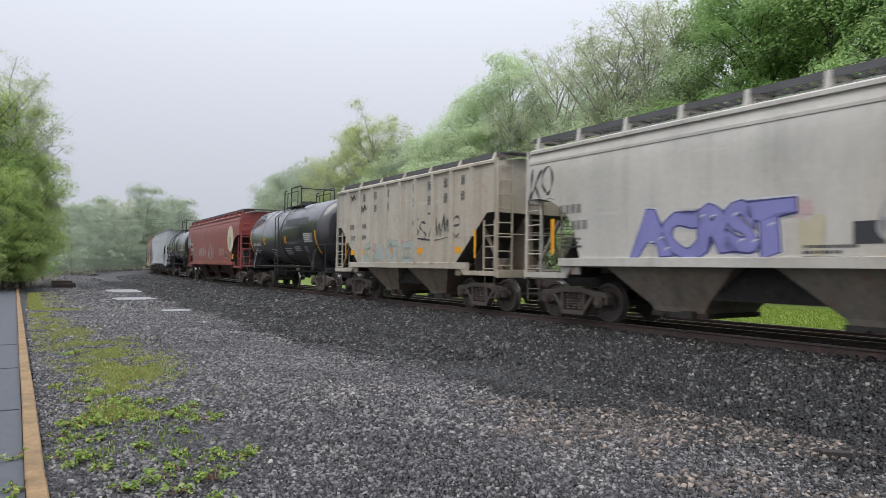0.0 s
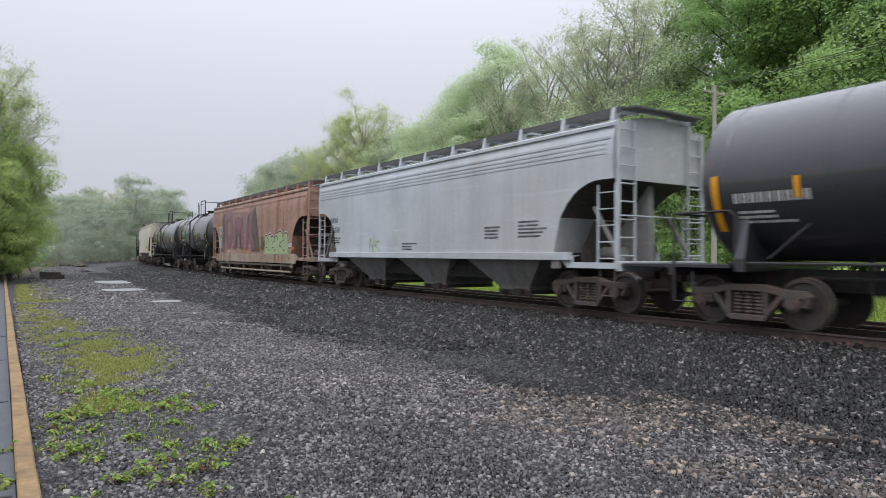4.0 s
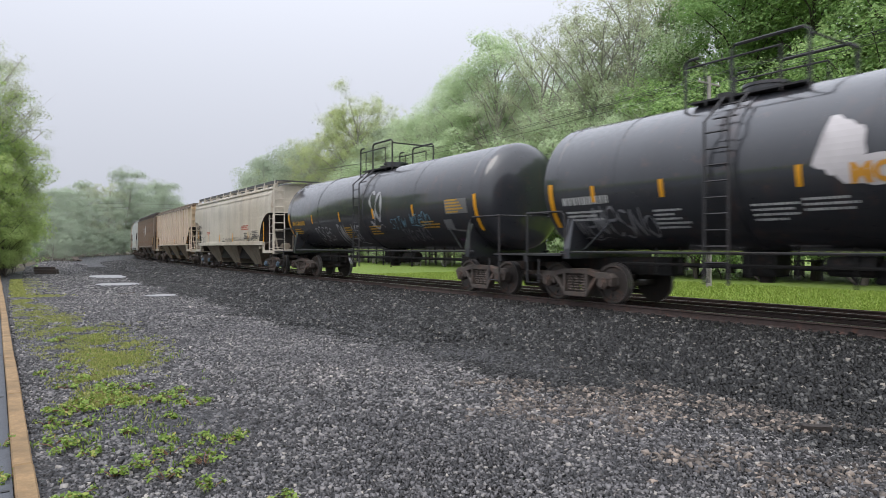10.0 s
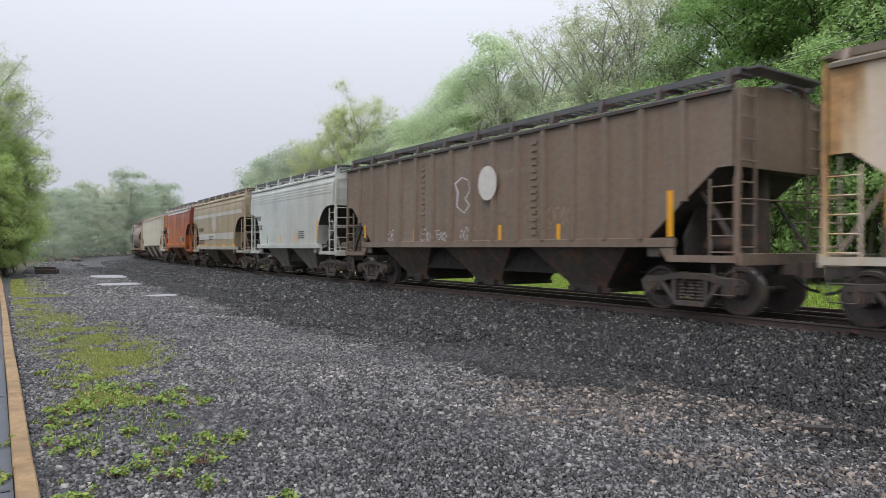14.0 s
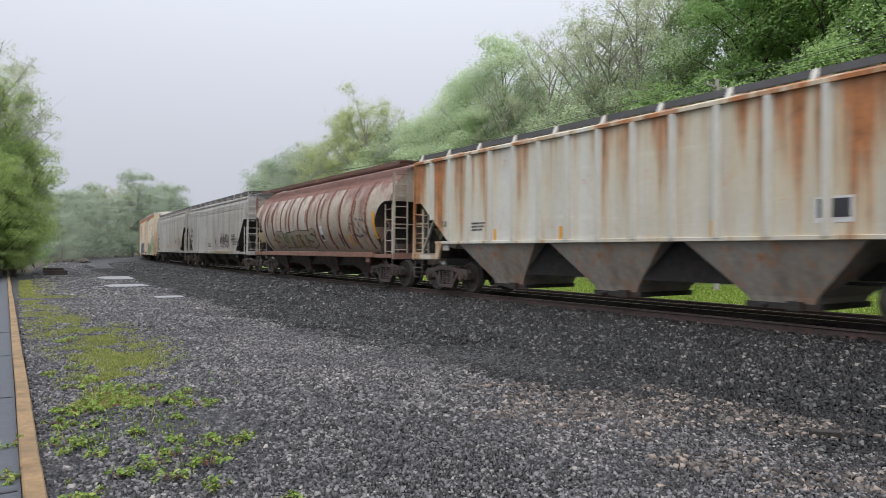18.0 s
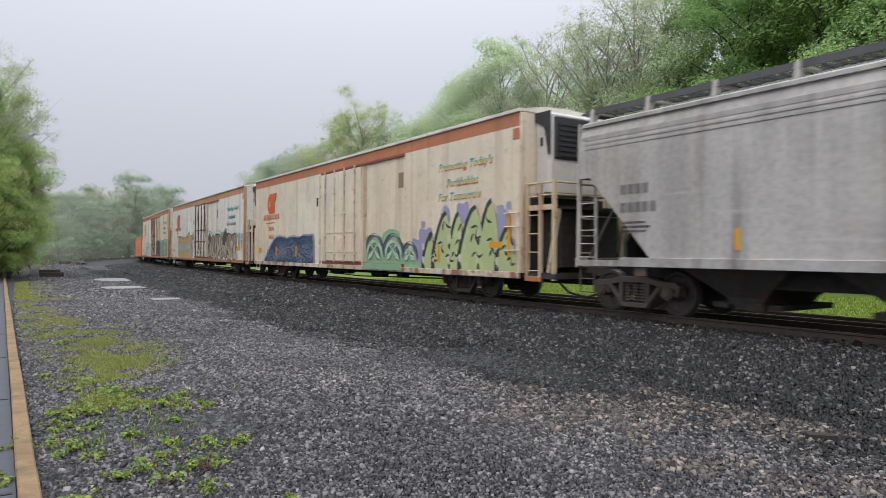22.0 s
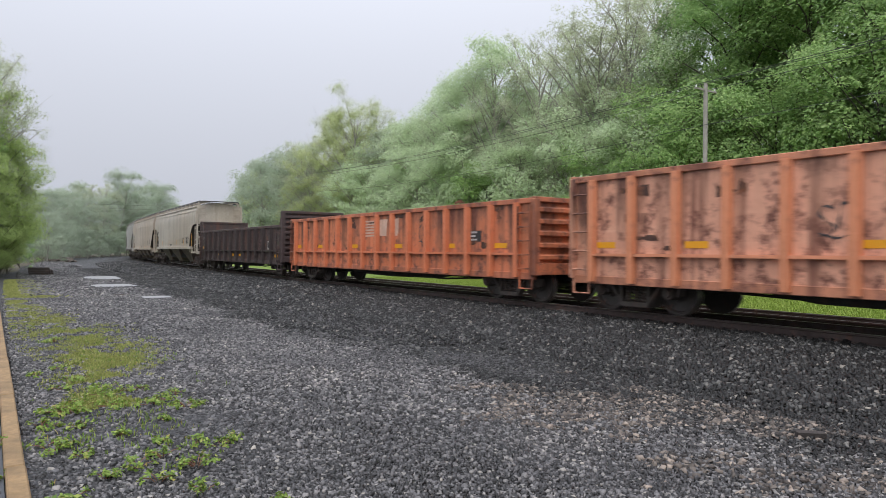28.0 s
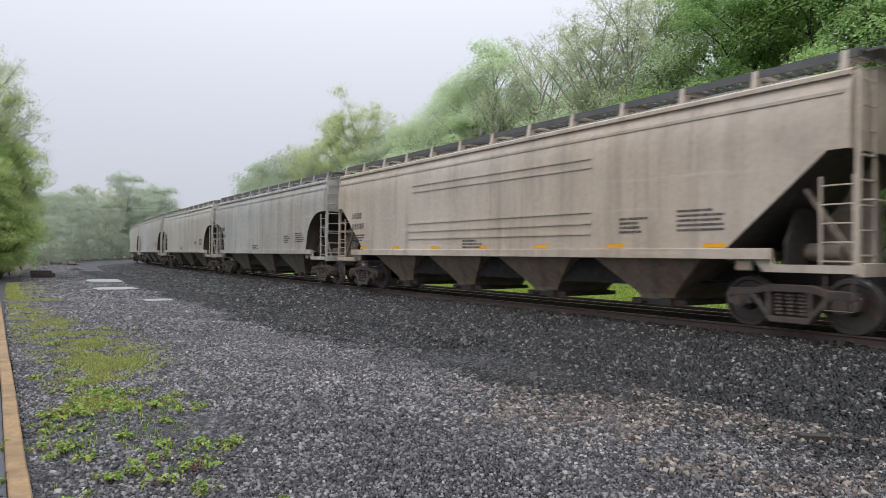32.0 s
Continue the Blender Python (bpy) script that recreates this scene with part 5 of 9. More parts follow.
# two-bay ribbed hopper with one letter-sized mark on each panel
car, side, L = run(hopper_car("beige_ribbed_hopper", -217.5, -206.8, (0.437, 0.407, 0.344), "short beige ribbed covered hopper car with black lettering", "ribbed", 2, 9, 0.3, 0.12, belt=False), -217.5, -206.8)
BEND = [(-0.26, -0.14), (-0.26, 0.16), (-0.1, -0.02), (0.02, 0.16), (0.14, -0.02), (0.28, 0.16)]
for k in range(9):
    x = -3.72 + k * 0.935
    for z in (3.78, 3.32):
        if z < 3.5 and k == 0:
            continue
        if k == (0 if z > 3.5 else 1):
            part("zigzag_mark", lay(stroke_path(bmesh.new(), BEND, 0.17), x, z, side, 0.012), BLACK_MARK, car)
        else:
            part("car_marking", lay(glyphs(rng, -0.12, -0.16, 0.32, 1), x, z, side, 0.012), BLACK_MARK, car)
marks(car, side, rng, -4.0, 2.6, 0.22, 2, BLACK_MARK), marks(car, side, rng, -2.95, 2.6, 0.22, 2, BLACK_MARK)
marks(car, side, rng, -3.9, 2.18, 0.22, 2, BLACK_MARK), marks(car, side, rng, -2.95, 2.18, 0.22, 2, BLACK_MARK)
for x in (-3.77, -2.75, -0.65, 1.3, 3.5):
    panel(car, side, x, 1.74, 0.36, 0.18, YELLOW, "reflector")
graffiti(car, side, rng, -0.9, 1.66, 3.6, 0.8, "GASTO", (0.34, 0.4, 0.36), (0.45, 0.25, 0.24), None, ("dusty_green", "dusty_pink", "x"))
tag_marks(car, side, rng, 2.2, 2.5, 2.8, 0.7, (0.05, 0.05, 0.05), "black")
yellow_strips(car, side, [(-4.42, 1.9), (4.35, 1.9)], 0.1, 0.8)

# black tank cars
def tank_prints(car, side, L, rng, ink, strips, mid_tags=()):
    half = L / 2
    for e in (-1, 1):
        x = e * (half - 1.0)
        part("head_stripe", lay(rect(bmesh.new(), -0.07, 0.07, -0.5, 0.5), x, 2.25, side, 0.012, 0, 0.12), YELLOW, car)
    for x in strips:
        yellow_strips(car, side, [(x, 2.45)], 0.10, 0.36, 0.12)
    marks(car, side, rng, -half + 1.35, 2.22, 0.2, 9, ink, 1, 0.1)
    fine_print(car, side, rng, -half + 1.4, 2.05, 1.1, 3, ink, 0.045, 0.085, 0.1)
    fine_print(car, side, rng, -1.6, 2.0, 0.8, 5, ink, 0.04, 0.085, 0.1)
    fine_print(car, side, rng, 0.5, 2.0, 1.0, 4, ink, 0.04, 0.085, 0.1)
    fine_print(car, side, rng, half - 4.0, 2.05, 1.1, 3, ink, 0.04, 0.085, 0.1)
    panel(car, side, half - 1.95, 2.46, 1.1, 0.42, plain("grey_test_panel", (0.16, 0.16, 0.16), 0.5), step=0.1)
    fine_print(car, side, rng, half - 2.45, 2.62, 1.0, 5, ink, 0.045, 0.085, 0.1)
    panel(car, side, half - 2.5, 1.95, 0.42, 0.3, plain("grey_test_panel", (0.16, 0.16, 0.16), 0.5), step=0.1)


car, side, L = run(tank_car("clean_black_tank", -205.6, -193.9, "short glossy black tank car with paired yellow strips"), -205.6, -193.9)
tank_prints(car, side, L, rng, WHITE_MARK, (-2.55, -2.35, 0.75, 0.95))
panel(car, side, 2.2, 3.25, 2.8, 0.35, plain("faded_black_patch", (0.05, 0.052, 0.056), 0.6), "faded_patch", 0.1)

car, side, L = run(hopper_car("red_brown_hopper", -192.6, -176.5, (0.265, 0.060, 0.054), "red-brown covered hopper car with a cream disc on its side", grime=0.25, rust=0.05, rough=0.42, bay_colour=(0.08, 0.025, 0.024)), -192.6, -176.5)
part("painted_disc", lay(disc(1.52, 1.6), 5.83, 2.79, side, 0.006, 0), CREAM_DISC, car)
part("disc_figure", lay(blob(rng, 0.55, 0.75), 5.75, 2.6, side, 0.012), plain("worn_cream", (0.42, 0.38, 0.28), 0.6), car)
marks(car, side, rng, -6.95, 2.55, 0.3, 4, WHITE_MARK), marks(car, side, rng, -6.95, 2.12, 0.3, 6, WHITE_MARK)
fine_print(car, side, rng, -6.9, 1.95, 1.2, 2, WHITE_MARK)
tag_marks(car, side, rng, -2.4, 2.1, 2.4, 0.7, (0.42, 0.40, 0.40), "chalk_grey")
tag_marks(car, side, rng, 0.3, 2.05, 1.8, 1.0, (0.42, 0.40, 0.40), "chalk_grey")
tag_marks(car, side, rng, 3.5, 2.05, 1.4, 0.5, (0.42, 0.40, 0.40), "chalk_grey")
tag_marks(car, side, rng, -7.4, 3.0, 1.2, 1.3, (0.42, 0.40, 0.40), "chalk_grey")
tag_marks(car, side, rng, -4.9, 1.75, 1.2, 0.5, (0.1, 0.34, 0.36), "turquoise")
for x in (-6.1, -3.9, -1.0, 1.8, 4.2):
    panel(car, side, x, 1.33, 0.5, 0.12, YELLOW, "reflector")
panel(car, side, 6.45, 1.68, 0.4, 0.28, YELLOW, "reflector")
panel(car, side, 4.8, 1.77, 0.5, 0.36, WHITE_MARK)
panel(car, side, 4.8, 1.77, 0.4, 0.28, BLACK_MARK, "panel_dark").location.y -= 0.004

car, side, L = run(tank_car("sooty_black_tank", -175.4, -164.2, "short black tank car with yellow strips and a blue tag", grime=0.25, rust=0.04), -175.4, -164.2)
tank_prints(car, side, L, rng, WHITE_MARK, (-3.1, -1.4, 1.3))
panel(car, side, 2.55, 2.35, 1.0, 0.11, WHITE_MARK, step=0.1)
tag_marks(car, side, rng, -0.95, 1.85, 0.5, 0.28, (0.02, 0.14, 0.3), "blue", 0.1)

car, side, L = run(hopper_car("pale_blue_hopper", -162.9, -146.8, (0.44, 0.48, 0.52), "clean pale blue-grey covered hopper car with green tag", grime=0.18, rust=0.03, truss=1.9), -162.9, -146.8)
hopper_prints(car, side, L, rng, BLACK_MARK)
tag_marks(car, side, rng, -2.9, 1.6, 0.8, 0.6, (0.22, 0.42, 0.06), "lime")
for k in range(5):
    panel(car, side, -6.3 + k * 3.0, 1.28, 0.6, 0.1, YELLOW, "reflector")
for z in (3.72, 3.62, 3.52):
    part("rolled_groove", one_box((-L / 2 + 0.3, -round_side(z) - 0.012, z - 0.02), (L / 2 - 0.3, -round_side(z) + 0.02, z + 0.02)), MATS["pale_blue_hopper_paint"], car)

car, side, L = run(hopper_car("faded_pink_hopper", -145.6, -129.2, (0.36, 0.235, 0.19), "faded pink-brown covered hopper car with large purple graffiti", "round", 4, 0, 0.3, 0.3, truss=1.9, rough=0.65, bay_colour=(0.30, 0.27, 0.235), sill_colour=(0.36, 0.315, 0.265)), -145.6, -129.2)
for pts in ([(0.3, 1.4), (1.75, 1.4), (1.35, 2.2), (1.05, 3.1), (0.95, 3.75), (0.55, 3.75)], [(-6.0, 1.4), (-5.2, 1.4), (-5.0, 2.6), (-5.1, 3.7), (-5.5, 3.7)]):
    bm = prism_face(pts)
    bmesh.ops.triangulate(bm, faces=bm.faces[:])
    part("graffiti_band", lay(bm, 0, 0, side, 0.0055, 0, 0.15), colour_of("slate_brown", (0.115, 0.10, 0.09)), car)
for x, z, w, h in ((2.3, 1.7, 1.0, 0.55), (2.1, 2.0, 0.5, 0.4), (2.75, 1.85, 0.5, 0.7)):
    part("graffiti_patch", lay(blob(rng, w, h, 22, 0.14), x, z, side, 0.0065 + 0.001 * w, 0, 0.15), colour_of("umber_mud", (0.13, 0.095, 0.06)), car)
part("graffiti_cloud", lay(blob(rng, 6.4, 2.35, 40, 0.03), -2.4, 2.65, side, 0.0075), colour_of("dusty_rose", (0.29, 0.19, 0.17)), car)
for k, (ch, x, w) in enumerate((("I", -5.4, 0.75), ("O", -4.15, 1.75), ("M", -2.2, 2.3), ("R", -0.15, 1.8))):
    for bold, nm, c, lift in ((0.075, "grape_edge", (0.15, 0.105, 0.10), 0.011), (0.048, "grape", (0.24, 0.115, 0.145), 0.016)):
        bm = letters(ch, 1.0, bold)
        xs, zs = [v.co.x for v in bm.verts], [v.co.z for v in bm.verts]
        for v in bm.verts:
            v.co.x, v.co.z = v.co.x * w / (max(xs) - min(xs)), v.co.z * 2.4 / (max(zs) - min(zs))
        part("graffiti_letter", lay(bm, x, 2.62, side, lift + 0.001 * k), colour_of(nm, c), car)
    for q in (-0.3, 0.3):
        part("graffiti_stroke", lay(stroke_field(rng, w * 0.3, 2.0, 1, 0.12, 0.03, 0.8), x + q * w, 2.75, side, 0.022), colour_of("pale_mauve", (0.27, 0.16, 0.185)), car)
for i, (x, w, h) in enumerate(((3.05, 1.1, 0.95), (4.0, 1.05, 0.92), (5.2, 1.6, 1.1))):
    for nm, c, grow, lift in (("pale_halo", (0.48, 0.42, 0.28), 0.13, 0.007), ("black", (0.05, 0.05, 0.05), 0.08, 0.010), ("moss", (0.36, 0.46, 0.25), 0.0, 0.013)):
        part("graffiti_letter", lay(mass(random.Random(40 + i), w + grow, h + grow, 2, 0.1, 0.07, 0.3), x, 1.3 + (h + grow) / 2, side, lift + 0.0006 * i, 0, 0.15), colour_of(nm, c), car)
    for q in range(2):
        bm = stroke_path(bmesh.new(), smooth_line([(-0.3 * w, -0.05), (-0.1 * w, 0.05), (0.1 * w, -0.02), (0.22 * w, 0.1)]), 0.06)
        part("graffiti_line", lay(bm, x, 1.52 + 0.36 * q, side, 0.017, 20 - 40 * q), colour_of("black", (0.05, 0.05, 0.05)), car)
panel(car, side, 5.0, 1.72, 0.55, 0.36, WHITE_MARK), panel(car, side, 3.9, 1.62, 1.1, 0.12, plain("worn_white_panel", (0.5, 0.46, 0.42), 0.6)), panel(car, side, 6.1, 1.62, 0.7, 0.34, MATS["worn_white_panel"])
panel(car, side, 5.0, 1.72, 0.44, 0.26, BLACK_MARK, "panel_dark").location.y -= 0.004
panel(car, side, -6.0, 2.3, 0.75, 1.3, plain("worn_white_panel", (0.5, 0.46, 0.42), 0.6)), marks(car, side, rng, -6.3, 2.6, 0.22, 3, BLACK_MARK), marks(car, side, rng, -6.3, 2.25, 0.22, 3, BLACK_MARK)
tag_marks(car, side, rng, -0.4, 1.95, 2.0, 0.6, (0.55, 0.52, 0.52), "white"), tag_marks(car, side, rng, -3.7, 1.7, 1.4, 0.5, (0.55, 0.52, 0.52), "white")
for x in (-3.9, -1.3, 1.3, 3.0, 6.4):
    panel(car, side, x, 1.55, 0.7, 0.12, plain("orange_reflector", (0.6, 0.2, 0.02), 0.5), "reflector")
for z in (0.76, 0.46):
    part("air_pipe", tube(bmesh.new(), (-6.2, -1.46, z), (6.0, -1.46, z), 0.05, 8), paint("pale_pipe", (0.42, 0.37, 0.31), 0.4, 0.15), car, smooth=True)
for x in (-4.6, -1.6, 1.6, 4.6):
    part("pipe_hanger", one_box((x - 0.03, -1.44, 0.42), (x + 0.03, -1.36, 0.9)), MATS["pale_pipe"], car)

car, side, L = run(tank_car("plain_black_tank", -128.1, -117.3, "short black tank car with yellow strips and white stencils"), -128.1, -117.3)
tank_prints(car, side, L, rng, WHITE_MARK, (-1.75, 1.55))

car, side, L = run(tank_car("tagged_black_tank", -116.2, -101.0, "long black tank car with scraped graffiti along its flank", grime=0.35, rust=0.1, caps=CAP), -116.2, -101.0)
tank_prints(car, side, L, rng, WHITE_MARK, (-4.13, -1.79, 1.01, 3.15))
for x, z, w, h, c, nm in ((-3.0, 1.75, 2.2, 0.5, (0.12, 0.09, 0.2), "dull_violet"), (-1.0, 2.1, 1.2, 0.5, (0.3, 0.3, 0.32), "mid_grey"), (0.9, 2.3, 1.6, 0.35, (0.06, 0.17, 0.16), "teal"), (3.6, 1.75, 1.0, 0.45, (0.12, 0.3, 0.3), "turquoise_dull"), (5.3, 1.8, 2.0, 0.7, (0.13, 0.13, 0.14), "dark_grey"), (4.6, 1.6, 1.2, 0.4, (0.13, 0.13, 0.14), "dark_grey")):
    tag_marks(car, side, rng, x, z, w, h, c, nm, 0.1)

CREAM = (0.56, 0.55, 0.475)
car, side, L = run(hopper_car("cream_hopper", -99.7, -83.5, CREAM, "cream covered hopper car with dusty streaks", grime=0.25, rust=0.06, caps=CAP, truss=1.95), -99.7, -83.5)
hopper_prints(car, side, L, rng, BLACK_MARK)
yellow_strips(car, side, [(-4.12, 1.85), (-1.38, 1.82), (1.38, 1.84), (4.1, 1.86), (-7.0, 2.1)], 0.1, 0.5), yellow_strips(car, side, [(6.8, 2.05)], 0.11, 1.0)
for x in (-4.6, 3.4):
    fine_print(car, side, rng, x, 2.35, 1.0, 2, RED_MARK, 0.06)

car, side, L = run(tank_car("tagged_tank", -82.4, -71.6, "short black tank car with a white painted figure", grime=0.3, rust=0.06), -82.4, -71.6)
tank_prints(car, side, L, rng, WHITE_MARK, (-3.1, -1.3, 1.4, 3.5))
part("graffiti_figure", lay(blob(rng, 0.75, 1.0, 26, 0.14), 2.05, 2.85, side, 0.008, 20, 0.1), colour_of("white", (0.55, 0.52, 0.52)), car)
part("graffiti_figure", lay(blob(rng, 1.2, 0.55, 26, 0.1), 2.55, 2.45, side, 0.010, 0, 0.1), colour_of("white", (0.55, 0.52, 0.52)), car)
part("graffiti_letters", lay(letters("MCP", 0.42, 0.02), 2.6, 2.4, side, 0.016, 0, 0.1), colour_of("amber", (0.6, 0.28, 0.03)), car)
for x, w in ((-2.4, 1.6), (-3.4, 0.9), (4.6, 0.9)):
    tag_marks(car, side, rng, x, 1.8, w, 0.55, (0.24, 0.24, 0.25), "chalk_dim", 0.1)

YEL_MARK = plain("amber_stencil", (0.62, 0.34, 0.02), 0.5, 0, 0.15)
car, side, L = run(tank_car("long_black_tank", -70.6, -54.6, "long black tank car with amber stencils and chalky tags", grime=0.25, rust=0.04, caps=CAP), -70.6, -54.6)
tank_prints(car, side, L, rng, YEL_MARK, (-4.44, -1.76, 1.0, 3.68))
for x, z, w, h, c, nm in ((1.2, 2.7, 0.9, 1.2, (0.34, 0.34, 0.35), "chalk"), (-3.6, 1.85, 1.6, 0.55, (0.34, 0.34, 0.35), "chalk"), (-1.9, 1.85, 0.6, 0.9, (0.34, 0.34, 0.35), "chalk"), (-0.4, 1.8, 1.2, 0.6, (0.34, 0.34, 0.35), "chalk"), (2.6, 2.1, 1.0, 0.4, (0.12, 0.24, 0.3), "pale_teal"), (4.0, 2.2, 1.2, 0.4, (0.12, 0.24, 0.3), "pale_teal"), (3.4, 1.7, 1.6, 0.4, (0.13, 0.13, 0.14), "dark_grey"), (6.0, 1.45, 0.9, 0.25, (0.2, 0.06, 0.2), "magenta")):
    tag_marks(car, side, rng, x, z, w, h, c, nm, 0.1)

car, side, L = run(hopper_car("cream_tagged_hopper", -53.4, -37.25, (0.55, 0.51, 0.435), "cream covered hopper car with black tags along its sill", grime=0.3, rust=0.06, truss=1.95, caps=CAP_B), -53.4, -37.25)
hopper_prints(car, side, L, rng, BLACK_MARK)
yellow_strips(car, side, [(-4.3, 1.85), (-1.52, 1.8), (1.32, 1.82), (4.24, 1.86), (-7.0, 2.1)], 0.1, 0.5), yellow_strips(car, side, [(6.84, 2.05)], 0.11, 1.0)
fine_print(car, side, rng, 3.0, 2.4, 1.4, 3, RED_MARK, 0.06), fine_print(car, side, rng, -4.6, 2.2, 1.2, 2, RED_MARK, 0.06)
tag_marks(car, side, rng, 5.3, 1.72, 2.6, 0.4, (0.05, 0.05, 0.05), "black"), tag_marks(car, side, rng, 2.3, 1.72, 6.0, 0.22, (0.16, 0.15, 0.14), "smudge")
tag_marks(car, side, rng, -5.4, 1.8, 0.9, 0.35, (0.05, 0.05, 0.05), "black")

car, side, L = run(hopper_car("yellowed_ribbed_hopper", -35.7, -20.0, (0.594, 0.498, 0.415), "yellowed cream ribbed covered hopper car with rust runs", "ribbed", 3, 15, 0.22, 0.12, belt=False, streak=(0.34, 0.16, 0.055), bay_colour=(0.30, 0.25, 0.19), rib_rust=-0.06, runs=(4.1, 5.0, 0.14, (0.45, 0.23, 0.075)), board="same", roof=(0.16, 0.13, 0.1), sill_colour=(0.5, 0.46, 0.38)), -35.7, -20.0)
marks(car, side, rng, -6.55, 2.5, 0.26, 2, BLACK_MARK), marks(car, side, rng, -5.45, 2.5, 0.26, 2, BLACK_MARK), marks(car, side, rng, -6.55, 2.1, 0.26, 2, BLACK_MARK), marks(car, side, rng, -5.45, 2.1, 0.26, 3, BLACK_MARK)
fine_print(car, side, rng, 4.6, 2.0, 1.0, 4, BLACK_MARK)
yellow_strips(car, side, [(-3.68, 1.75), (-1.2, 1.75), (1.24, 1.75), (3.64, 1.75)], 0.1, 0.4), yellow_strips(car, side, [(6.45, 2.0), (-6.85, 2.0)], 0.14, 0.85)
tag_marks(car, side, rng, -2.4, 2.0, 1.2, 0.4, (0.4, 0.36, 0.3), "faint_grey")

car, side, L = run(hopper_car("brown_ribbed_hopper", -18.6, -2.7, (0.178, 0.138, 0.105), "dark brown ribbed covered hopper car with a white disc", "ribbed", 3, 15, 0.4, 0.12, belt=False, bay_colour=(0.07, 0.06, 0.052), rough=0.7, roof=(0.05, 0.045, 0.042), rib_rust=0.1), -18.6, -2.7)
part("painted_disc", lay(disc(0.8, 0.92), 0.8, 3.0, side, 0.1), plain("chalk_disc", (0.55, 0.52, 0.48), 0.6), car)
bm = stroke_path(bmesh.new(), [(0.05, -0.5), (-0.3, -0.3), (-0.25, 0.1), (-0.4, 0.35), (-0.05, 0.5), (0.25, 0.4), (0.32, 0.1), (0.1, -0.1), (0.3, -0.3), (0.05, -0.5)], 0.09)
part("graffiti_figure", lay(bm, -0.3, 2.75, side, 0.1), colour_of("white", (0.55, 0.52, 0.52)), car)
yellow_strips(car, side, [(-6.44, 1.85), (-3.08, 1.62), (-0.94, 1.62), (1.22, 1.65), (3.4, 1.62)], 0.12, 0.45), yellow_strips(car, side, [(6.5, 1.95)], 0.14, 0.9)
for x, w in ((-4.6, 0.5), (-2.4, 0.6), (-1.6, 0.7), (-0.2, 0.7)):
    tag_marks(car, side, rng, x, 1.65, w, 0.32, (0.55, 0.52, 0.52), "white")
tag_marks(car, side, rng, 3.0, 2.0, 1.6, 0.4, (0.26, 0.18, 0.12), "tan")
for x in (-2.55, 2.55):
    for k in range(14):
        part("rivet_plate", one_box((x - 0.1, -1.5, 1.6 + k * 0.17), (x + 0.1, -1.46, 1.68 + k * 0.17)), MATS["brown_ribbed_hopper_paint"], car)

car, side, L = run(hopper_car("pale_green_hopper", -1.7, 8.9, (0.46, 0.49, 0.475), "short pale grey-green covered hopper car", bays=2, grime=0.22, rust=0.05, truss=1.7), -1.7, 8.9)
marks(car, side, rng, -4.25, 2.6, 0.26, 4, BLACK_MARK), marks(car, side, rng, -4.25, 2.15, 0.26, 5, BLACK_MARK)
fine_print(car, side, rng, 1.6, 1.95, 1.0, 4, BLACK_MARK)
yellow_strips(car, side, [(-2.5, 1.7), (-0.6, 1.7), (1.4, 1.7)], 0.1, 0.4), yellow_strips(car, side, [(3.65, 2.0)], 0.1, 0.85)
for z in (3.72, 3.6, 3.48):
    part("rolled_groove", one_box((-L / 2 + 0.3, -round_side(z) - 0.012, z - 0.02), (L / 2 - 0.3, -round_side(z) + 0.02, z + 0.02)), MATS["pale_green_hopper_paint"], car)

car, side, L = run(hopper_car("tan_striped_hopper", 10.1, 22.2, (0.37, 0.31, 0.22), "tan covered hopper car with white and grey bands", bays=2, grime=0.35, rust=0.1, truss=1.8, sill_colour=(0.42, 0.42, 0.4), roof=(0.42, 0.35, 0.24)), 10.1, 22.2)
BAND = paint("worn_white_band", (0.52, 0.51, 0.5), 0.4, 0.08)
part("painted_band", lay(rect(bmesh.new(), -L / 2 + 0.2, L / 2 - 0.2, 3.18, 3.38), 0, 0, side), BAND, car)
part("painted_band", lay(rect(bmesh.new(), -L / 2 + 1.9, L / 2 - 1.9, 1.78, 2.15), 0, 0, side), BAND, car)
marks(car, side, rng, -4.35, 2.32, 0.26, 7, BLACK_MARK)
part("painted_disc", lay(disc(0.95, 1.15), -0.2, 2.85, side, 0.012), paint("worn_pale_disc", (0.5, 0.47, 0.42), 0.4, 0.08), car)
fine_print(car, side, rng, -4.3, 1.72, 1.6, 3, BLACK_MARK), fine_print(car, side, rng, -1.5, 1.95, 1.2, 3, BLACK_MARK)
tag_marks(car, side, rng, -3.0, 1.75, 1.0, 0.4, (0.4, 0.14, 0.12), "faded_red")
for k in range(5):
    panel(car, side, -4.3 + k * 2.1, 1.42, 0.62, 0.12, YELLOW, "reflector")

car, side, L = run(hopper_car("rust_orange_hopper", 23.3, 33.9, (0.52, 0.135, 0.036), "short rust-orange covered hopper car with a white roof", bays=2, grime=0.3, rust=0.3, truss=1.7, roof=(0.55, 0.54, 0.52), sill_colour=(0.36, 0.11, 0.03), bay_colour=(0.27, 0.11, 0.045), streak=(0.15, 0.032, 0.02), runs=(3.9, 3.6, 0.19, (0.20, 0.045, 0.03))), 23.3, 33.9)
for z in (2.62, 2.2):
    panel(car, side, -3.5, z, 0.85, 0.27, WHITE_MARK, "number_panel")
    part("car_marking", lay(glyphs(rng, -0.36, -0.1, 0.2, 5), -3.5, z, side, 0.012), BLACK_MARK, car)
panel(car, side, 2.05, 1.88, 0.68, 0.4, GREY_SHEET)
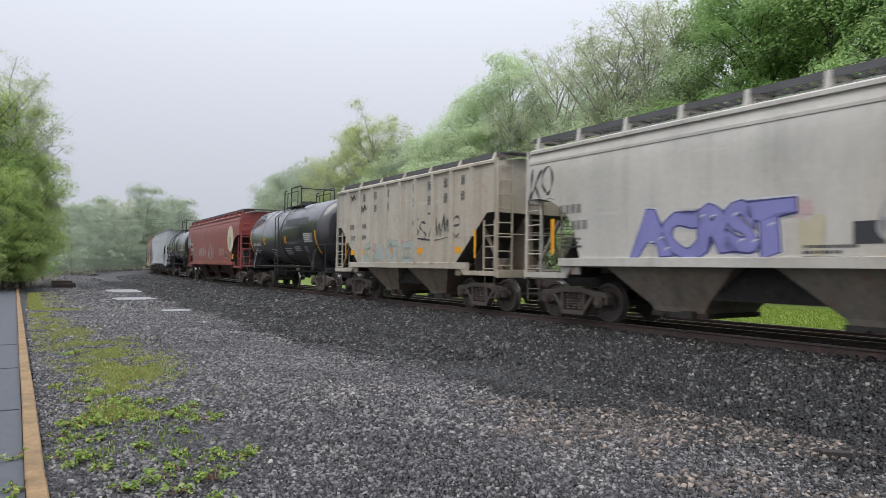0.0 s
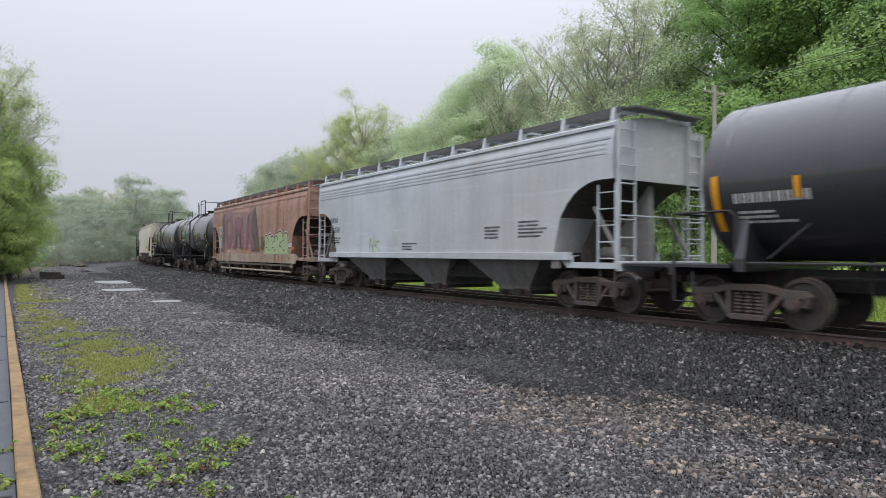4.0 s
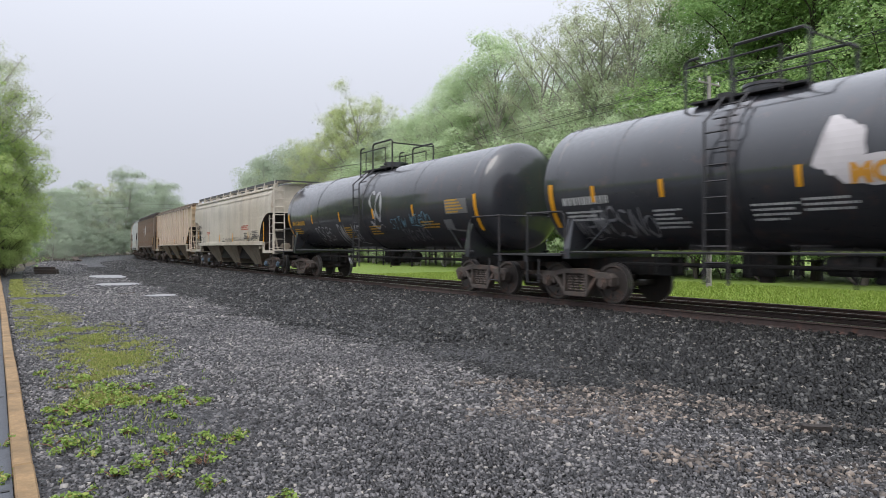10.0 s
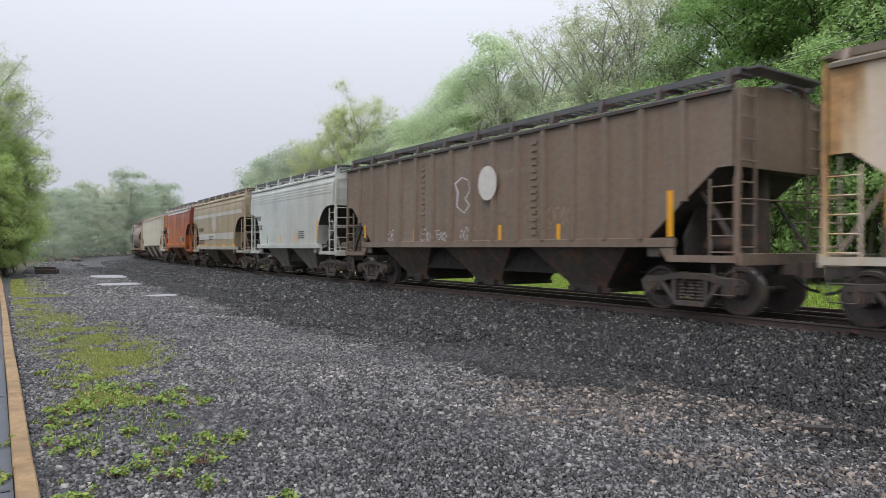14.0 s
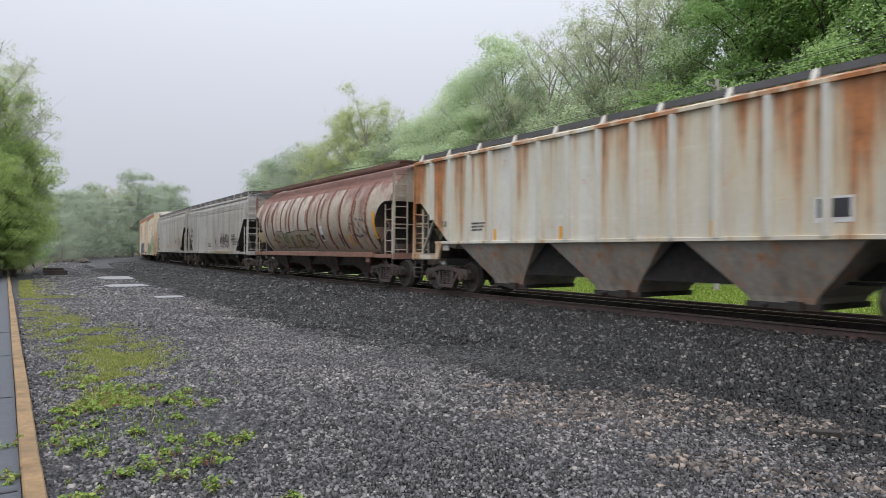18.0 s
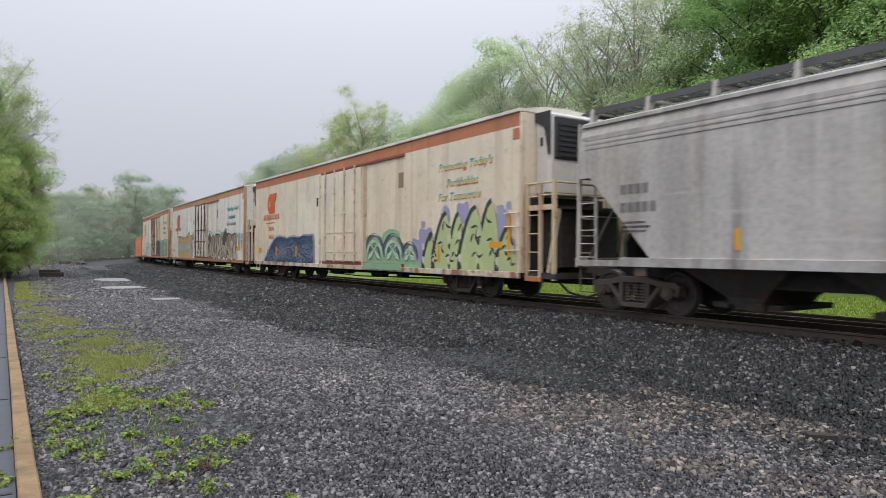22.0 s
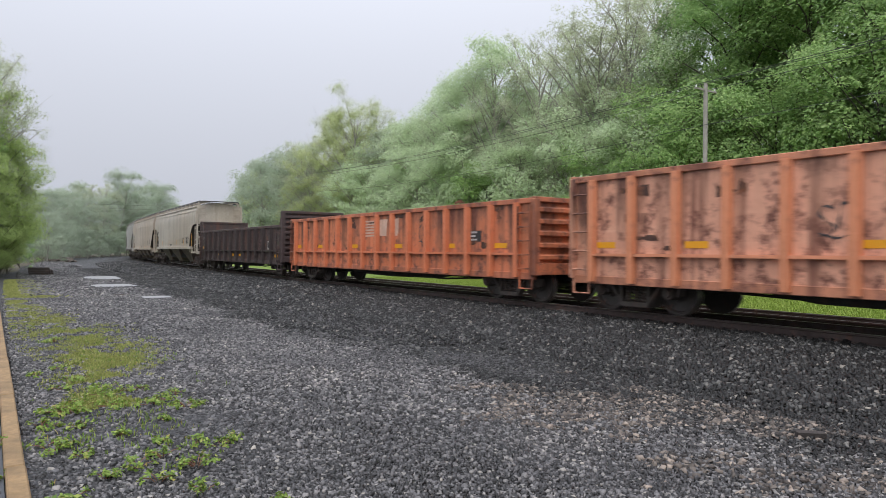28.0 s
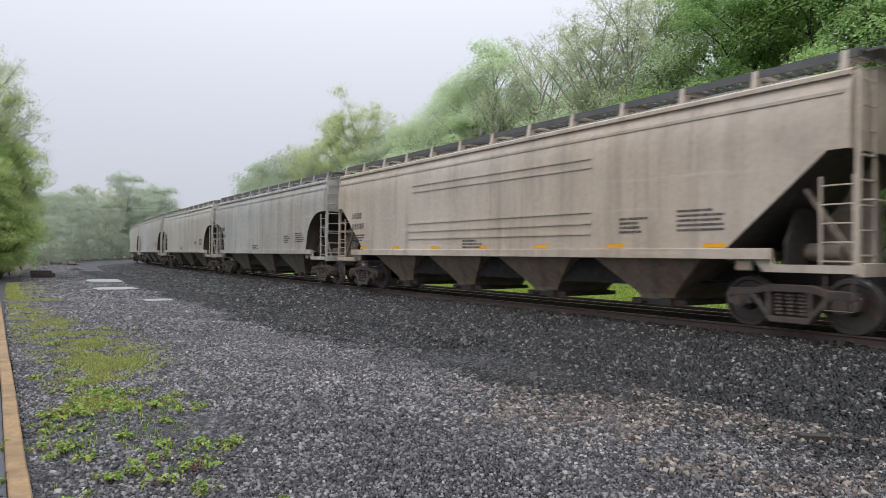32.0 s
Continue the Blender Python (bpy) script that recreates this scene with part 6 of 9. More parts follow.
for z in (1.95, 1.78):
    part("car_marking", lay(glyphs(rng, -0.26, -0.05, 0.1, 7), 2.05, z, side, 0.012), BLACK_MARK, car)
panel(car, side, 2.78, 1.88, 0.68, 0.42, plain("cream_number_panel", (0.5, 0.4, 0.25), 0.6))
for x in (2.62, 2.94):
    panel(car, side, x, 1.88, 0.28, 0.32, BLACK_MARK, "panel_dark").location.y -= 0.004
for x in (-3.9, -1.7, 0.5, 2.7):
    panel(car, side, x, 1.55, 0.5, 0.1, YELLOW, "reflector")

car, side, L = run(hopper_car("rust_streaked_hopper", 35.5, 51.4, (0.56, 0.555, 0.5), "white ribbed covered hopper car streaked with orange rust", "ribbed", 3, 15, 0.2, 0.13, belt=False, streak=(0.34, 0.12, 0.03), bay_colour=(0.40, 0.37, 0.33), rib_rust=-0.08, runs=(4.0, 6.0, 0.15, (0.40, 0.13, 0.025)), eave=3.98), 35.5, 51.4)
marks(car, side, rng, -6.3, 1.95, 0.2, 3, BLACK_MARK), fine_print(car, side, rng, -4.8, 2.0, 0.8, 3, BLACK_MARK)
panel(car, side, 4.96, 1.95, 0.6, 0.42, WHITE_MARK)
panel(car, side, 4.96, 1.97, 0.5, 0.3, BLACK_MARK, "panel_dark").location.y -= 0.004
yellow_strips(car, side, [(-3.7, 1.65), (-1.2, 1.65), (2.82, 1.65)], 0.1, 0.4), yellow_strips(car, side, [(6.55, 2.0)], 0.14, 0.9)

# curved-side hopper with rust-red hoops
car, side, L = run(hopper_car("rusty_round_hopper", 52.7, 67.8, (0.40, 0.36, 0.305), "round-sided rusty grey covered hopper car with green graffiti", "bulged", 4, 0, 0.3, 0.24, truss=1.4, runs=(3.9, 2.2, 0.22, (0.22, 0.105, 0.08)), streak=(0.19, 0.075, 0.045), belt=False, edge_rail=False, roof=(0.12, 0.06, 0.045), board="same", bay_colour=(0.06, 0.055, 0.05), sill_colour=(0.22, 0.13, 0.1)), 52.7, 67.8)
HOOP = paint("rust_red_hoop", (0.15, 0.05, 0.04), 0.4, 0.4, 0.7)
for k in range(11):
    x = -L / 2 + 1.9 + (L - 3.8) * k / 10
    pts = [(-0.09, 1.32 + 2.45 * i / 12) for i in range(13)]
    bm = bmesh.new()
    for i in range(12):
        rect(bm, -0.08, 0.08, pts[i][1], pts[i + 1][1])
    part("rusty_hoop", lay(bm, x, 0, side, 0.012), HOOP, car)
FADE = paint("rust_fade_top", (0.2, 0.10, 0.078), 0.4, 0.25, 0.7)
for o in car.children:
    if o.name.startswith("body"):
        o.data.materials.append(FADE)
        for q in o.data.polygons:
            if q.center.z > 3.62:
                q.material_index = 2
for k in range(14):
    w, h = rng.uniform(0.05, 0.22), rng.uniform(0.25, 1.1)
    z = min(3.5 - h / 2 + 0.12, rng.choice((3.3, 3.2, 3.0, 2.8, 2.2, 1.8)) - rng.uniform(0, 0.2))
    part("rust_patch", lay(blob(rng, w, h, 20, 0.2), rng.uniform(-L / 2 + 1.6, L / 2 - 1.6), z, side, 0.008 + 0.0006 * k, 0, 0.1), FADE if k % 3 else paint("orange_rust", (0.34, 0.15, 0.06), 0.25, 0.4, 0.75), car)
graffiti(car, side, rng, -1.9, 1.72, 5.0, 0.75, "SUTTS", (0.28, 0.24, 0.17), (0.06, 0.015, 0.03), (0.17, 0.2, 0.1), ("khaki", "maroon", "olive_green"), 0.08)
yellow_strips(car, side, [(-4.62, 1.65), (-1.56, 1.65), (3.94, 1.68)], 0.14, 0.45, 0.08), yellow_strips(car, side, [(6.28, 2.15)], 0.16, 0.95, 0.08)
panel(car, side, -6.5, 1.9, 0.9, 0.5, plain("cream_number_panel", (0.5, 0.4, 0.25), 0.6), step=0.08), marks(car, side, rng, -6.9, 2.4, 0.24, 3, BLACK_MARK, 1, 0.08)
panel(car, side, 1.44, 1.95, 0.3, 0.62, WHITE_MARK, step=0.08)
panel(car, side, 1.44, 1.8, 0.24, 0.2, BLACK_MARK, "panel_dark", 0.08).location.y -= 0.004
tag_marks(car, side, rng, 5.0, 2.2, 1.6, 0.7, (0.1, 0.08, 0.08), "dark_smoke", 0.08), tag_marks(car, side, rng, 2.1, 1.85, 0.8, 0.7, (0.48, 0.42, 0.36), "pale_tan", 0.08)

for key, f, r, tone, seed, lab in (("grey_hopper", 69.4, 85.4, (0.44, 0.427, 0.408), 1, "grimy grey covered hopper car with a dark purple tag"), ("grey_streaked_hopper", 86.4, 102.4, (0.455, 0.435, 0.41), 2, "grimy grey covered hopper car with yellow reflector strips")):
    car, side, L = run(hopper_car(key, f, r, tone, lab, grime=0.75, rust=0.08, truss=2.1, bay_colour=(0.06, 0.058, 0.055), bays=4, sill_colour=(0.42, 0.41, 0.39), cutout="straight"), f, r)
    hopper_prints(car, side, L, rng, BLACK_MARK)
    if seed == 1:
        part("graffiti_tag", lay(scribble(rng, 2.2, 0.75, 6, 0.14), 3.3, 1.85, side, 0.007), colour_of("black", (0.05, 0.05, 0.05)), car)
        part("graffiti_tag", lay(scribble(rng, 2.1, 0.66, 6, 0.11), 3.35, 1.82, side, 0.012), colour_of("plum", (0.10, 0.03, 0.07)), car)
        tag_marks(car, side, rng, 1.2, 1.75, 0.6, 0.5, (0.05, 0.05, 0.05), "black")
        part("graffiti_smear", lay(blob(rng, 4.5, 0.16, 26, 0.1), 2.6, 1.1, lambda z: 1.62, 0.0), colour_of("dull_ochre", (0.3, 0.24, 0.12)), car)
        fine_print(car, side, rng, 5.2, 1.9, 1.2, 5, BLACK_MARK)
        panel(car, side, 6.43, 1.6, 0.3, 0.28, BLACK_MARK)
    else:
        yellow_strips(car, side, [(4.08, 1.55), (1.48, 1.55), (-1.4, 1.55), (-4.0, 1.55)], 0.1, 0.4), yellow_strips(car, side, [(6.62, 1.9)], 0.12, 0.85)
        panel(car, side, 5.9, 1.7, 0.35, 0.5, plain("dark_data_panel", (0.08, 0.08, 0.08), 0.5))
    for z in (3.80, 3.70, 3.60):
        part("rolled_groove", one_box((-L / 2 + 0.3, -round_side(z) - 0.012, z - 0.02), (L / 2 - 0.3, -round_side(z) + 0.02, z + 0.02)), MATS[key + "_paint"], car)
# refrigerator cars
def snow_logo(car, side, x, z):
    """A round emblem with a square flag, in orange."""
    part("emblem", lay(disc(0.95, 1.0), x - 0.12, z, side, 0.007), ORANGE_MARK, car)
    part("emblem", lay(prism_face([(0.1, 0.48), (0.72, 0.5), (0.62, 0.1), (0.5, 0.1), (0.46, -0.48), (0.1, -0.48)]), x, z, side, 0.011), ORANGE_MARK, car)
    bm = bmesh.new()
    for k in range(3):
        a = math.pi * k / 3
        stroke_path(bm, [(-0.22 * math.cos(a), -0.22 * math.sin(a)), (0, 0), (0.22 * math.cos(a), 0.22 * math.sin(a))], 0.06)
    part("emblem_star", lay(bm, x - 0.2, z - 0.05, side, 0.015), CREAM_DISC, car)


YELLOW_GREEN = plain("yellow_green_lettering", (0.5, 0.48, 0.14), 0.5, 0, 0.15, 9)
TEAL_MARK = plain("teal_lettering", (0.06, 0.33, 0.38), 0.5, 0, 0.15, 9)


def apart(bm):
    """The separate pieces of a mesh, each as a mesh of its own."""
    left, out = set(bm.faces), []
    while left:
        first = left.pop()
        todo, got = [first], [first]
        while todo:
            for v in todo.pop().verts:
                for f in v.link_faces:
                    if f in left:
                        left.discard(f)
                        todo.append(f), got.append(f)
        one, at = bmesh.new(), {}
        for f in got:
            one.faces.new([at.get(v) or at.setdefault(v, one.verts.new(v.co)) for v in f.verts])
        out.append((min(v.co.x for v in one.verts), len(out), one))
    bm.free()
    return [one for _, _, one in sorted(out, key=lambda o: o[:2])]


def slogan(car, side, x, bands):
    """Three slanted lines of script; bands of colour run through them from top to foot."""
    for words, dx, z in (("Protecting Today's", 0.0, 3.78), ("Perishables", -0.1, 3.3), ("For Tomorrow", -0.25, 2.9)):
        for k, material in enumerate(bands):
            bm = letters(words, 0.33, 0.008, 1.05)
            for v in bm.verts:
                v.co.x += v.co.z * 0.25
            lo, hi = -0.17 + 0.3 * k / len(bands), -0.17 + 0.3 * (k + 1) / len(bands)
            for cut, way in ((lo, -1), (hi, 1)):
                if (cut == lo and k) or (cut == hi and k < len(bands) - 1):
                    bmesh.ops.bisect_plane(bm, geom=bm.verts[:] + bm.edges[:] + bm.faces[:], plane_co=(0, 0, cut), plane_no=(0, 0, way), clear_outer=True)
            for piece in apart(lay(bm, x + dx, z, side, 0.007)):
                part("slogan_letter", piece, material, car)


REEFERS = (("reefer_cream", 104.3, 125.6, (0.72, 0.635, 0.505), 0.18, 0.12, "cream refrigerator car with orange stripe and green graffiti"),
           ("reefer_white", 127.65, 148.9, (0.73, 0.71, 0.675), 0.12, 0.15, "stained white refrigerator car with orange stripe and sketchy graffiti"),
           ("reefer_stained", 151.0, 172.2, (0.72, 0.65, 0.54), 0.22, 0.3, "rust-stained cream refrigerator car with black and pastel graffiti"))
for key, f, r, tone, grime, rust, lab in REEFERS:
    car, side, L = run(reefer_car(key, f, r, tone, lab, grime, rust, {"reefer_cream": (0.46, 0.17, 0.08), "reefer_white": (0.47, 0.23, 0.10), "reefer_stained": (0.46, 0.16, 0.07)}[key]), f, r)
    snow_logo(car, side, -8.15, 3.62)
    part("emblem_name", lay(glyphs(rng, 0, 0, 0.3, 10), -9.3, 2.82, side, 0.007), ORANGE_MARK, car)
    fine_print(car, side, rng, -9.0, 2.66, 1.6, 1, ORANGE_MARK)
    marks(car, side, rng, -8.5, 2.28, 0.24, 4, ORANGE_MARK), marks(car, side, rng, -8.5, 1.88, 0.24, 4, ORANGE_MARK)
    slogan(car, side, 8.2, (RED_MARK, YELLOW_GREEN, TEAL_MARK) if key == "reefer_cream" else (BLUE_MARK, TEAL_MARK))
    yellow_strips(car, side, [(-9.9, 1.35)], 0.5, 0.25), panel(car, side, 9.6, 1.45, 0.75, 0.24, YELLOW, "reflector")
    panel(car, side, 4.6, 3.65, 0.35, 0.5, plain("rusty_plate", (0.3, 0.2, 0.13), 0.6)), panel(car, side, -2.4, 3.35, 0.18, 0.35, STEEL_DARK, "vent_plate")
    fine_print(car, side, rng, -0.9, 3.9, 1.2, 2, ORANGE_MARK, 0.1, 0.18), fine_print(car, side, rng, 0.5, 3.2, 0.8, 3, ORANGE_MARK)
    if key == "reefer_cream":
        for nm, c, k, lift in (("pale_violet", (0.33, 0.31, 0.45), 1.06, 0.024), ("navy", (0.02, 0.04, 0.10), 1.0, 0.027)):
            part("graffiti_block", lay(mass(random.Random(3), 6.4 * k, 1.42 * k, 4, 0.26, 0.01, 0.06), -5.95, 0.64 + 0.71 * k, side, lift), colour_of(nm, c), car)
        for k, (nm, c, n, w) in enumerate((("mid_blue", (0.06, 0.12, 0.26), 52, 0.1), ("deep_teal", (0.03, 0.13, 0.19), 34, 0.09), ("ink_navy", (0.01, 0.015, 0.04), 40, 0.08), ("pale_lilac", (0.30, 0.33, 0.46), 52, 0.04))):
            tagged(part("graffiti_brushwork", lay(stroke_field(rng, 4.5, 1.3, n, w, 0.3, 0.5), -5.05, 1.34, side, 0.031 + 0.004 * k), colour_of(nm, c), car), kind="stuff")
            tagged(part("graffiti_brushwork", lay(stroke_field(rng, 1.5, 0.7, n // 4, w, 0.25, 0.6), -7.9, 1.02, side, 0.031 + 0.004 * k), colour_of(nm, c), car), kind="stuff")
        for x in (-7.3, -4.7):
            part("reflector", lay(rect(bmesh.new(), -0.08, 0.08, -0.24, 0.24), x, 1.3, side, 0.05), YELLOW, car)
        # green ribbons, painted over the door's track as well
        part("graffiti_block", lay(mass(random.Random(8), 4.1, 1.42, 3, 0.06, 0.42, 0.16), 3.95, 1.35, side, 0.006), colour_of("leaf_green", (0.27, 0.43, 0.26)), car)
        part("graffiti_block", lay(rect(bmesh.new(), 2.1, 4.85, 0.69, 0.9), 0, 0, side, 0.124), colour_of("leaf_green", (0.27, 0.43, 0.26)), car)
        for i, (x, r) in enumerate(((2.75, 0.88), (4.1, 0.86), (5.2, 0.6))):
            for q, (nm, c, w, grow) in enumerate((("slate_violet", (0.14, 0.14, 0.2), 0.2, -0.1), ("mint", (0.44, 0.58, 0.42), 0.2, -0.26), ("slate_violet", (0.14, 0.14, 0.2), 0.12, -0.42), ("dark_green_line", (0.03, 0.07, 0.04), 0.05, -0.34), ("dark_green_line", (0.03, 0.07, 0.04), 0.05, -0.02))):
                arc = [((r + grow) * 0.95 * math.cos(0.15 + k * 0.235), (r + grow) * 1.12 * math.sin(0.15 + k * 0.235)) for k in range(13)]
                part("graffiti_ribbon", lay(stroke_path(bmesh.new(), arc, w), x, 0.98, side, 0.010 + 0.0025 * q + 0.0005 * i), colour_of(nm, c), car)
            for way in (-1, 1):
                for nm, c, w, lift in (("dark_green_line", (0.03, 0.07, 0.04), 0.26, 0.0235), ("mint", (0.44, 0.58, 0.42), 0.2, 0.0255)):
                    pts = smooth_line([(-way * 0.5 * r, 0.1), (-way * 0.1 * r, 0.4 * r), (way * 0.35 * r, 0.75 * r)])
                    part("graffiti_ribbon", lay(stroke_path(bmesh.new(), pts, w), x, 0.95, side, lift + 0.001 * way + 0.0005 * i), colour_of(nm, c), car)
        # lime letters before a violet cloud, down to the sill
        for k, (x, z, w, h) in enumerate(((5.75, 1.2, 0.9, 1.05), (6.15, 1.7, 0.8, 0.7), (6.0, 2.15, 0.25, 0.22), (7.25, 2.35, 0.5, 0.6), (8.15, 2.42, 0.6, 0.6), (9.9, 1.95, 0.8, 0.9), (10.3, 1.3, 0.4, 0.8), (10.2, 2.5, 0.22, 0.22), (9.85, 2.42, 0.3, 0.25))):
            part("graffiti_cloud", lay(blob(rng, w * 1.15, h * 1.15, 24, 0.08), x, z, side, 0.0045 + 0.0004 * k), colour_of("pale_violet", (0.30, 0.28, 0.46)), car)
        LIME, INK = ("pale_lime", (0.46, 0.53, 0.25)), ("black", (0.05, 0.05, 0.05))
        part("graffiti_block", lay(rect(bmesh.new(), -2.1, 2.25, 0, 0.62), 8.3, 0.64, side, 0.024), colour_of(*LIME), car)
        for i, (x, w, h) in enumerate(((6.45, 0.75, 1.15), (7.15, 1.0, 1.72), (7.85, 0.75, 1.68), (8.6, 1.1, 1.82), (9.35, 0.9, 1.95), (10.1, 0.7, 1.2))):
            lift = 0.026 + 0.004 * (i % 2)
            part("graffiti_outline", lay(flame(w * 1.1, h * 1.03), x - 0.09, 0.72 + h / 2 + 0.05, side, lift), colour_of(*INK), car)
            part("graffiti_letter", lay(flame(w, h), x, 0.68 + h / 2, side, lift + 0.002), colour_of(*LIME), car)
            for q in range(3):
                a, b = x + rng.uniform(-0.3, 0.15) * w, 0.95 + h * (0.12 + 0.22 * q)
                bm = stroke_path(bmesh.new(), smooth_line([(0, 0), (0.16 * w, 0.14 + 0.05 * q), (0.3 * w, 0.02), (0.48 * w, 0.12 - 0.1 * q)]), 0.075)
                part("graffiti_line", lay(bm, a, b, side, 0.036 + 0.001 * q, rng.uniform(-50, 50)), colour_of(*INK), car)
            for q in range(2):
                a, b = x - w * 0.52, 0.95 + h * (0.1 + 0.35 * q)
                part("graffiti_flash", lay(blob(rng, 0.16, 0.26, 14, 0.12), a, b, side, 0.034), colour_of("bone", (0.58, 0.54, 0.46)), car)
                part("graffiti_line", lay(blob(rng, 0.13, 0.2, 12, 0.15), a + 0.04, b - 0.24, side, 0.0345), colour_of(*INK), car)
        for x, z, w, h in ((6.95, 1.25, 0.13, 0.5), (10.25, 1.75, 0.12, 1.15), (9.7, 1.5, 0.55, 0.16)):
            part("reflector", lay(rect(bmesh.new(), -w / 2, w / 2, -h / 2, h / 2), x, z, side, 0.042), YELLOW, car)
    elif key == "reefer_white":
        SLATE, BONE = ("slate_grey", (0.10, 0.09, 0.08)), ("bone", (0.58, 0.54, 0.46))
        for i, (x, w, h) in enumerate(((-6.75, 1.75, 1.66), (-5.15, 1.6, 1.74), (-3.6, 1.65, 1.86))):
            for (nm, c), grow, lift in ((SLATE, 0.07, 0.024), (("ochre", (0.57, 0.375, 0.165)), 0.0, 0.027)):
                part("graffiti_letter", lay(mass(random.Random(20 + i), w + grow * 1.4, h + grow, 2, 0.05, 0.06, 0.12), x, 0.76 + (h + grow) / 2, side, lift + 0.0008 * i), colour_of(nm, c), car)
            band = smooth_line([(-w / 2 + 0.08 + (w - 0.16) * k / 6, 0.05 * math.sin(k * 1.9 + i)) for k in range(7)])
            part("graffiti_band", lay(stroke_path(bmesh.new(), band, 0.62), x, 1.55, side, 0.0305), colour_of("pale_aqua", (0.36, 0.47, 0.45)), car)
        for i, (x, z, w, h) in enumerate(((-7.0, 1.68, 0.34, 0.8), (-6.75, 1.4, 0.3, 0.4), (-5.75, 1.62, 0.42, 0.85), (-4.42, 1.75, 0.4, 1.3), (-4.1, 1.62, 0.6, 0.36), (-3.65, 1.7, 0.42, 0.75), (-7.85, 1.75, 0.3, 0.55), (-7.7, 2.3, 0.34, 0.42), (-7.9, 1.2, 0.34, 0.5), (-2.55, 2.35, 0.55, 0.6), (-2.75, 1.35, 0.35, 0.75), (-7.65, 0.85, 0.35, 0.4))):
            for (nm, c), k, lift in ((SLATE, 1.0, 0.033), (BONE if i < 6 else ("ochre", (0.57, 0.375, 0.165)) if i in (7, 9) else ("pale_aqua", (0.36, 0.47, 0.45)), 0.82, 0.0355)):
                part("graffiti_counter", lay(blob(random.Random(60 + i), w * k, h * k, 22, 0.11), x, z, side, lift + 0.0002 * i, 10 * (-1) ** i), colour_of(nm, c), car)
        for x, z, s in ((-5.95, 1.35, 1), (-4.9, 1.75, -1), (-3.2, 1.55, 1), (-2.95, 1.9, -1), (-6.2, 2.0, 1)):
            bm = stroke_path(bmesh.new(), smooth_line([(0, -0.4), (0.06 * s, -0.1), (-0.04 * s, 0.2), (0.1 * s, 0.42)]), 0.055)
            part("graffiti_line", lay(bm, x, z, side, 0.039), colour_of(*SLATE), car)
        for k in range(22):
            part("rust_run", lay(blob(rng, rng.uniform(0.04, 0.11), rng.uniform(0.5, 1.5), 14, 0.2), rng.choice((-1.78, -1.4, -0.95, -0.5, 0.4, 1.3, 1.7)) + rng.uniform(-0.08, 0.08), rng.uniform(1.3, 3.9), side, 0.074 + 0.0002 * k), paint("black_rust", (0.06, 0.04, 0.032), 0.3, 0.4, 0.8), car)
        bubble_piece(car, side, rng, 5.5, 1.64, 7.0, 1.86, 7, ("umber", (0.035, 0.03, 0.028)), (("maroon_brown", (0.09, 0.055, 0.05)), ("brown_sand", (0.31, 0.24, 0.18)), ("brown_sand", (0.31, 0.24, 0.18)), ("warm_sand", (0.46, 0.38, 0.28))), ("pale_sand", (0.48, 0.40, 0.30)), ("cream_drip", (0.50, 0.43, 0.33)))
        for k in range(15):
            x = 3.0 + 0.44 * k + rng.uniform(-0.15, 0.15)
            part("graffiti_patch", lay(blob(rng, rng.uniform(0.3, 0.7), rng.uniform(0.3, 0.75), 20, 0.16), x, rng.uniform(0.95, 1.5) + 0.35 * (k % 3 == 0), side, 0.030 + 0.0006 * k, rng.uniform(-30, 30)), colour_of("cream_drip", (0.50, 0.43, 0.33)), car)
        tagged(part("graffiti_brushwork", lay(stroke_field(rng, 6.0, 1.5, 13, 0.055), 5.2, 1.5, side, 0.041), colour_of("umber_line", (0.10, 0.07, 0.06)), car), kind="stuff")
        for k, (x, z, w, h) in enumerate(((8.75, 1.5, 0.5, 1.0), (9.35, 2.2, 0.7, 0.3), (10.25, 1.9, 0.35, 1.2), (9.0, 1.05, 0.9, 0.35))):
            part("graffiti_patch", lay(blob(rng, w, h, 22, 0.2), x, z, side, 0.008 + 0.0006 * k, 10), colour_of("sky_blue" if k in (1, 2) else "cream_drip", (0.25, 0.45, 0.47) if k in (1, 2) else (0.50, 0.43, 0.33)), car)
        for k in range(12):
            part("rust_patch", lay(blob(rng, rng.uniform(0.08, 0.25), rng.uniform(0.3, 0.9), 16, 0.22), rng.choice((-1.4, -0.5, 0.4, 1.3)) + rng.uniform(-0.1, 0.1), rng.uniform(1.1, 4.2), side, 0.078 + 0.001 * k), paint("black_rust", (0.06, 0.04, 0.032), 0.3, 0.4, 0.8), car)
        bm = stroke_path(bmesh.new(), [(-3.4 + i * 0.48, 0.12 * math.sin(i * 1.3)) for i in range(15)], 0.12)
        part("graffiti_trim", lay(bm, 5.2, 2.5, side, 0.02), colour_of("sky_blue", (0.25, 0.45, 0.47)), car)
        part("painted_disc", lay(disc(0.62, 0.8), 9.7, 1.95, side, 0.01), colour_of("sand_disc", (0.4, 0.34, 0.22)), car)
    else:
        graffiti(car, side, rng, -5.6, 1.42, 4.6, 1.15, "ATSA", (0.48, 0.55, 0.58), (0.03, 0.04, 0.05), (0.3, 0.42, 0.5), ("ice_blue", "black", "hazy_blue"))
        graffiti(car, side, rng, 3.2, 1.5, 3.9, 1.4, "ADID", (0.03, 0.035, 0.045), (0.42, 0.46, 0.48), (0.03, 0.03, 0.035), ("black_cloud", "ice_grey", "black_cloud"))
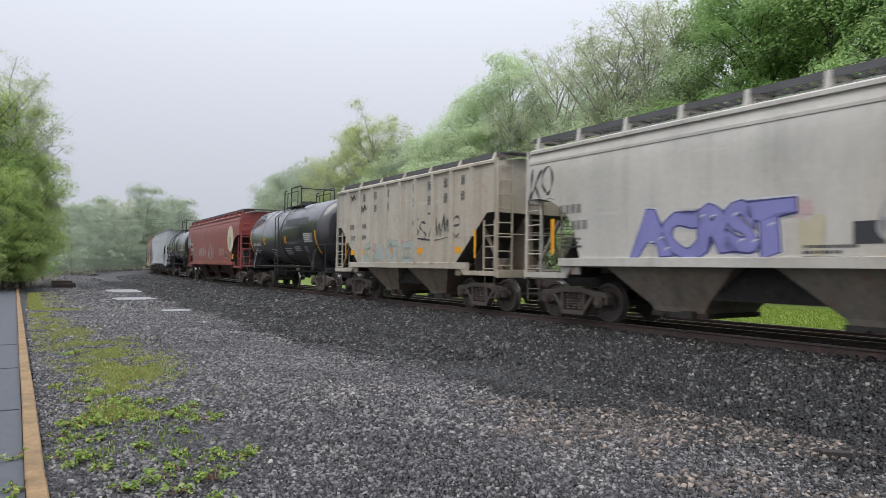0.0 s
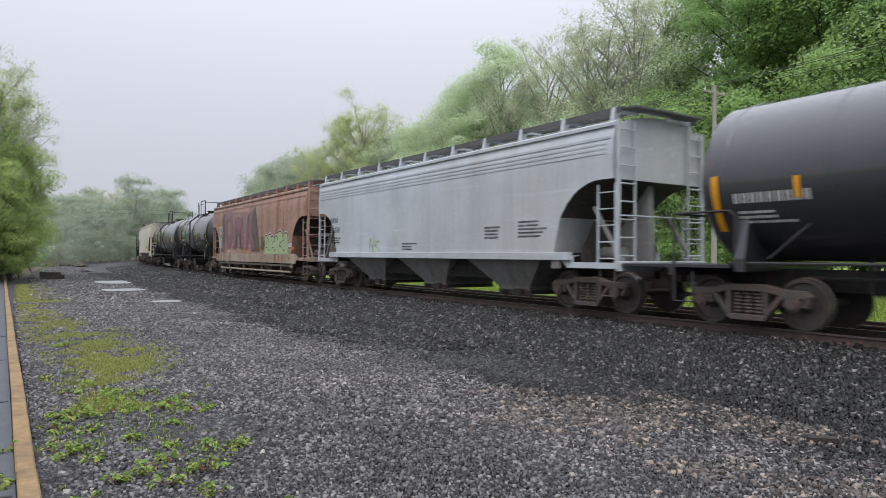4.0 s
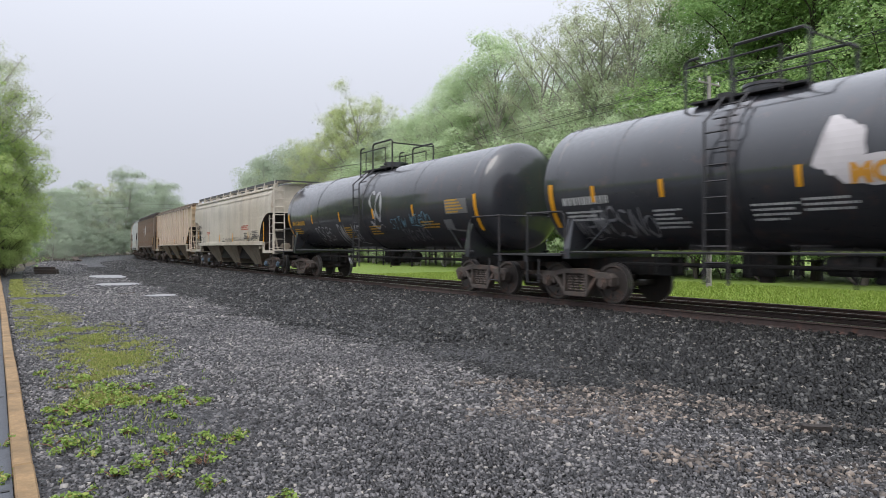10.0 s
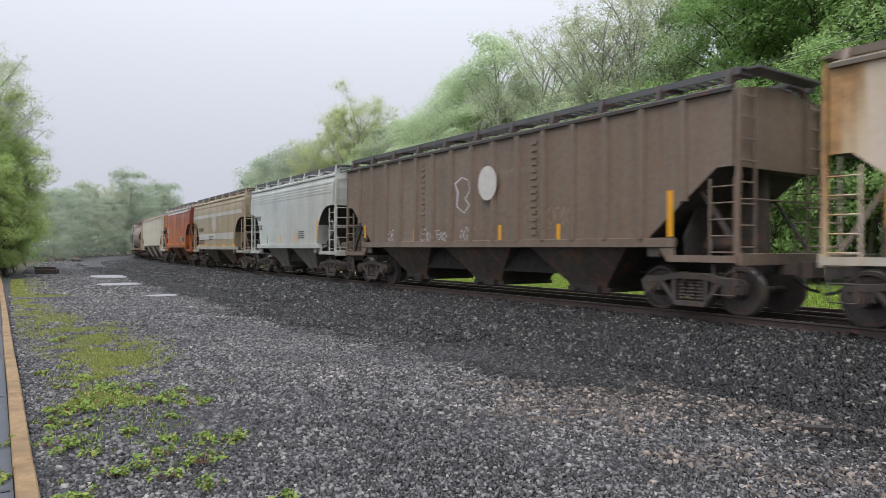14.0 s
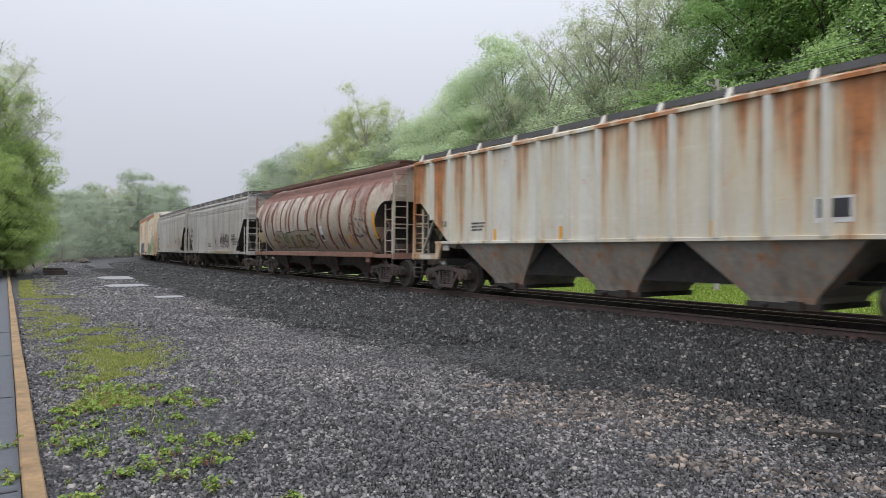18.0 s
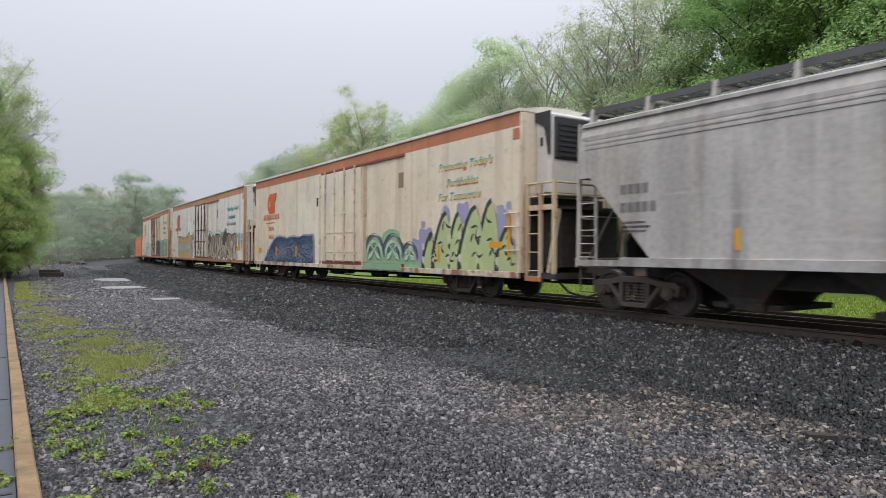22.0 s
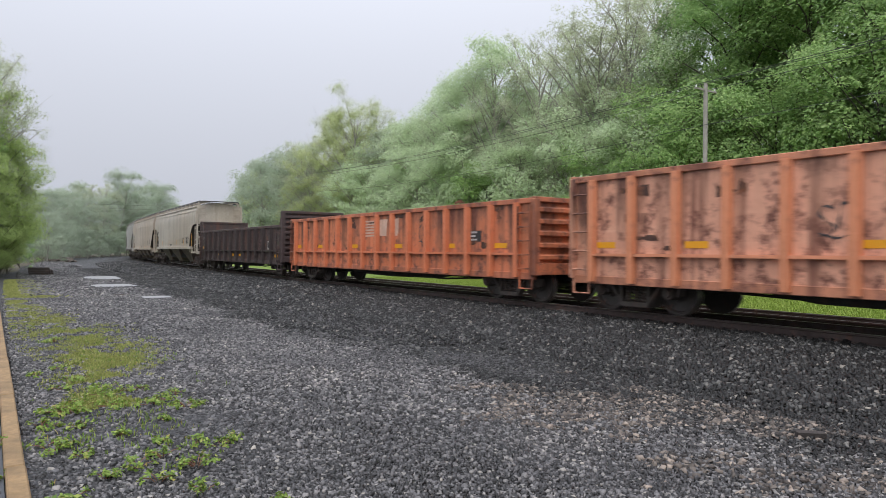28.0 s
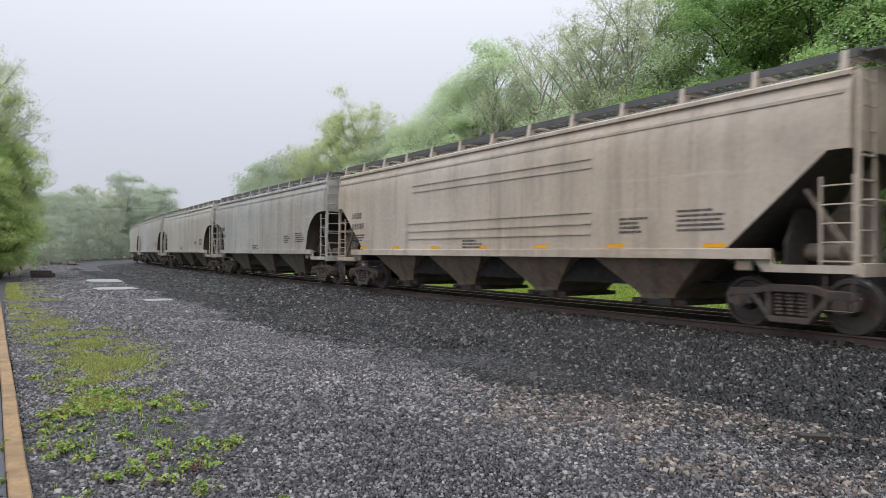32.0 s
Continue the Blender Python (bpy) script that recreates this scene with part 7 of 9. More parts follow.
        part("graffiti_cloud", lay(blob(rng, 5.2, 1.55, 60, 0.06), 7.8, 1.5, side, 0.02), colour_of("dirty_cream", (0.4, 0.34, 0.22)), car)
        for ch, x, nm, c in (("N", 6.0, "aqua", (0.15, 0.42, 0.46)), ("O", 7.2, "rose_grey", (0.36, 0.26, 0.25)), ("R", 8.4, "pale_yellow", (0.55, 0.48, 0.25)), ("E", 9.5, "aqua", (0.15, 0.42, 0.46))):
            for bold, n2, c2, lift in ((0.1, "black", (0.05, 0.05, 0.05), 0.025), (0.045, nm, c, 0.03)):
                bm = letters(ch, 1.85, bold)
                part("graffiti_letter", lay(bm, x, 1.5, side, lift), colour_of(n2, c2), car)
        for k in range(26):
            part("rust_patch", lay(blob(rng, rng.uniform(0.12, 0.4), rng.uniform(0.2, 0.9), 16, 0.22), rng.uniform(-1.75, 1.65), rng.uniform(1.1, 4.2), side, 0.078 + 0.001 * k), paint("flaked_rust", (0.16, 0.075, 0.04), 0.3, 0.4, 0.8), car)
        for k in range(14):
            part("flaked_paint", lay(blob(rng, rng.uniform(0.08, 0.3), rng.uniform(0.3, 1.1), 20, 0.2), rng.uniform(2.2, 5.0), rng.uniform(2.4, 4.0), side, 0.006 + 0.0015 * k), paint("bare_tan", (0.42, 0.32, 0.2), 0.25, 0.2, 0.7), car)

# gondolas
ORANGE = (0.64, 0.255, 0.135)
for key, f, r, top, lab, n in (("orange_gondola", 173.3, 189.6, 2.96, "faded orange gondola car with rust scars", 15), ("orange_gondola_low", 190.7, 206.7, 2.61, "faded orange gondola car, lower, with rust scars", 15)):
    car, side, L = run(gondola_car(key, f, r, ORANGE if key == "orange_gondola" else (0.62, 0.195, 0.092), lab, top, ribs=n, grime=0.22, rust=0.6, streak=(0.13, 0.048, 0.03), runs=(top, 2.4, 0.13 if top > 2.8 else 0.19, (0.13, 0.05, 0.035))), f, r)
    worn, low_z = plain("worn_white_emblem", (0.62, 0.42, 0.32), 0.7, 0, 0.4, 12), 2.0 if top > 2.8 else 1.8
    for k in range(6):
        panel(car, side, -0.75, low_z + k * 0.1, 1.2 - 0.04 * (k % 2), 0.05, worn, "worn_emblem")
    for pts in ([(0.0, 0.0), (0.6, 0.0), (0.68, 0.56), (0.08, 0.56)], [(0.78, 0.0), (1.36, 0.0), (1.44, 0.56), (0.86, 0.56)]):
        bm = prism_face(pts)
        bmesh.ops.triangulate(bm, faces=bm.faces[:])
        part("worn_emblem", lay(bm, -0.05, low_z - 0.02, side, 0.0065), worn, car)
    for x in (-7.1, -4.9, -1.8, 1.35, 4.3, 6.6):
        panel(car, side, x, 1.44, 0.5, 0.13, YELLOW, "reflector")
    panel(car, side, 5.5, 1.7, 0.55, 0.3, plain("black_data_panel", (0.03, 0.03, 0.03), 0.5)), fine_print(car, side, rng, 5.25, 1.78, 0.45, 3, WHITE_MARK, 0.05, 0.1)
    marks(car, side, rng, -6.6, 1.9, 0.2, 4, plain("faded_dark_mark", (0.16, 0.07, 0.05), 0.7))
    scar = paint("burnt_scar", (0.07, 0.035, 0.025), 0.3, 0.4, 0.8)
    for k in range(22):
        x = rng.uniform(-L / 2 + 0.9, L / 2 - 0.9)
        part("rust_scar", lay(blob(rng, rng.uniform(0.15, 0.6), rng.uniform(0.08, 0.3), 16, 0.25), x, rng.choice((1.5, 2.4, 2.55, top - 0.3)) + rng.uniform(-0.15, 0.15), side, 0.004 + 0.0004 * k), scar, car)
    tag_marks(car, side, rng, -2.4 if top > 2.8 else 2.9, 1.85, 0.6, 0.5, (0.06, 0.05, 0.05), "black_worn")
car, side, L = run(gondola_car("dark_gondola", 207.7, 223.0, (0.060, 0.041, 0.040), "low dark brown-black gondola car with raised ends", 2.44, ribs=12, grime=0.4, rust=0.16, bulk=0.62, inset=1.5), 207.7, 223.0)
panel(car, side, 5.72, 1.5, 0.42, 0.4, WHITE_MARK)
panel(car, side, 5.72, 1.5, 0.3, 0.28, BLACK_MARK, "panel_dark").location.y -= 0.004
for x in (6.72, 3.64, 1.0, -0.4, -3.2, -6.8):
    panel(car, side, x, 1.0 if x > -6 else 1.4, 0.45, 0.13, YELLOW, "reflector")
marks(car, side, rng, -6.9, 1.9, 0.16, 5, WHITE_MARK), marks(car, side, rng, -5.2, 1.75, 0.26, 5, plain("faint_red_mark", (0.16, 0.07, 0.06), 0.7))
tag_marks(car, side, rng, 4.3, 1.55, 0.6, 0.4, (0.13, 0.06, 0.055), "dull_red_worn")

# the last hoppers
for key, f, r, tone, bays, grime, lab in (("dusty_hopper", 224.1, 240.7, (0.49, 0.445, 0.385), 3, 0.35, "dusty cream-grey covered hopper car with yellow strips"),
                                         ("long_dusty_hopper", 241.5, 259.9, (0.46, 0.40, 0.335), 4, 0.42, "long dusty beige covered hopper car with ribbed lower panels"),
                                         ("smoky_hopper", 261.0, 277.4, (0.38, 0.375, 0.36), 3, 0.5, "smoky grey covered hopper car"),
                                         ("stone_hopper", 278.5, 295.2, (0.45, 0.44, 0.40), 3, 0.4, "stone-coloured covered hopper car"),
                                         ("ash_hopper", 296.5, 312.5, (0.40, 0.40, 0.385), 3, 0.4, "ash-grey covered hopper car"),
                                         ("ash_hopper_far", 313.6, 329.8, (0.43, 0.42, 0.39), 3, 0.4, "ash-grey covered hopper car")):
    car, side, L = run(hopper_car(key, f, r, tone, lab, grime=grime, rust=0.1, bays=bays, style="round" if key != "smoky_hopper" else "round", truss=2.0 if key != "long_dusty_hopper" else 2.2, cutout="straight" if key == "long_dusty_hopper" else None, streak=(0.2, 0.12, 0.06)), f, r)
    hopper_prints(car, side, L, rng, BLACK_MARK)
    if key == "dusty_hopper":
        yellow_strips(car, side, [(-7.0, 2.1), (-4.4, 1.75), (-1.4, 1.75), (1.6, 1.75), (4.34, 1.8)], 0.1, 0.45), yellow_strips(car, side, [(7.06, 1.95)], 0.12, 0.9)
        panel(car, side, 5.5, 1.8, 0.3, 0.3, BLACK_MARK)
    if key == "long_dusty_hopper":
        for z in (2.23, 1.98, 1.75):
            part("stiffener", one_box((-3.9, -1.575, z - 0.025), (3.8, -1.545, z + 0.025)), MATS[key + "_paint"], car)
        for z in (3.4, 3.2):
            part("stiffener", one_box((-3.7, -1.572, z - 0.02), (3.8, -1.545, z + 0.02)), MATS[key + "_paint"], car)
        for k in range(7):
            panel(car, side, -7.0 + k * 2.3, 1.47, 0.45, 0.08, YELLOW, "reflector")
# ---- ground, gravel yard, ballast, track ----
GROUND = -0.5


def field_mat():
    m, n, l, p = blank("grass_field")
    v = coords(n, l)
    a, b, c = noise_tex(n, l, v, 0.25, 4), noise_tex(n, l, v, 3.0, 6, 0.7), noise_tex(n, l, v, 40, 3)
    r = ramp(n, [(0.3, (0.085, 0.135, 0.018)), (0.55, (0.145, 0.21, 0.028)), (0.8, (0.22, 0.275, 0.048))])
    l.new(b, r.inputs[0])
    r2 = ramp(n, [(0.35, (0, 0, 0)), (0.7, (0.5, 0.5, 0.5))])
    l.new(a, r2.inputs[0])
    l.new(mix(n, l, r2.outputs[0], r.outputs[0], (0.145, 0.225, 0.03)), p.inputs["Base Color"])
    p.inputs["Roughness"].default_value = 0.9
    bump(n, l, c, 0.8, 0.05, p)
    return m


def gravel_mat(name, light, scale, patch, deep=0.35):
    """Crushed stone seen as a bed: one colour a stone, shade painted dark in the gaps, damp and dusty patches."""
    m, n, l, p = blank(name)
    v = coords(n, l)
    vor = node(n, "ShaderNodeTexVoronoi", Scale=scale, Randomness=1.0)
    l.new(v, vor.inputs["Vector"])
    tone = n.new("ShaderNodeSeparateColor")
    l.new(vor.outputs["Color"], tone.inputs[0])
    r = ramp(n, [(0.0, [c * 0.35 for c in light]), (0.5, [c * 0.9 for c in light]), (0.85, [c * 1.35 for c in light]), (1.0, [c * 2.2 for c in light])])
    l.new(tone.outputs[0], r.inputs[0])
    gap = ramp(n, [(deep, (0, 0, 0)), (deep + 0.35, (1, 1, 1))])
    l.new(vor.outputs["Distance"], gap.inputs[0])
    c1 = mix(n, l, gap.outputs[0], r.outputs[0], [c * 0.18 for c in light])
    big = noise_tex(n, l, v, 0.22, 5, 0.6)
    rb = ramp(n, [(0.42, (0, 0, 0)), (0.68, (0.25, 0.25, 0.25))])
    l.new(big, rb.inputs[0])
    c2 = mix(n, l, rb.outputs[0], c1, patch)
    l.new(times(n, l, c2, drifts(n, l)), p.inputs["Base Color"])
    p.inputs["Roughness"].default_value = 0.62
    inv = n.new("ShaderNodeMath")
    inv.operation = "SUBTRACT"
    inv.inputs[0].default_value = 1
    l.new(vor.outputs["Distance"], inv.inputs[1])
    bump(n, l, inv.outputs[0], 0.9, 0.03, p)
    return m


FIELD = field_mat()
YARD = gravel_mat("dark_wet_gravel", (0.05, 0.05, 0.054), 26, (0.045, 0.045, 0.05))
# bed colour near black: stands in for shade between the loose stones
BED = gravel_mat("crushed_ballast", (0.012, 0.012, 0.012), 18, (0.015, 0.0145, 0.014))
STONE = islands("grey_stone_pieces", [(0.0, (0.0085, 0.0082, 0.0083)), (0.38, (0.0301, 0.0288, 0.0293)), (0.62, (0.0921, 0.0888, 0.0907)), (0.9, (0.1880, 0.1795, 0.1786)), (0.98, (0.2726, 0.2580, 0.2400)), (1.0, (0.4042, 0.3733, 0.3264))], 0.5, None, 0.5, drift=True)
# the near-black share of these stones imitates shaded gaps on the bank
STONE_B = islands("ballast_stone_pieces", [(0.0, (0.003, 0.003, 0.0029)), (0.45, (0.0045, 0.0045, 0.0043)), (0.7, (0.016, 0.016, 0.0155)), (0.9, (0.066, 0.066, 0.063)), (0.985, (0.13, 0.126, 0.117)), (1.0, (0.25, 0.225, 0.19))], 0.55, None, 0.4)
STONE_T = islands("tan_stone_pieces", [(0.0, (0.022, 0.019, 0.017)), (0.4, (0.075, 0.063, 0.055)), (0.8, (0.155, 0.13, 0.11)), (1.0, (0.33, 0.27, 0.22))], 0.65, None, 0.35)

g = new("ground", simple_mesh("ground", box(bmesh.new(), (-2500, -2500, -1.4), (2500, 2500, GROUND - 0.16)), FIELD))
tagged(g, "bright green mown grass field beyond the track", "ground", kind="structure")


def sheet(name, s0, s1, ds, profile, material, wobble=0.0, label="", category="", seed=0):
    """A sheet along the track: profile is rows of (side, z); wobble lifts its points unevenly."""
    bm = bmesh.new()
    last = None
    s = s0
    while s <= s1:
        row = []
        for side, z in profile:
            p = track(s, side, z)
            if wobble:
                p.z += wobble * noise.noise((p.x * 0.5, p.y * 0.5, seed)) + wobble * 0.4 * noise.noise((p.x * 2.1, p.y * 2.1, seed + 5))
            row.append(bm.verts.new(p))
        if last:
            for i in range(len(row) - 1):
                bm.faces.new((last[i], last[i + 1], row[i + 1], row[i]))
        last = row
        s += ds
    bmesh.ops.recalc_face_normals(bm, faces=bm.faces[:])
    if sum(f.normal.z for f in bm.faces) < 0:
        bmesh.ops.reverse_faces(bm, faces=bm.faces[:])
    ob = new(name, simple_mesh(name, bm, material))
    for q in ob.data.polygons:
        q.use_smooth = True
    return tagged(ob, label, category, kind="structure")


sides = [3.6 + 0.5 * k for k in range(20)]
sheet("gravel_yard", -70, 250, 1.0, [(a, GROUND + 0.0 - 0.05 * math.exp(-((a - 7.3) / 0.5) ** 2) - 0.04 * math.exp(-((a - 9.2) / 0.4) ** 2)) for a in sides], YARD, 0.02, "dark wet gravel yard with wheel ruts", "gravel yard")
SLOPE = [(5.2, GROUND - 0.05), (4.6, -0.49), (3.8, -0.40), (3.0, -0.31), (2.2, -0.23), (1.7, -0.19), (1.3, -0.18), (0, -0.195), (-0.92, -0.21), (-1.5, -0.24), (-2.2, -0.33), (-2.6, -0.36), (-4.0, -0.385), (-5.4, -0.42), (-6.0, -0.52), (-7.3, -0.80)]
sheet("ballast_bed", -90, 330, 0.8, SLOPE, BED, 0.03, "dark crushed-stone ballast bed sloping to the yard", "ballast")

# rails, fastenings and ties
RAIL_WEB = paint("rusty_rail_web", (0.062, 0.043, 0.038), 0.3, 0.08, 0.75)
RAIL_HEAD = plain("worn_rail_head", (0.42, 0.39, 0.38), 0.28, 0.9, 0.2)
TIE = paint("creosoted_tie", (0.05, 0.04, 0.034), 0.4, 0.1, 0.85)
RAILSHAPE = [(-0.035, 0.0), (0.035, 0.0), (0.037, -0.03), (0.012, -0.045), (0.01, -0.13), (0.07, -0.155), (0.07, -0.172), (-0.07, -0.172), (-0.07, -0.155), (-0.01, -0.13), (-0.012, -0.045), (-0.037, -0.03)]
CANT = 0.022  # the rail away from the yard lies a little lower
tie_mesh = simple_mesh("tie", one_box((-0.115, -1.3, -0.36), (0.115, 1.3, -0.185), 0.01), TIE)
plate_bm = bmesh.new()
for sy in (-1, 1):
    box(plate_bm, (-0.1, sy * 0.752 - 0.19, -0.186), (0.1, sy * 0.752 + 0.19, -0.168))
    for dx, dy in ((0.055, 0.1), (-0.055, 0.1), (0.055, -0.1), (-0.055, -0.1)):
        box(plate_bm, (dx - 0.018, sy * 0.752 + dy - 0.02, -0.17), (dx + 0.018, sy * 0.752 + dy + 0.02, -0.13), 0.006)
    for dx in (-0.16, 0.16):  # anchors clipped under the rail's foot beside the tie
        box(plate_bm, (dx - 0.02, sy * 0.752 - 0.1, -0.2), (dx + 0.02, sy * 0.752 + 0.1, -0.145), 0.008)
plate_mesh = simple_mesh("tie_plate", plate_bm, RAIL_WEB)


def lay_track(label, mid, z, s0, ties):
    """Two rails on ties, mid metres towards the yard from the train's line, z the height of the near rail's head."""
    line = thing("railway_track", label, "railway track", kind="structure")
    for side in (0.752, -0.752):
        rows = []
        s = -120.0
        while s < 380:
            rows.append([track(s, mid + side + u, z + v - (CANT * 1.5 if side < 0 else 0)) for u, v in RAILSHAPE])
            s += 1.5 if s < 120 else 3
        ob = part("rail", loft(bmesh.new(), rows), RAIL_WEB, line)
        ob.data.materials.append(RAIL_HEAD)
        for q in ob.data.polygons:
            if q.normal.z > 0.9 and q.center.z > z - 0.02 - CANT * 1.5:
                q.material_index = 1
    for k in range(ties):
        s = s0 + k * 0.54
        m = Matrix.Translation(track(s, mid, z - CANT * 0.75)) @ Matrix.Rotation(heading(s) + random.uniform(-0.01, 0.01), 4, "Z") @ Matrix.Rotation(CANT, 4, "X")
        share("tie_plate", plate_mesh, share("tie", tie_mesh, line, m))


lay_track("railway track with rusty brown rails on dark ties", 0.0, 0.0, -30, 210)
lay_track("second railway track, set lower, with dark rusty rails", -4.0, -0.18, -12, 120)


# ---- loose stones: real pieces on the nearest stretches ----
def stones(name, spots, sizes, material, label, seed, flat=0.65, sink=0.25):
    """Angular pieces: each a cube with its corners pushed about."""
    gen = np.random.default_rng(seed)
    n = len(spots)
    cube = np.array([(x, y, z) for x in (-1, 1) for y in (-1, 1) for z in (-1, 1)], float) * 0.5
    quad = np.array([(0, 1, 3, 2), (4, 6, 7, 5), (0, 4, 5, 1), (2, 3, 7, 6), (1, 5, 7, 3)])  # no face below
    v = cube[None] * (1 + gen.uniform(-0.75, 0.45, (n, 8, 3)))
    v[:, :, 2] *= flat
    v *= sizes[:, None, None] * gen.uniform(0.7, 1.3, (n, 1, 3))
    a = gen.uniform(0, 6.283, n)
    tilt = gen.uniform(-0.9, 0.9, n)
    ct, st = np.cos(tilt)[:, None], np.sin(tilt)[:, None]
    y, z = v[:, :, 1] * ct - v[:, :, 2] * st, v[:, :, 1] * st + v[:, :, 2] * ct
    ca, sa = np.cos(a)[:, None], np.sin(a)[:, None]
    x2, y2 = v[:, :, 0] * ca - y * sa, v[:, :, 0] * sa + y * ca
    out = np.stack([x2, y2, z], -1) + spots[:, None]
    out[:, :, 2] += (sizes * (0.5 - sink) * flat)[:, None]
    faces = (quad[None] + 8 * np.arange(n)[:, None, None]).reshape(-1, 4)
    me = bpy.data.meshes.new(name)
    me.vertices.add(n * 8)
    me.vertices.foreach_set("co", out.ravel())
    me.loops.add(len(faces) * 4)
    me.loops.foreach_set("vertex_index", faces.ravel())
    me.polygons.add(len(faces))
    me.polygons.foreach_set("loop_start", np.arange(0, len(faces) * 4, 4))
    me.update(calc_edges=True)
    me.materials.append(material)
    return tagged(new(name, me), label, "gravel", kind="stuff")


def slope_z(side):
    for (a, za), (b, zb) in zip(SLOPE, SLOPE[1:]):
        if b <= side <= a:
            return za + (zb - za) * (a - side) / (a - b)
    return GROUND


def strew(seed, s0, s1, d0, d1, per_m2, lift):
    """Spots spread evenly but unevenly set, one to a cell, so that each stone lies by itself with a gap round it."""
    gen = np.random.default_rng(seed)
    cell = per_m2 ** -0.5
    reach = math.hypot(s1 - s0, d1 - d0) / 2 + cell
    k = np.arange(-reach, reach, cell)
    u, v = np.meshgrid(k, k * 1.0)
    u = u.ravel() + cell * (gen.uniform(-0.42, 0.42, u.size) + 0.5 * (np.arange(u.size) // len(k) % 2))
    v = v.ravel() + cell * gen.uniform(-0.42, 0.42, v.size)
    turn = 0.6 + 0.37 * seed
    s = (s0 + s1) / 2 + u * math.cos(turn) - v * math.sin(turn)
    d = (d0 + d1) / 2 + u * math.sin(turn) + v * math.cos(turn)
    keep = (s > s0) & (s < s1) & (d > d0) & (d < d1)
    return np.array([tuple(track(a, b, lift(b))) for a, b in zip(s[keep], d[keep])]), gen


def yard_z(side):
    return GROUND - 0.005 if side > 4.95 else max(GROUND, slope_z(side))


PUDDLES = ((48.2, 7.15, 2.5, 1.0), (38.6, 7.7, 1.35, 1.05), (29.7, 7.4, 0.55, 0.55))


def ragged(points, toe, wide, seed, inside=True):
    """Which points lie on one side of an uneven line along the bank's foot."""
    out = []
    for q in points:
        d = (q[0] - 12.482) * -math.sin(2.16243) + (q[1] - 3.613) * math.cos(2.16243)
        line_at = toe + wide * (noise.noise((q[0] * 0.45, q[1] * 0.45, seed)) + 0.8 * noise.noise((q[0] * 1.9, q[1] * 1.9, seed)) + 0.7 * noise.noise((q[0] * 9, q[1] * 9, seed)))
        out.append((d < line_at) == inside)
    return np.array(out)


def gravel(seed, s0, s1, d0, d1, per_m2, small, large, material, toe, inside, label, lift, flat=0.75, sink=0.2, name="gravel"):
    spots, gen = strew(seed, s0, s1, d0, d1, per_m2, lift)
    if toe:
        spots = spots[ragged(spots, toe, 0.55, 4.0, inside)]
    dry = np.ones(len(spots), bool)
    for s, d, a, b in PUDDLES:
        c, h = track(s, d), heading(s)
        x, y = spots[:, 0] - c.x, spots[:, 1] - c.y
        dry &= ((x * math.cos(h) + y * math.sin(h)) / a) ** 2 + ((y * math.cos(h) - x * math.sin(h)) / b) ** 2 > 1
    spots = spots[dry]
    sizes = small + (large - small) * gen.uniform(0, 1, len(spots)) ** 1.6
    return stones(name, spots, sizes, material, label, seed + 10, flat, sink)


YG, BS = "dark grey crushed gravel of the yard", "dark crushed ballast stones on the bank"
gravel(1, 2.0, 9.5, 4.2, 12.1, 1300, 0.0185, 0.036, STONE, 6.2, False, YG, yard_z)
gravel(2, 9.5, 19.0, 4.2, 12.1, 760, 0.023, 0.042, STONE, 6.5, False, YG, yard_z)
gravel(3, 19.0, 32.0, 4.4, 12.1, 260, 0.034, 0.058, STONE, 6.7, False, YG, yard_z)
gravel(8, 32.0, 75.0, 4.6, 11.5, 75, 0.055, 0.095, STONE, 6.6, False, YG, yard_z)
gravel(10, 75.0, 130.0, 4.4, 11.0, 22, 0.12, 0.2, STONE, 5.0, False, YG, yard_z)
gravel(21, 1.5, 14.0, 4.2, 7.9, 560, 0.024, 0.046, STONE_B, 6.6, True, "dark fine gravel at the bank's foot", yard_z)
gravel(22, 14.0, 70.0, 4.2, 8.6, 140, 0.035, 0.065, STONE_B, 7.0, True, "dark fine gravel at the bank's foot", yard_z)
gravel(4, 1.0, 14.0, 0.95, 5.3, 470, 0.036, 0.06, STONE_B, 4.75, True, BS, slope_z, 0.9, 0.0, "ballast_stones")
gravel(9, 14.0, 24.0, 0.95, 5.3, 330, 0.042, 0.07, STONE_B, 4.75, True, BS, slope_z, 0.9, 0.0, "ballast_stones")
gravel(5, 24.0, 45.0, 1.0, 5.2, 130, 0.065, 0.11, STONE_B, 4.75, True, BS, slope_z, 0.9, 0.0, "ballast_stones")
gravel(6, 45.0, 90.0, 1.0, 5.2, 50, 0.1, 0.17, STONE_B, 4.75, True, BS, slope_z, 0.8, 0.1, "ballast_stones")
gravel(23, 0.0, 30.0, -2.6, 0.9, 70, 0.05, 0.09, STONE_B, None, True, "dark ballast stones between the ties", slope_z, 0.8, 0.2, "ballast_stones")
near, gen = strew(7, 2.0, 11.0, 5.3, 8.8, 330, yard_z)
keep = np.array([noise.noise((q[0] * 0.6, q[1] * 0.6, 3.0)) + 0.5 * noise.noise((q[0] * 2.4, q[1] * 2.4, 3.0)) > -0.12 for q in near]) & ragged(near, 7.1, 1.6, 9.0)
stones("tan_gravel", near[keep] + (0, 0, 0.008), gen.uniform(0.026, 0.05, keep.sum()), STONE_T, "tan and brown gravel washed over the yard", 17)

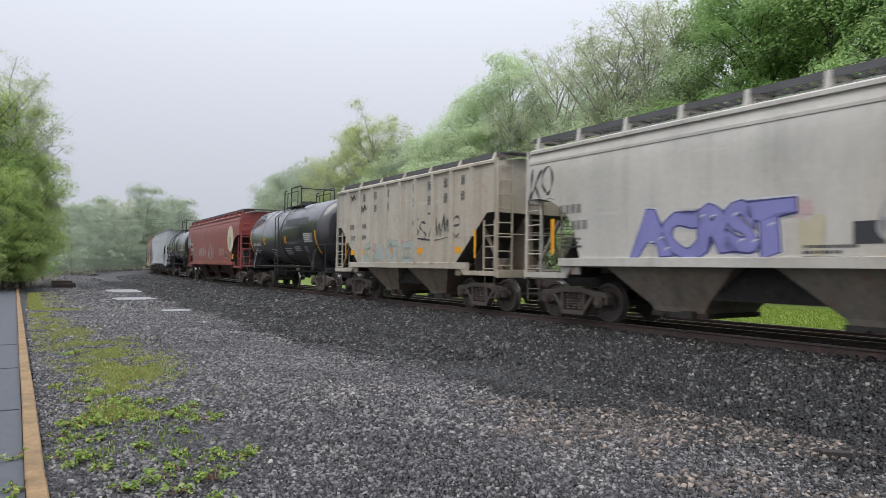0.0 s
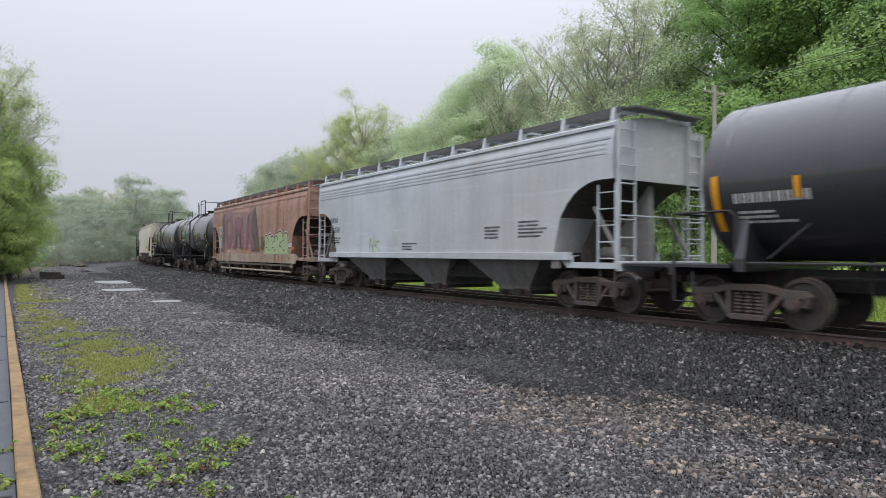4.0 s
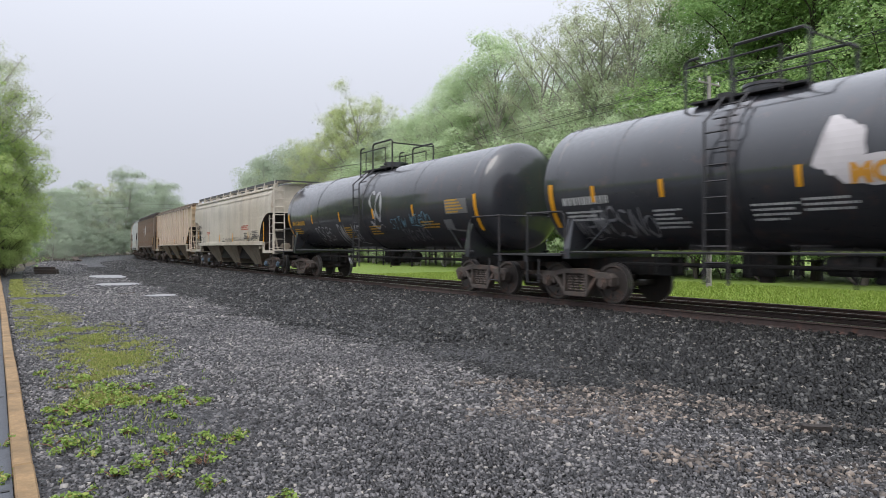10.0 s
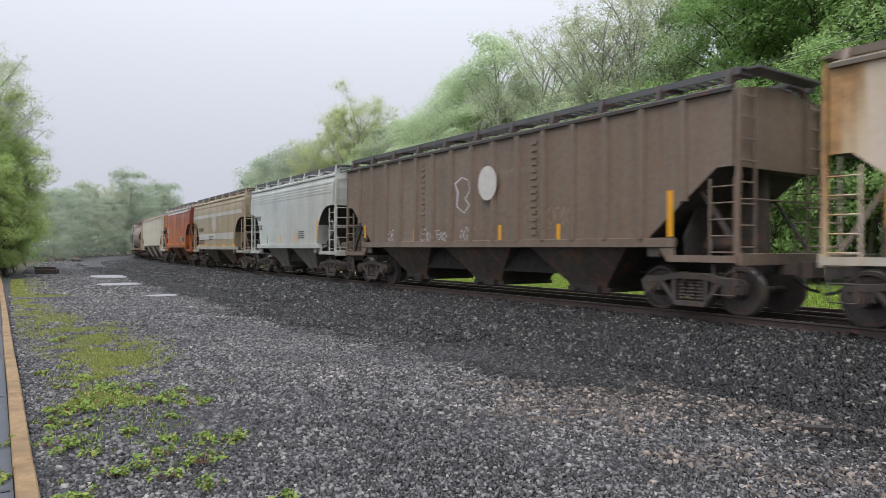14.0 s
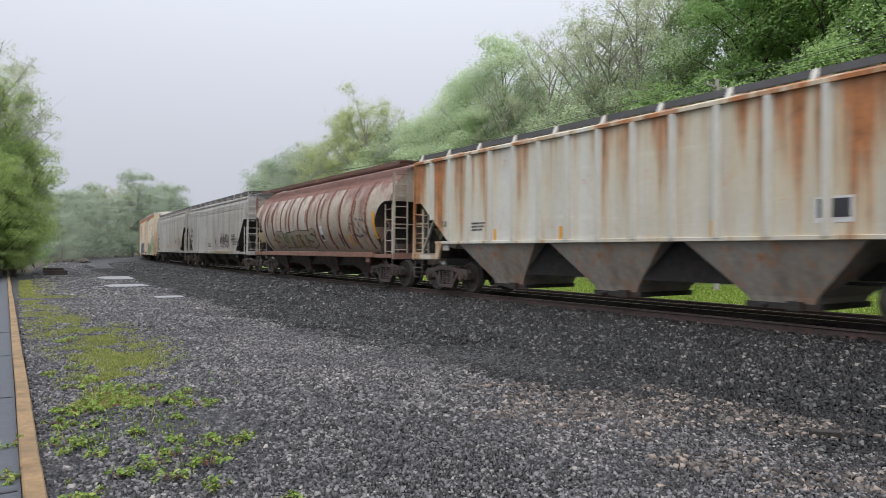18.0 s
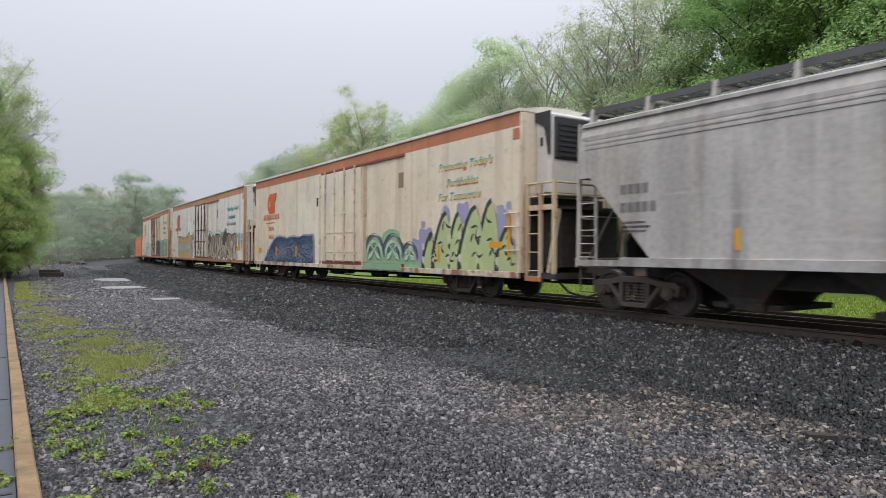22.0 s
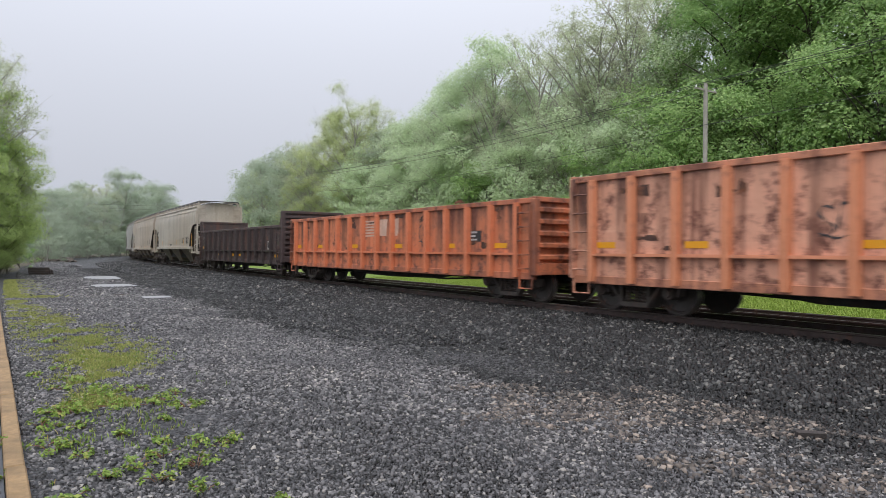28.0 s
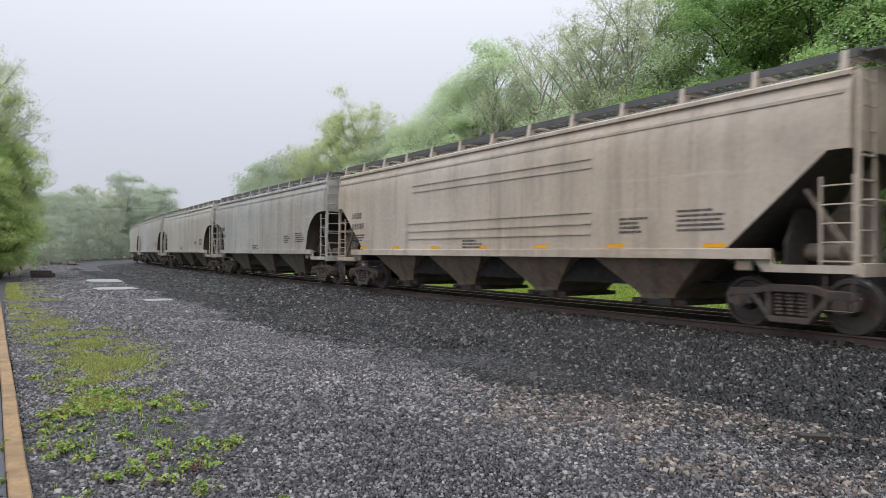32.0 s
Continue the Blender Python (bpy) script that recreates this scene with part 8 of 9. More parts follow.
# ---- kerb of tan timbers, with the asphalt behind it ----
TIMBER = plain("tan_painted_timber", (0.26, 0.168, 0.08), 0.8, 0, 0.5, 24, 0.7)
ASPHALT = plain("blue_grey_asphalt", (0.075, 0.082, 0.095), 0.75, 0, 0.25, 60, 0.6)
kerb = thing("timber_kerb", "long kerb of tan painted timbers beside the gravel", "kerb", kind="structure")
KERB_AT, KERB_TURN = track(9.2, 12.192), 2.1624


def beside_kerb(along, out, z):
    """A point along the kerb's straight line, out metres behind it."""
    return KERB_AT + Vector((math.cos(KERB_TURN) * along - math.sin(KERB_TURN) * out, math.sin(KERB_TURN) * along + math.cos(KERB_TURN) * out, z))


for k in range(21):
    a = -17.2 + k * 3.0
    ob = part("timber", one_box((0, -0.068, -0.12), (2.98, 0.068, 0.10), 0.012), TIMBER, kerb)
    ob.matrix_basis = Matrix.Translation(beside_kerb(a, random.uniform(-0.008, 0.008), GROUND)) @ Matrix.Rotation(KERB_TURN + random.uniform(-0.003, 0.003), 4, "Z")
bm = bmesh.new()
# beyond 4 m the sheet is unseen, added to cut green bounce from the field
rows = [[bm.verts.new(beside_kerb(-80 + 6.25 * k, o, z)) for o, z in ((0.078, GROUND - 0.1), (0.078, GROUND + 0.03), (4.0, GROUND + 0.035), (48.0, GROUND + 0.035))] for k in range(21)]
for r0, r1 in zip(rows, rows[1:]):
    for i in range(3):
        bm.faces.new((r0[i], r1[i], r1[i + 1], r0[i + 1]))
bmesh.ops.recalc_face_normals(bm, faces=bm.faces[:])
tagged(new("asphalt_path", simple_mesh("asphalt_path", bm, ASPHALT)), "blue-grey asphalt path behind the timber kerb, carried on out of view", "path", kind="structure")
joint = plain("tar_joint", (0.02, 0.02, 0.022), 0.6)
for k in range(5):
    ob = new("asphalt_joint", simple_mesh("asphalt_joint", one_box((-0.02, 0.1, 0), (0.02, 3.7, 0.006)), joint))
    ob.matrix_basis = Matrix.Translation(beside_kerb(-3.2 + k * 3.6, 0, GROUND + 0.031)) @ Matrix.Rotation(KERB_TURN, 4, "Z")
    tagged(ob, "dark tar joint across the asphalt path", "joint", kind="structure")

# ---- puddles ----
wet, n_, l_, p_ = blank("still_water")
p_.inputs["Base Color"].default_value = (0.2, 0.2, 0.2, 1)
p_.inputs["Roughness"].default_value = 0.42
p_.inputs["Specular IOR Level"].default_value = 1.0
bump(n_, l_, noise_tex(n_, l_, coords(n_, l_), 5.0, 2), 0.1, 0.02, p_)
for k, (s, d, a, b) in enumerate(PUDDLES):
    bm = blob(random.Random(20 + k), 2.2 * a, 2.2 * b, 48, 0.07)
    bmesh.ops.rotate(bm, verts=bm.verts[:], cent=(0, 0, 0), matrix=Matrix.Rotation(math.pi / 2, 3, "X"))
    bmesh.ops.recalc_face_normals(bm, faces=bm.faces[:])
    ob = new("puddle", simple_mesh("puddle", bm, wet))
    ob.matrix_basis = Matrix.Translation(track(s, d, GROUND + 0.03)) @ Matrix.Rotation(heading(s), 4, "Z")
    tagged(ob, "shallow puddle that mirrors the pale sky", "puddle", "puddles of the yard")

# ---- small things on the gravel ----
block = new("steel_block", simple_mesh("steel_block", one_box((-0.13, -0.045, 0), (0.13, 0.045, 0.07), 0.008), plain("rusty_dark_iron", (0.03, 0.024, 0.021), 0.7, 0, 0.4, 14)))
block.matrix_basis = Matrix.Translation(track(7.2, 5.84, GROUND)) @ Matrix.Rotation(-0.2, 4, "Z")
tagged(block, "dark rusty steel block lying on tan gravel", "scrap")
stub = new("wood_scrap", simple_mesh("wood_scrap", one_box((-0.35, -0.05, 0), (0.35, 0.05, 0.05), 0.008), TIE))
stub.matrix_basis = Matrix.Translation(track(31.5, 8.3, GROUND)) @ Matrix.Rotation(1.2, 4, "Z")
tagged(stub, "weathered dark timber scrap on the gravel", "scrap")
pile = thing("tie_stack", "small stack of old dark railway ties by the bushes", "timber stack", m=Matrix.Translation(track(54.3, 10.1, GROUND)) @ Matrix.Rotation(heading(54) + 1.3, 4, "Z") @ Matrix.Diagonal((0.8, 0.8, 0.9, 1)))
for i, (y, z) in enumerate(((-0.3, 0), (0.0, 0), (0.3, 0), (-0.15, 0.19), (0.17, 0.19), (0.0, 0.38))):
    part("old_tie", one_box((-0.75 + 0.1 * (i % 3), y - 0.12, z), (0.75 + 0.05 * i, y + 0.12, z + 0.18), 0.015), TIE, pile)
mound = bmesh.new()
bmesh.ops.create_icosphere(mound, subdivisions=4, radius=1)
for v in mound.verts:
    k = 1 + 0.35 * noise.noise(v.co * 1.7) + 0.15 * noise.noise(v.co * 5)
    v.co = Vector((v.co.x * 4.5 * k, v.co.y * 1.6 * k, max(-0.2, v.co.z * 0.55 * k)))
ob = new("earth_mound", simple_mesh("earth_mound", mound, plain("brown_earth", (0.085, 0.066, 0.05), 0.9, 0, 0.4, 6, 0.8)))
ob.matrix_basis = Matrix.Translation(track(104, 9.2, GROUND)) @ Matrix.Rotation(heading(104), 4, "Z")
tagged(ob, "low brown earth mound at the yard's edge", "mound")

litter = plain("brown_leaf_litter", (0.10, 0.085, 0.05), 0.95, 0, 0.45, 3, 0.8)
sheet("woodland_floor", 55, 300, 3.0, [(60.0, GROUND + 0.05), (30.0, GROUND + 0.05), (15.0, GROUND + 0.05), (11.9, GROUND + 0.03), (11.2, GROUND - 0.06)], litter, 0.12, "brown leaf litter and weeds under the bushes", "ground")
# ---- plants ----
def leaf_cloud(centres, radii, per, size, gen, heart=None, dome=False):
    """Many small folded leaves round the given centres; with a heart they face up and away from it."""
    n = len(centres) * per
    c = np.repeat(np.asarray(centres, float), per, 0)
    r = np.repeat(np.asarray(radii, float), per)
    d = gen.normal(0, 1, (n, 3))
    d /= np.linalg.norm(d, axis=1)[:, None]
    d *= (np.minimum(np.abs(gen.normal(0.6, 0.32, n)), gen.uniform(0.85, 1.25, n)) * r)[:, None]
    d[:, 2] *= 0.75
    if dome:  # leaves sit on the upper shell of each clump, which shades what lies under it
        d = gen.normal(0, 1, (n, 3))
        d[:, 2] = np.abs(d[:, 2]) - 0.45
        d /= np.linalg.norm(d, axis=1)[:, None]
        d *= (gen.uniform(0.76, 1.04, n) * r)[:, None]
        d[:, 2] *= 0.66
    p = c + d
    face = gen.normal(0, 1, (n, 3))
    if heart is not None:
        out = (p - np.array(heart)) * (1, 1, 0.6)
        face = face * 0.42 + 0.75 * out / np.linalg.norm(out, axis=1)[:, None] + 0.45 * d / (np.linalg.norm(d, axis=1)[:, None] + 0.01) + (0, 0, 0.5)
    u = np.cross(face, gen.normal(0, 1, (n, 3)))
    u /= np.linalg.norm(u, axis=1)[:, None]
    w = np.cross(face, u)
    w /= np.linalg.norm(w, axis=1)[:, None]
    k = (size * gen.uniform(0.6, 1.25, n))[:, None]
    nrm = -np.cross(u, w)
    quad = np.stack([p - u * k * 0.6, p + w * k * 0.36 + nrm * k * 0.12, p + u * k * 0.6, p - w * k * 0.36 + nrm * k * 0.12], 1)
    return quad.reshape(-1, 3)


def leaf_mesh(name, pts, material):
    n = len(pts) // 4
    me = bpy.data.meshes.new(name)
    me.vertices.add(len(pts))
    me.vertices.foreach_set("co", np.ascontiguousarray(pts).ravel())
    me.loops.add(n * 4)
    me.loops.foreach_set("vertex_index", np.arange(n * 4))
    me.polygons.add(n)
    me.polygons.foreach_set("loop_start", np.arange(0, n * 4, 4))
    me.update(calc_edges=True)
    me.materials.append(material)
    return me


BARK = plain("grey_brown_bark", (0.085, 0.072, 0.06), 0.9, 0, 0.35, 7, 0.7)
# bark of the farther trees, lightened to carry distance haze
PALE_BARK = plain("haze_paled_bark", (0.37, 0.35, 0.315), 0.9, 0, 0.3, 7, 0.6)
LEAF_DARK = islands("deep_green_leaves", [(0, (0.14, 0.25, 0.075)), (0.5, (0.235, 0.385, 0.125)), (1, (0.36, 0.50, 0.19))], 0.55, None, 0.35, 0.55)
LEAF_FRESH = islands("fresh_green_leaves", [(0, (0.195, 0.310, 0.109)), (0.5, (0.310, 0.470, 0.166)), (1, (0.458, 0.606, 0.241))], 0.55, None, 0.35, 0.55)
LEAF_BUSH = islands("bright_green_bush_leaves", [(0, (0.287, 0.395, 0.127)), (0.5, (0.425, 0.554, 0.184)), (1, (0.575, 0.667, 0.265))], 0.55, None, 0.35, 0.55)
# distance haze is put into the soft leaves' colour
LEAF_SOFT = islands("haze_paled_green_leaves", [(0, (0.428, 0.525, 0.322)), (0.5, (0.532, 0.641, 0.403)), (1, (0.636, 0.735, 0.483))], 0.65, None, 0.3, 0.55)
LEAF_YELLOW = islands("yellow_green_young_leaves", [(0, (0.350, 0.400, 0.188)), (0.5, (0.475, 0.537, 0.263)), (1, (0.600, 0.650, 0.362))], 0.65, None, 0.3, 0.55)
# bud and mist leaves: paled and blued in colour for haze
LEAF_BUD = islands("haze_paled_tan_buds", [(0, (0.399, 0.443, 0.288)), (0.5, (0.504, 0.551, 0.372)), (1, (0.609, 0.648, 0.468))], 0.7, None, 0.2, 0.55)
LEAF_MIST = islands("haze_greyed_far_leaves", [(0, (0.315, 0.379, 0.281)), (0.5, (0.408, 0.478, 0.356)), (1, (0.513, 0.571, 0.446))], 0.7, None, 0.2, 0.55)
LEAF_WEED = islands("weed_leaves", [(0, (0.10, 0.18, 0.025)), (0.6, (0.21, 0.31, 0.055)), (0.9, (0.32, 0.39, 0.09)), (1, (0.34, 0.24, 0.09))], 0.5, None, 0.3, 0.3)
LEAF_MOSS = islands("yellow_moss_grass", [(0, (0.19, 0.21, 0.06)), (0.6, (0.31, 0.34, 0.10)), (1, (0.43, 0.42, 0.17))], 0.7, None, 0.2, 0.3)


def tree_parts(seed, height, spread, base, clumps, per, leaf, slim=1.0, upright=0.5, limbs=15, clump_r=1.15, dome=False, twigs=0):
    """Trunk and limbs as tapered tubes; leaf clumps round the limb ends. Returns a mesh and leaf points."""
    rng, gen = random.Random(seed), np.random.default_rng(seed)
    bm = bmesh.new()
    h0 = height * 0.86
    spine = [Vector((0, 0, -0.25))]
    for k in range(1, 9):
        spine.append(Vector((spine[-1].x + rng.uniform(-0.28, 0.28), spine[-1].y + rng.uniform(-0.28, 0.28), h0 * k / 8)))
    r0 = height * 0.0145
    for k in range(8):
        tube(bm, spine[k], spine[k + 1], r0 * (1 - k / 9), 8, r0 * (1 - (k + 1) / 9))
    tips = []
    for i in range(limbs):
        u = base + (0.97 - base) * (i + rng.random()) / limbs
        k = min(7, int(u * 8))
        at = spine[k].lerp(spine[k + 1], u * 8 - k)
        a = i * 2.4 + rng.uniform(-0.5, 0.5)
        # widest a third of the way up the crown
        v = (u - base) / (1 - base)
        reach = spread * (0.45 + 0.9 * math.sin(math.pi * (0.18 + 0.8 * v)) ** 0.8) * rng.uniform(0.65, 1.1) * slim * 0.62
        rise = reach * (upright + 0.5 * v) * rng.uniform(0.7, 1.2)
        end = at + Vector((math.cos(a) * reach, math.sin(a) * reach, rise))
        if end.z > height:
            end.z = height - rng.uniform(0, 0.6)
        mid = at.lerp(end, 0.5) + Vector((rng.uniform(-0.3, 0.3), rng.uniform(-0.3, 0.3), rng.uniform(-0.1, 0.35)))
        rl = r0 * 0.42 * (1 - 0.55 * v)
        tube(bm, at, mid, rl, 5, rl * 0.65)
        tube(bm, mid, end, rl * 0.65, 5, rl * 0.2)
        for j in range(4):
            o = mid.lerp(end, rng.uniform(0.05, 0.95))
            d = Vector((rng.uniform(-1, 1), rng.uniform(-1, 1), rng.uniform(-0.2, 0.9))) * reach * 0.36
            tube(bm, o, o + d, rl * 0.3, 4, rl * 0.1)
            tips.append(o + d)
        for j in range(twigs):  # bare fans of fine branches
            o = mid.lerp(end, rng.uniform(0.2, 1.0))
            tube(bm, o, o + Vector((rng.uniform(-0.7, 0.7), rng.uniform(-0.7, 0.7), rng.uniform(0.3, 1.1))) * reach * 0.45, rl * 0.22, 3, rl * 0.06)
        tips.append(end)
        tips.append(mid.lerp(end, 0.6))
    rng.shuffle(tips)
    pick = [tips[i % len(tips)] + Vector((rng.uniform(-0.5, 0.5), rng.uniform(-0.5, 0.5), rng.uniform(-0.4, 0.4))) for i in range(clumps)]
    radii = [clump_r * rng.uniform(0.55, 1.2) for _ in pick]
    pts = leaf_cloud([tuple(p) for p in pick], radii, per, leaf, gen, (0, 0, height * 0.5), dome)
    return bm, pts


def make_tree(name, label, leaves, *args, **kw):
    bm, pts = tree_parts(*args, **kw)
    t = thing(name, label, "tree", "trees beside the railway")
    part("trunk", bm, PALE_BARK if leaves in (LEAF_BUD, LEAF_YELLOW, LEAF_MIST, LEAF_SOFT) else BARK, t)
    crown = new("crown", leaf_mesh("crown", pts, leaves))
    crown.parent = t
    return t


KINDS = {}
KINDS["dense"] = make_tree("tree", "tall broadleaf tree with dense deep green crown", LEAF_DARK, 1, 20, 5.4, 0.04, 240, 200, 0.155, limbs=32, clump_r=1.45, dome=True)
KINDS["dense2"] = make_tree("tree", "tall broadleaf tree with thick green crown", LEAF_DARK, 2, 19, 5.0, 0.06, 180, 150, 0.17, limbs=26, clump_r=1.35, dome=True)
KINDS["fresh"] = make_tree("tree", "broadleaf tree in fresh bright green leaf", LEAF_FRESH, 3, 18.5, 4.8, 0.03, 220, 190, 0.155, limbs=30, clump_r=1.35, dome=True)
KINDS["soft"] = make_tree("tree", "broadleaf tree in green leaf paled for haze", LEAF_SOFT, 12, 20, 5.2, 0.03, 210, 140, 0.165, limbs=28, upright=0.7, clump_r=1.45, dome=True)
KINDS["slim"] = make_tree("tree", "slim upright tree in green leaf paled for haze", LEAF_SOFT, 4, 20, 3.8, 0.04, 170, 150, 0.165, limbs=26, upright=0.9, clump_r=1.3, dome=True)
KINDS["young"] = make_tree("tree", "tree in thin yellow-green spring leaf", LEAF_YELLOW, 5, 18, 6.4, 0.12, 300, 90, 0.13, limbs=32, upright=0.7, clump_r=0.95, twigs=5)
KINDS["bud"] = make_tree("tree", "nearly bare tree with pale tan buds", LEAF_BUD, 6, 19, 4.8, 0.12, 280, 66, 0.115, limbs=32, upright=0.9, clump_r=0.85, twigs=6)
KINDS["mist"] = make_tree("tree", "broadleaf tree by the far curve, leaves greyed for haze", LEAF_MIST, 7, 14, 5.0, 0.03, 180, 80, 0.185, limbs=22, upright=0.7, clump_r=1.2, dome=True)
KINDS["shrub"] = make_tree("shrub", "low green shrub at the wood's edge", LEAF_FRESH, 8, 4.2, 2.7, 0.0, 60, 55, 0.15, limbs=18, upright=0.9, clump_r=0.6)
KINDS["shrub2"] = make_tree("shrub", "low dark green shrub at the wood's edge", LEAF_DARK, 9, 4.6, 3.2, 0.03, 50, 45, 0.21, limbs=16, upright=0.8, clump_r=0.65)
KINDS["bush"] = make_tree("shrub", "tall bright green bush beside the yard", LEAF_BUSH, 21, 8.0, 3.6, 0.0, 210, 110, 0.105, limbs=34, upright=1.1, clump_r=0.72, dome=True)
KINDS["shrub3"] = make_tree("shrub", "low green shrub at the wood's edge, paled for haze", LEAF_SOFT, 10, 4.4, 3.2, 0.03, 45, 36, 0.23, limbs=14, upright=0.8, clump_r=0.7)
KINDS["low"] = make_tree("tree", "low bright green tree at the wood's edge", LEAF_FRESH, 31, 11, 4.4, 0.0, 170, 120, 0.15, limbs=26, upright=0.8, clump_r=1.05, dome=True)
KINDS["low_soft"] = make_tree("tree", "low green tree at the wood's edge, paled for haze", LEAF_SOFT, 32, 11, 4.6, 0.0, 170, 105, 0.16, limbs=26, upright=0.8, clump_r=1.1, dome=True)
TOPS = {"low": 11, "low_soft": 11, "dense": 20, "dense2": 19, "fresh": 18.5, "soft": 20, "slim": 20, "young": 18, "bud": 19, "mist": 14, "shrub": 4.2, "shrub2": 4.6, "shrub3": 4.4, "bush": 8.0}


def plant(kind, p, height, turn):
    return copy_thing(KINDS[kind], Matrix.Translation((p.x, p.y, GROUND - 0.16)) @ Matrix.Rotation(turn, 4, "Z") @ Matrix.Scale(height / TOPS[kind], 4))


wood = random.Random(42)


def edge(s):
    u = min(1.0, max(0.0, (s - 85) / 70))
    return 27 - 7 * u * u * (3 - 2 * u)


# the wood behind the track: the dense near end, then the mixed trees that make its skyline
s, i = -34.0, 0
while s < 27.0:
    plant(("dense", "fresh", "dense2")[i % 3], track(s, -edge(s) - wood.uniform(0, 2.5)), wood.uniform(20.5, 23.5), wood.uniform(0, 6.28))
    s += wood.uniform(4.0, 5.4)
    i += 1
for kind, s, d, h in (("bud", 37, -31, 24.0), ("dense", 28.6, -28, 21.5), ("low", 31.5, -26.5, 13.0), ("soft", 36.0, -30, 19.5), ("soft", 40, -29, 17.5), ("bud", 41.5, -27, 21.5), ("bud", 44.5, -28, 22.0), ("soft", 47, -30, 18.5), ("bud", 49.5, -28, 21.8), ("soft", 52.5, -30, 18.5),
                      ("bud", 53.5, -27, 19), ("slim", 56.3, -28, 24.4), ("bud", 39.0, -29, 23.0), ("soft", 60.0, -28, 21.2), ("soft", 63.5, -29, 20.8), ("bud", 66.5, -28, 18.5), ("soft", 69.5, -30, 18.8), ("soft", 73.0, -28, 18.5), ("bud", 76, -28, 18.5), ("soft", 79, -33, 19.5), ("soft", 87, -32, 19.0), ("young", 94, -32, 20),
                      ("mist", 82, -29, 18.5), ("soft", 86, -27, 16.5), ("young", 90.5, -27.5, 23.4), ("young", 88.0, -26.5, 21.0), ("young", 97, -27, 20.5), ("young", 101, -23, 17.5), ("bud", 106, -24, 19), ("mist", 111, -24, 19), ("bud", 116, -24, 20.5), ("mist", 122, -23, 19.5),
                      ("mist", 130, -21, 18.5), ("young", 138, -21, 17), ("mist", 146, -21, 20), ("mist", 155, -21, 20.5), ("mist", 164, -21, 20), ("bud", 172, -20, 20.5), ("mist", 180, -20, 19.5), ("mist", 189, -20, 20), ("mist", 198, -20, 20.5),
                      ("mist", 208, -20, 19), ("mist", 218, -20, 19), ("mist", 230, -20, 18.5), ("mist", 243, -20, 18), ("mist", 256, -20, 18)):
    plant(kind, track(s, d), h, wood.uniform(0, 6.28))
# lower trees that close the wood's face towards the track
for kind, s, d, h in (("low", -6, -24, 13), ("low", -1, -23.5, 11), ("low", 4.5, -24, 14.5), ("low", 10, -24.5, 12.5), ("low", 14.5, -23.5, 10.5), ("low", 20, -24.5, 13), ("low", 25, -24, 11.5), ("low", 29.5, -24, 9.5), ("low_soft", 35, -25, 11.5),
                      ("low", 39, -25.5, 9.5), ("low_soft", 43, -25.5, 12.5), ("low_soft", 48, -25, 11), ("low", 52.5, -25.5, 10), ("low_soft", 57, -25, 13), ("low_soft", 62, -25.5, 11.5), ("low_soft", 67.5, -25, 13), ("low_soft", 73, -25.5, 11), ("low_soft", 79.5, -25, 12.5), ("low_soft", 86, -24.5, 11)):
    plant(kind, track(s, d), h, wood.uniform(0, 6.28))
# the rows behind, and undergrowth that closes the foot of the wood
s, i = -38.0, 0
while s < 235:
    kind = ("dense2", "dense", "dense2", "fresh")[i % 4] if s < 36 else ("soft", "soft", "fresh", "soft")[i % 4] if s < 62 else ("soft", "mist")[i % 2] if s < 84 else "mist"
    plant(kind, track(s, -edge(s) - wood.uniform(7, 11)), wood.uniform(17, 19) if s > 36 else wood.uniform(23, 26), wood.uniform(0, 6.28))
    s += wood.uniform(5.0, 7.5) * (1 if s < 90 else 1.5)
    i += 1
s, i = -26.0, 0
while s < 150:
    kinds = ("shrub", "shrub2", "shrub") if s < 30 else ("shrub", "shrub3") if s < 46 else ("shrub3",)
    plant(kinds[i % len(kinds)], track(s, -edge(s) + wood.uniform(0.5, 3)), wood.uniform(3, 6.0), wood.uniform(0, 6.28))
    plant(kinds[(i + 1) % len(kinds)], track(s + 1.5, -edge(s) - wood.uniform(3, 6)), wood.uniform(6, 9.5), wood.uniform(0, 6.28))
    s += wood.uniform(3.0, 4.8)
    i += 1
# bushes and trees on the yard's side
for kind, s, d, h in (("bush", 57.5, 15.6, 12.0), ("bud", 57.0, 13.0, 14.6), ("bush", 53.0, 16.2, 11.8), ("bush", 61.0, 13.4, 7.6), ("bush", 53.0, 12.4, 5.0), ("bush", 46.5, 15.2, 6.5), ("bush", 49.5, 14.2, 7.0), ("bush", 51.5, 13.3, 4.2), ("bush", 53.5, 13.7, 8.6), ("bush", 56.5, 13.2, 8.8), ("bush", 56.0, 12.6, 4.5), ("bush", 60, 13.0, 7.5), ("bush", 64, 13.0, 5.5), ("bush", 50.5, 13.0, 3.0), ("bush", 54, 12.5, 2.6), ("bush", 58, 12.1, 2.6), ("bush", 48, 14.2, 3.6), ("shrub3", 68, 12.4, 3.6),
                      ("fresh", 50.5, 16.2, 11.5), ("bud", 52.5, 13.9, 14.6), ("bud", 56.0, 13.4, 13.0), ("fresh", 53.5, 14.6, 10.8), ("young", 60.5, 15.0, 10.5), ("fresh", 45, 19, 12), ("shrub", 72, 11.6, 3.2), ("mist", 79, 12, 4.2),
                      ("shrub3", 88, 12.5, 5.0), ("young", 66, 15, 8.5), ("bud", 58, 18, 12)):
    plant(kind, track(s, d), h, wood.uniform(0, 6.28))
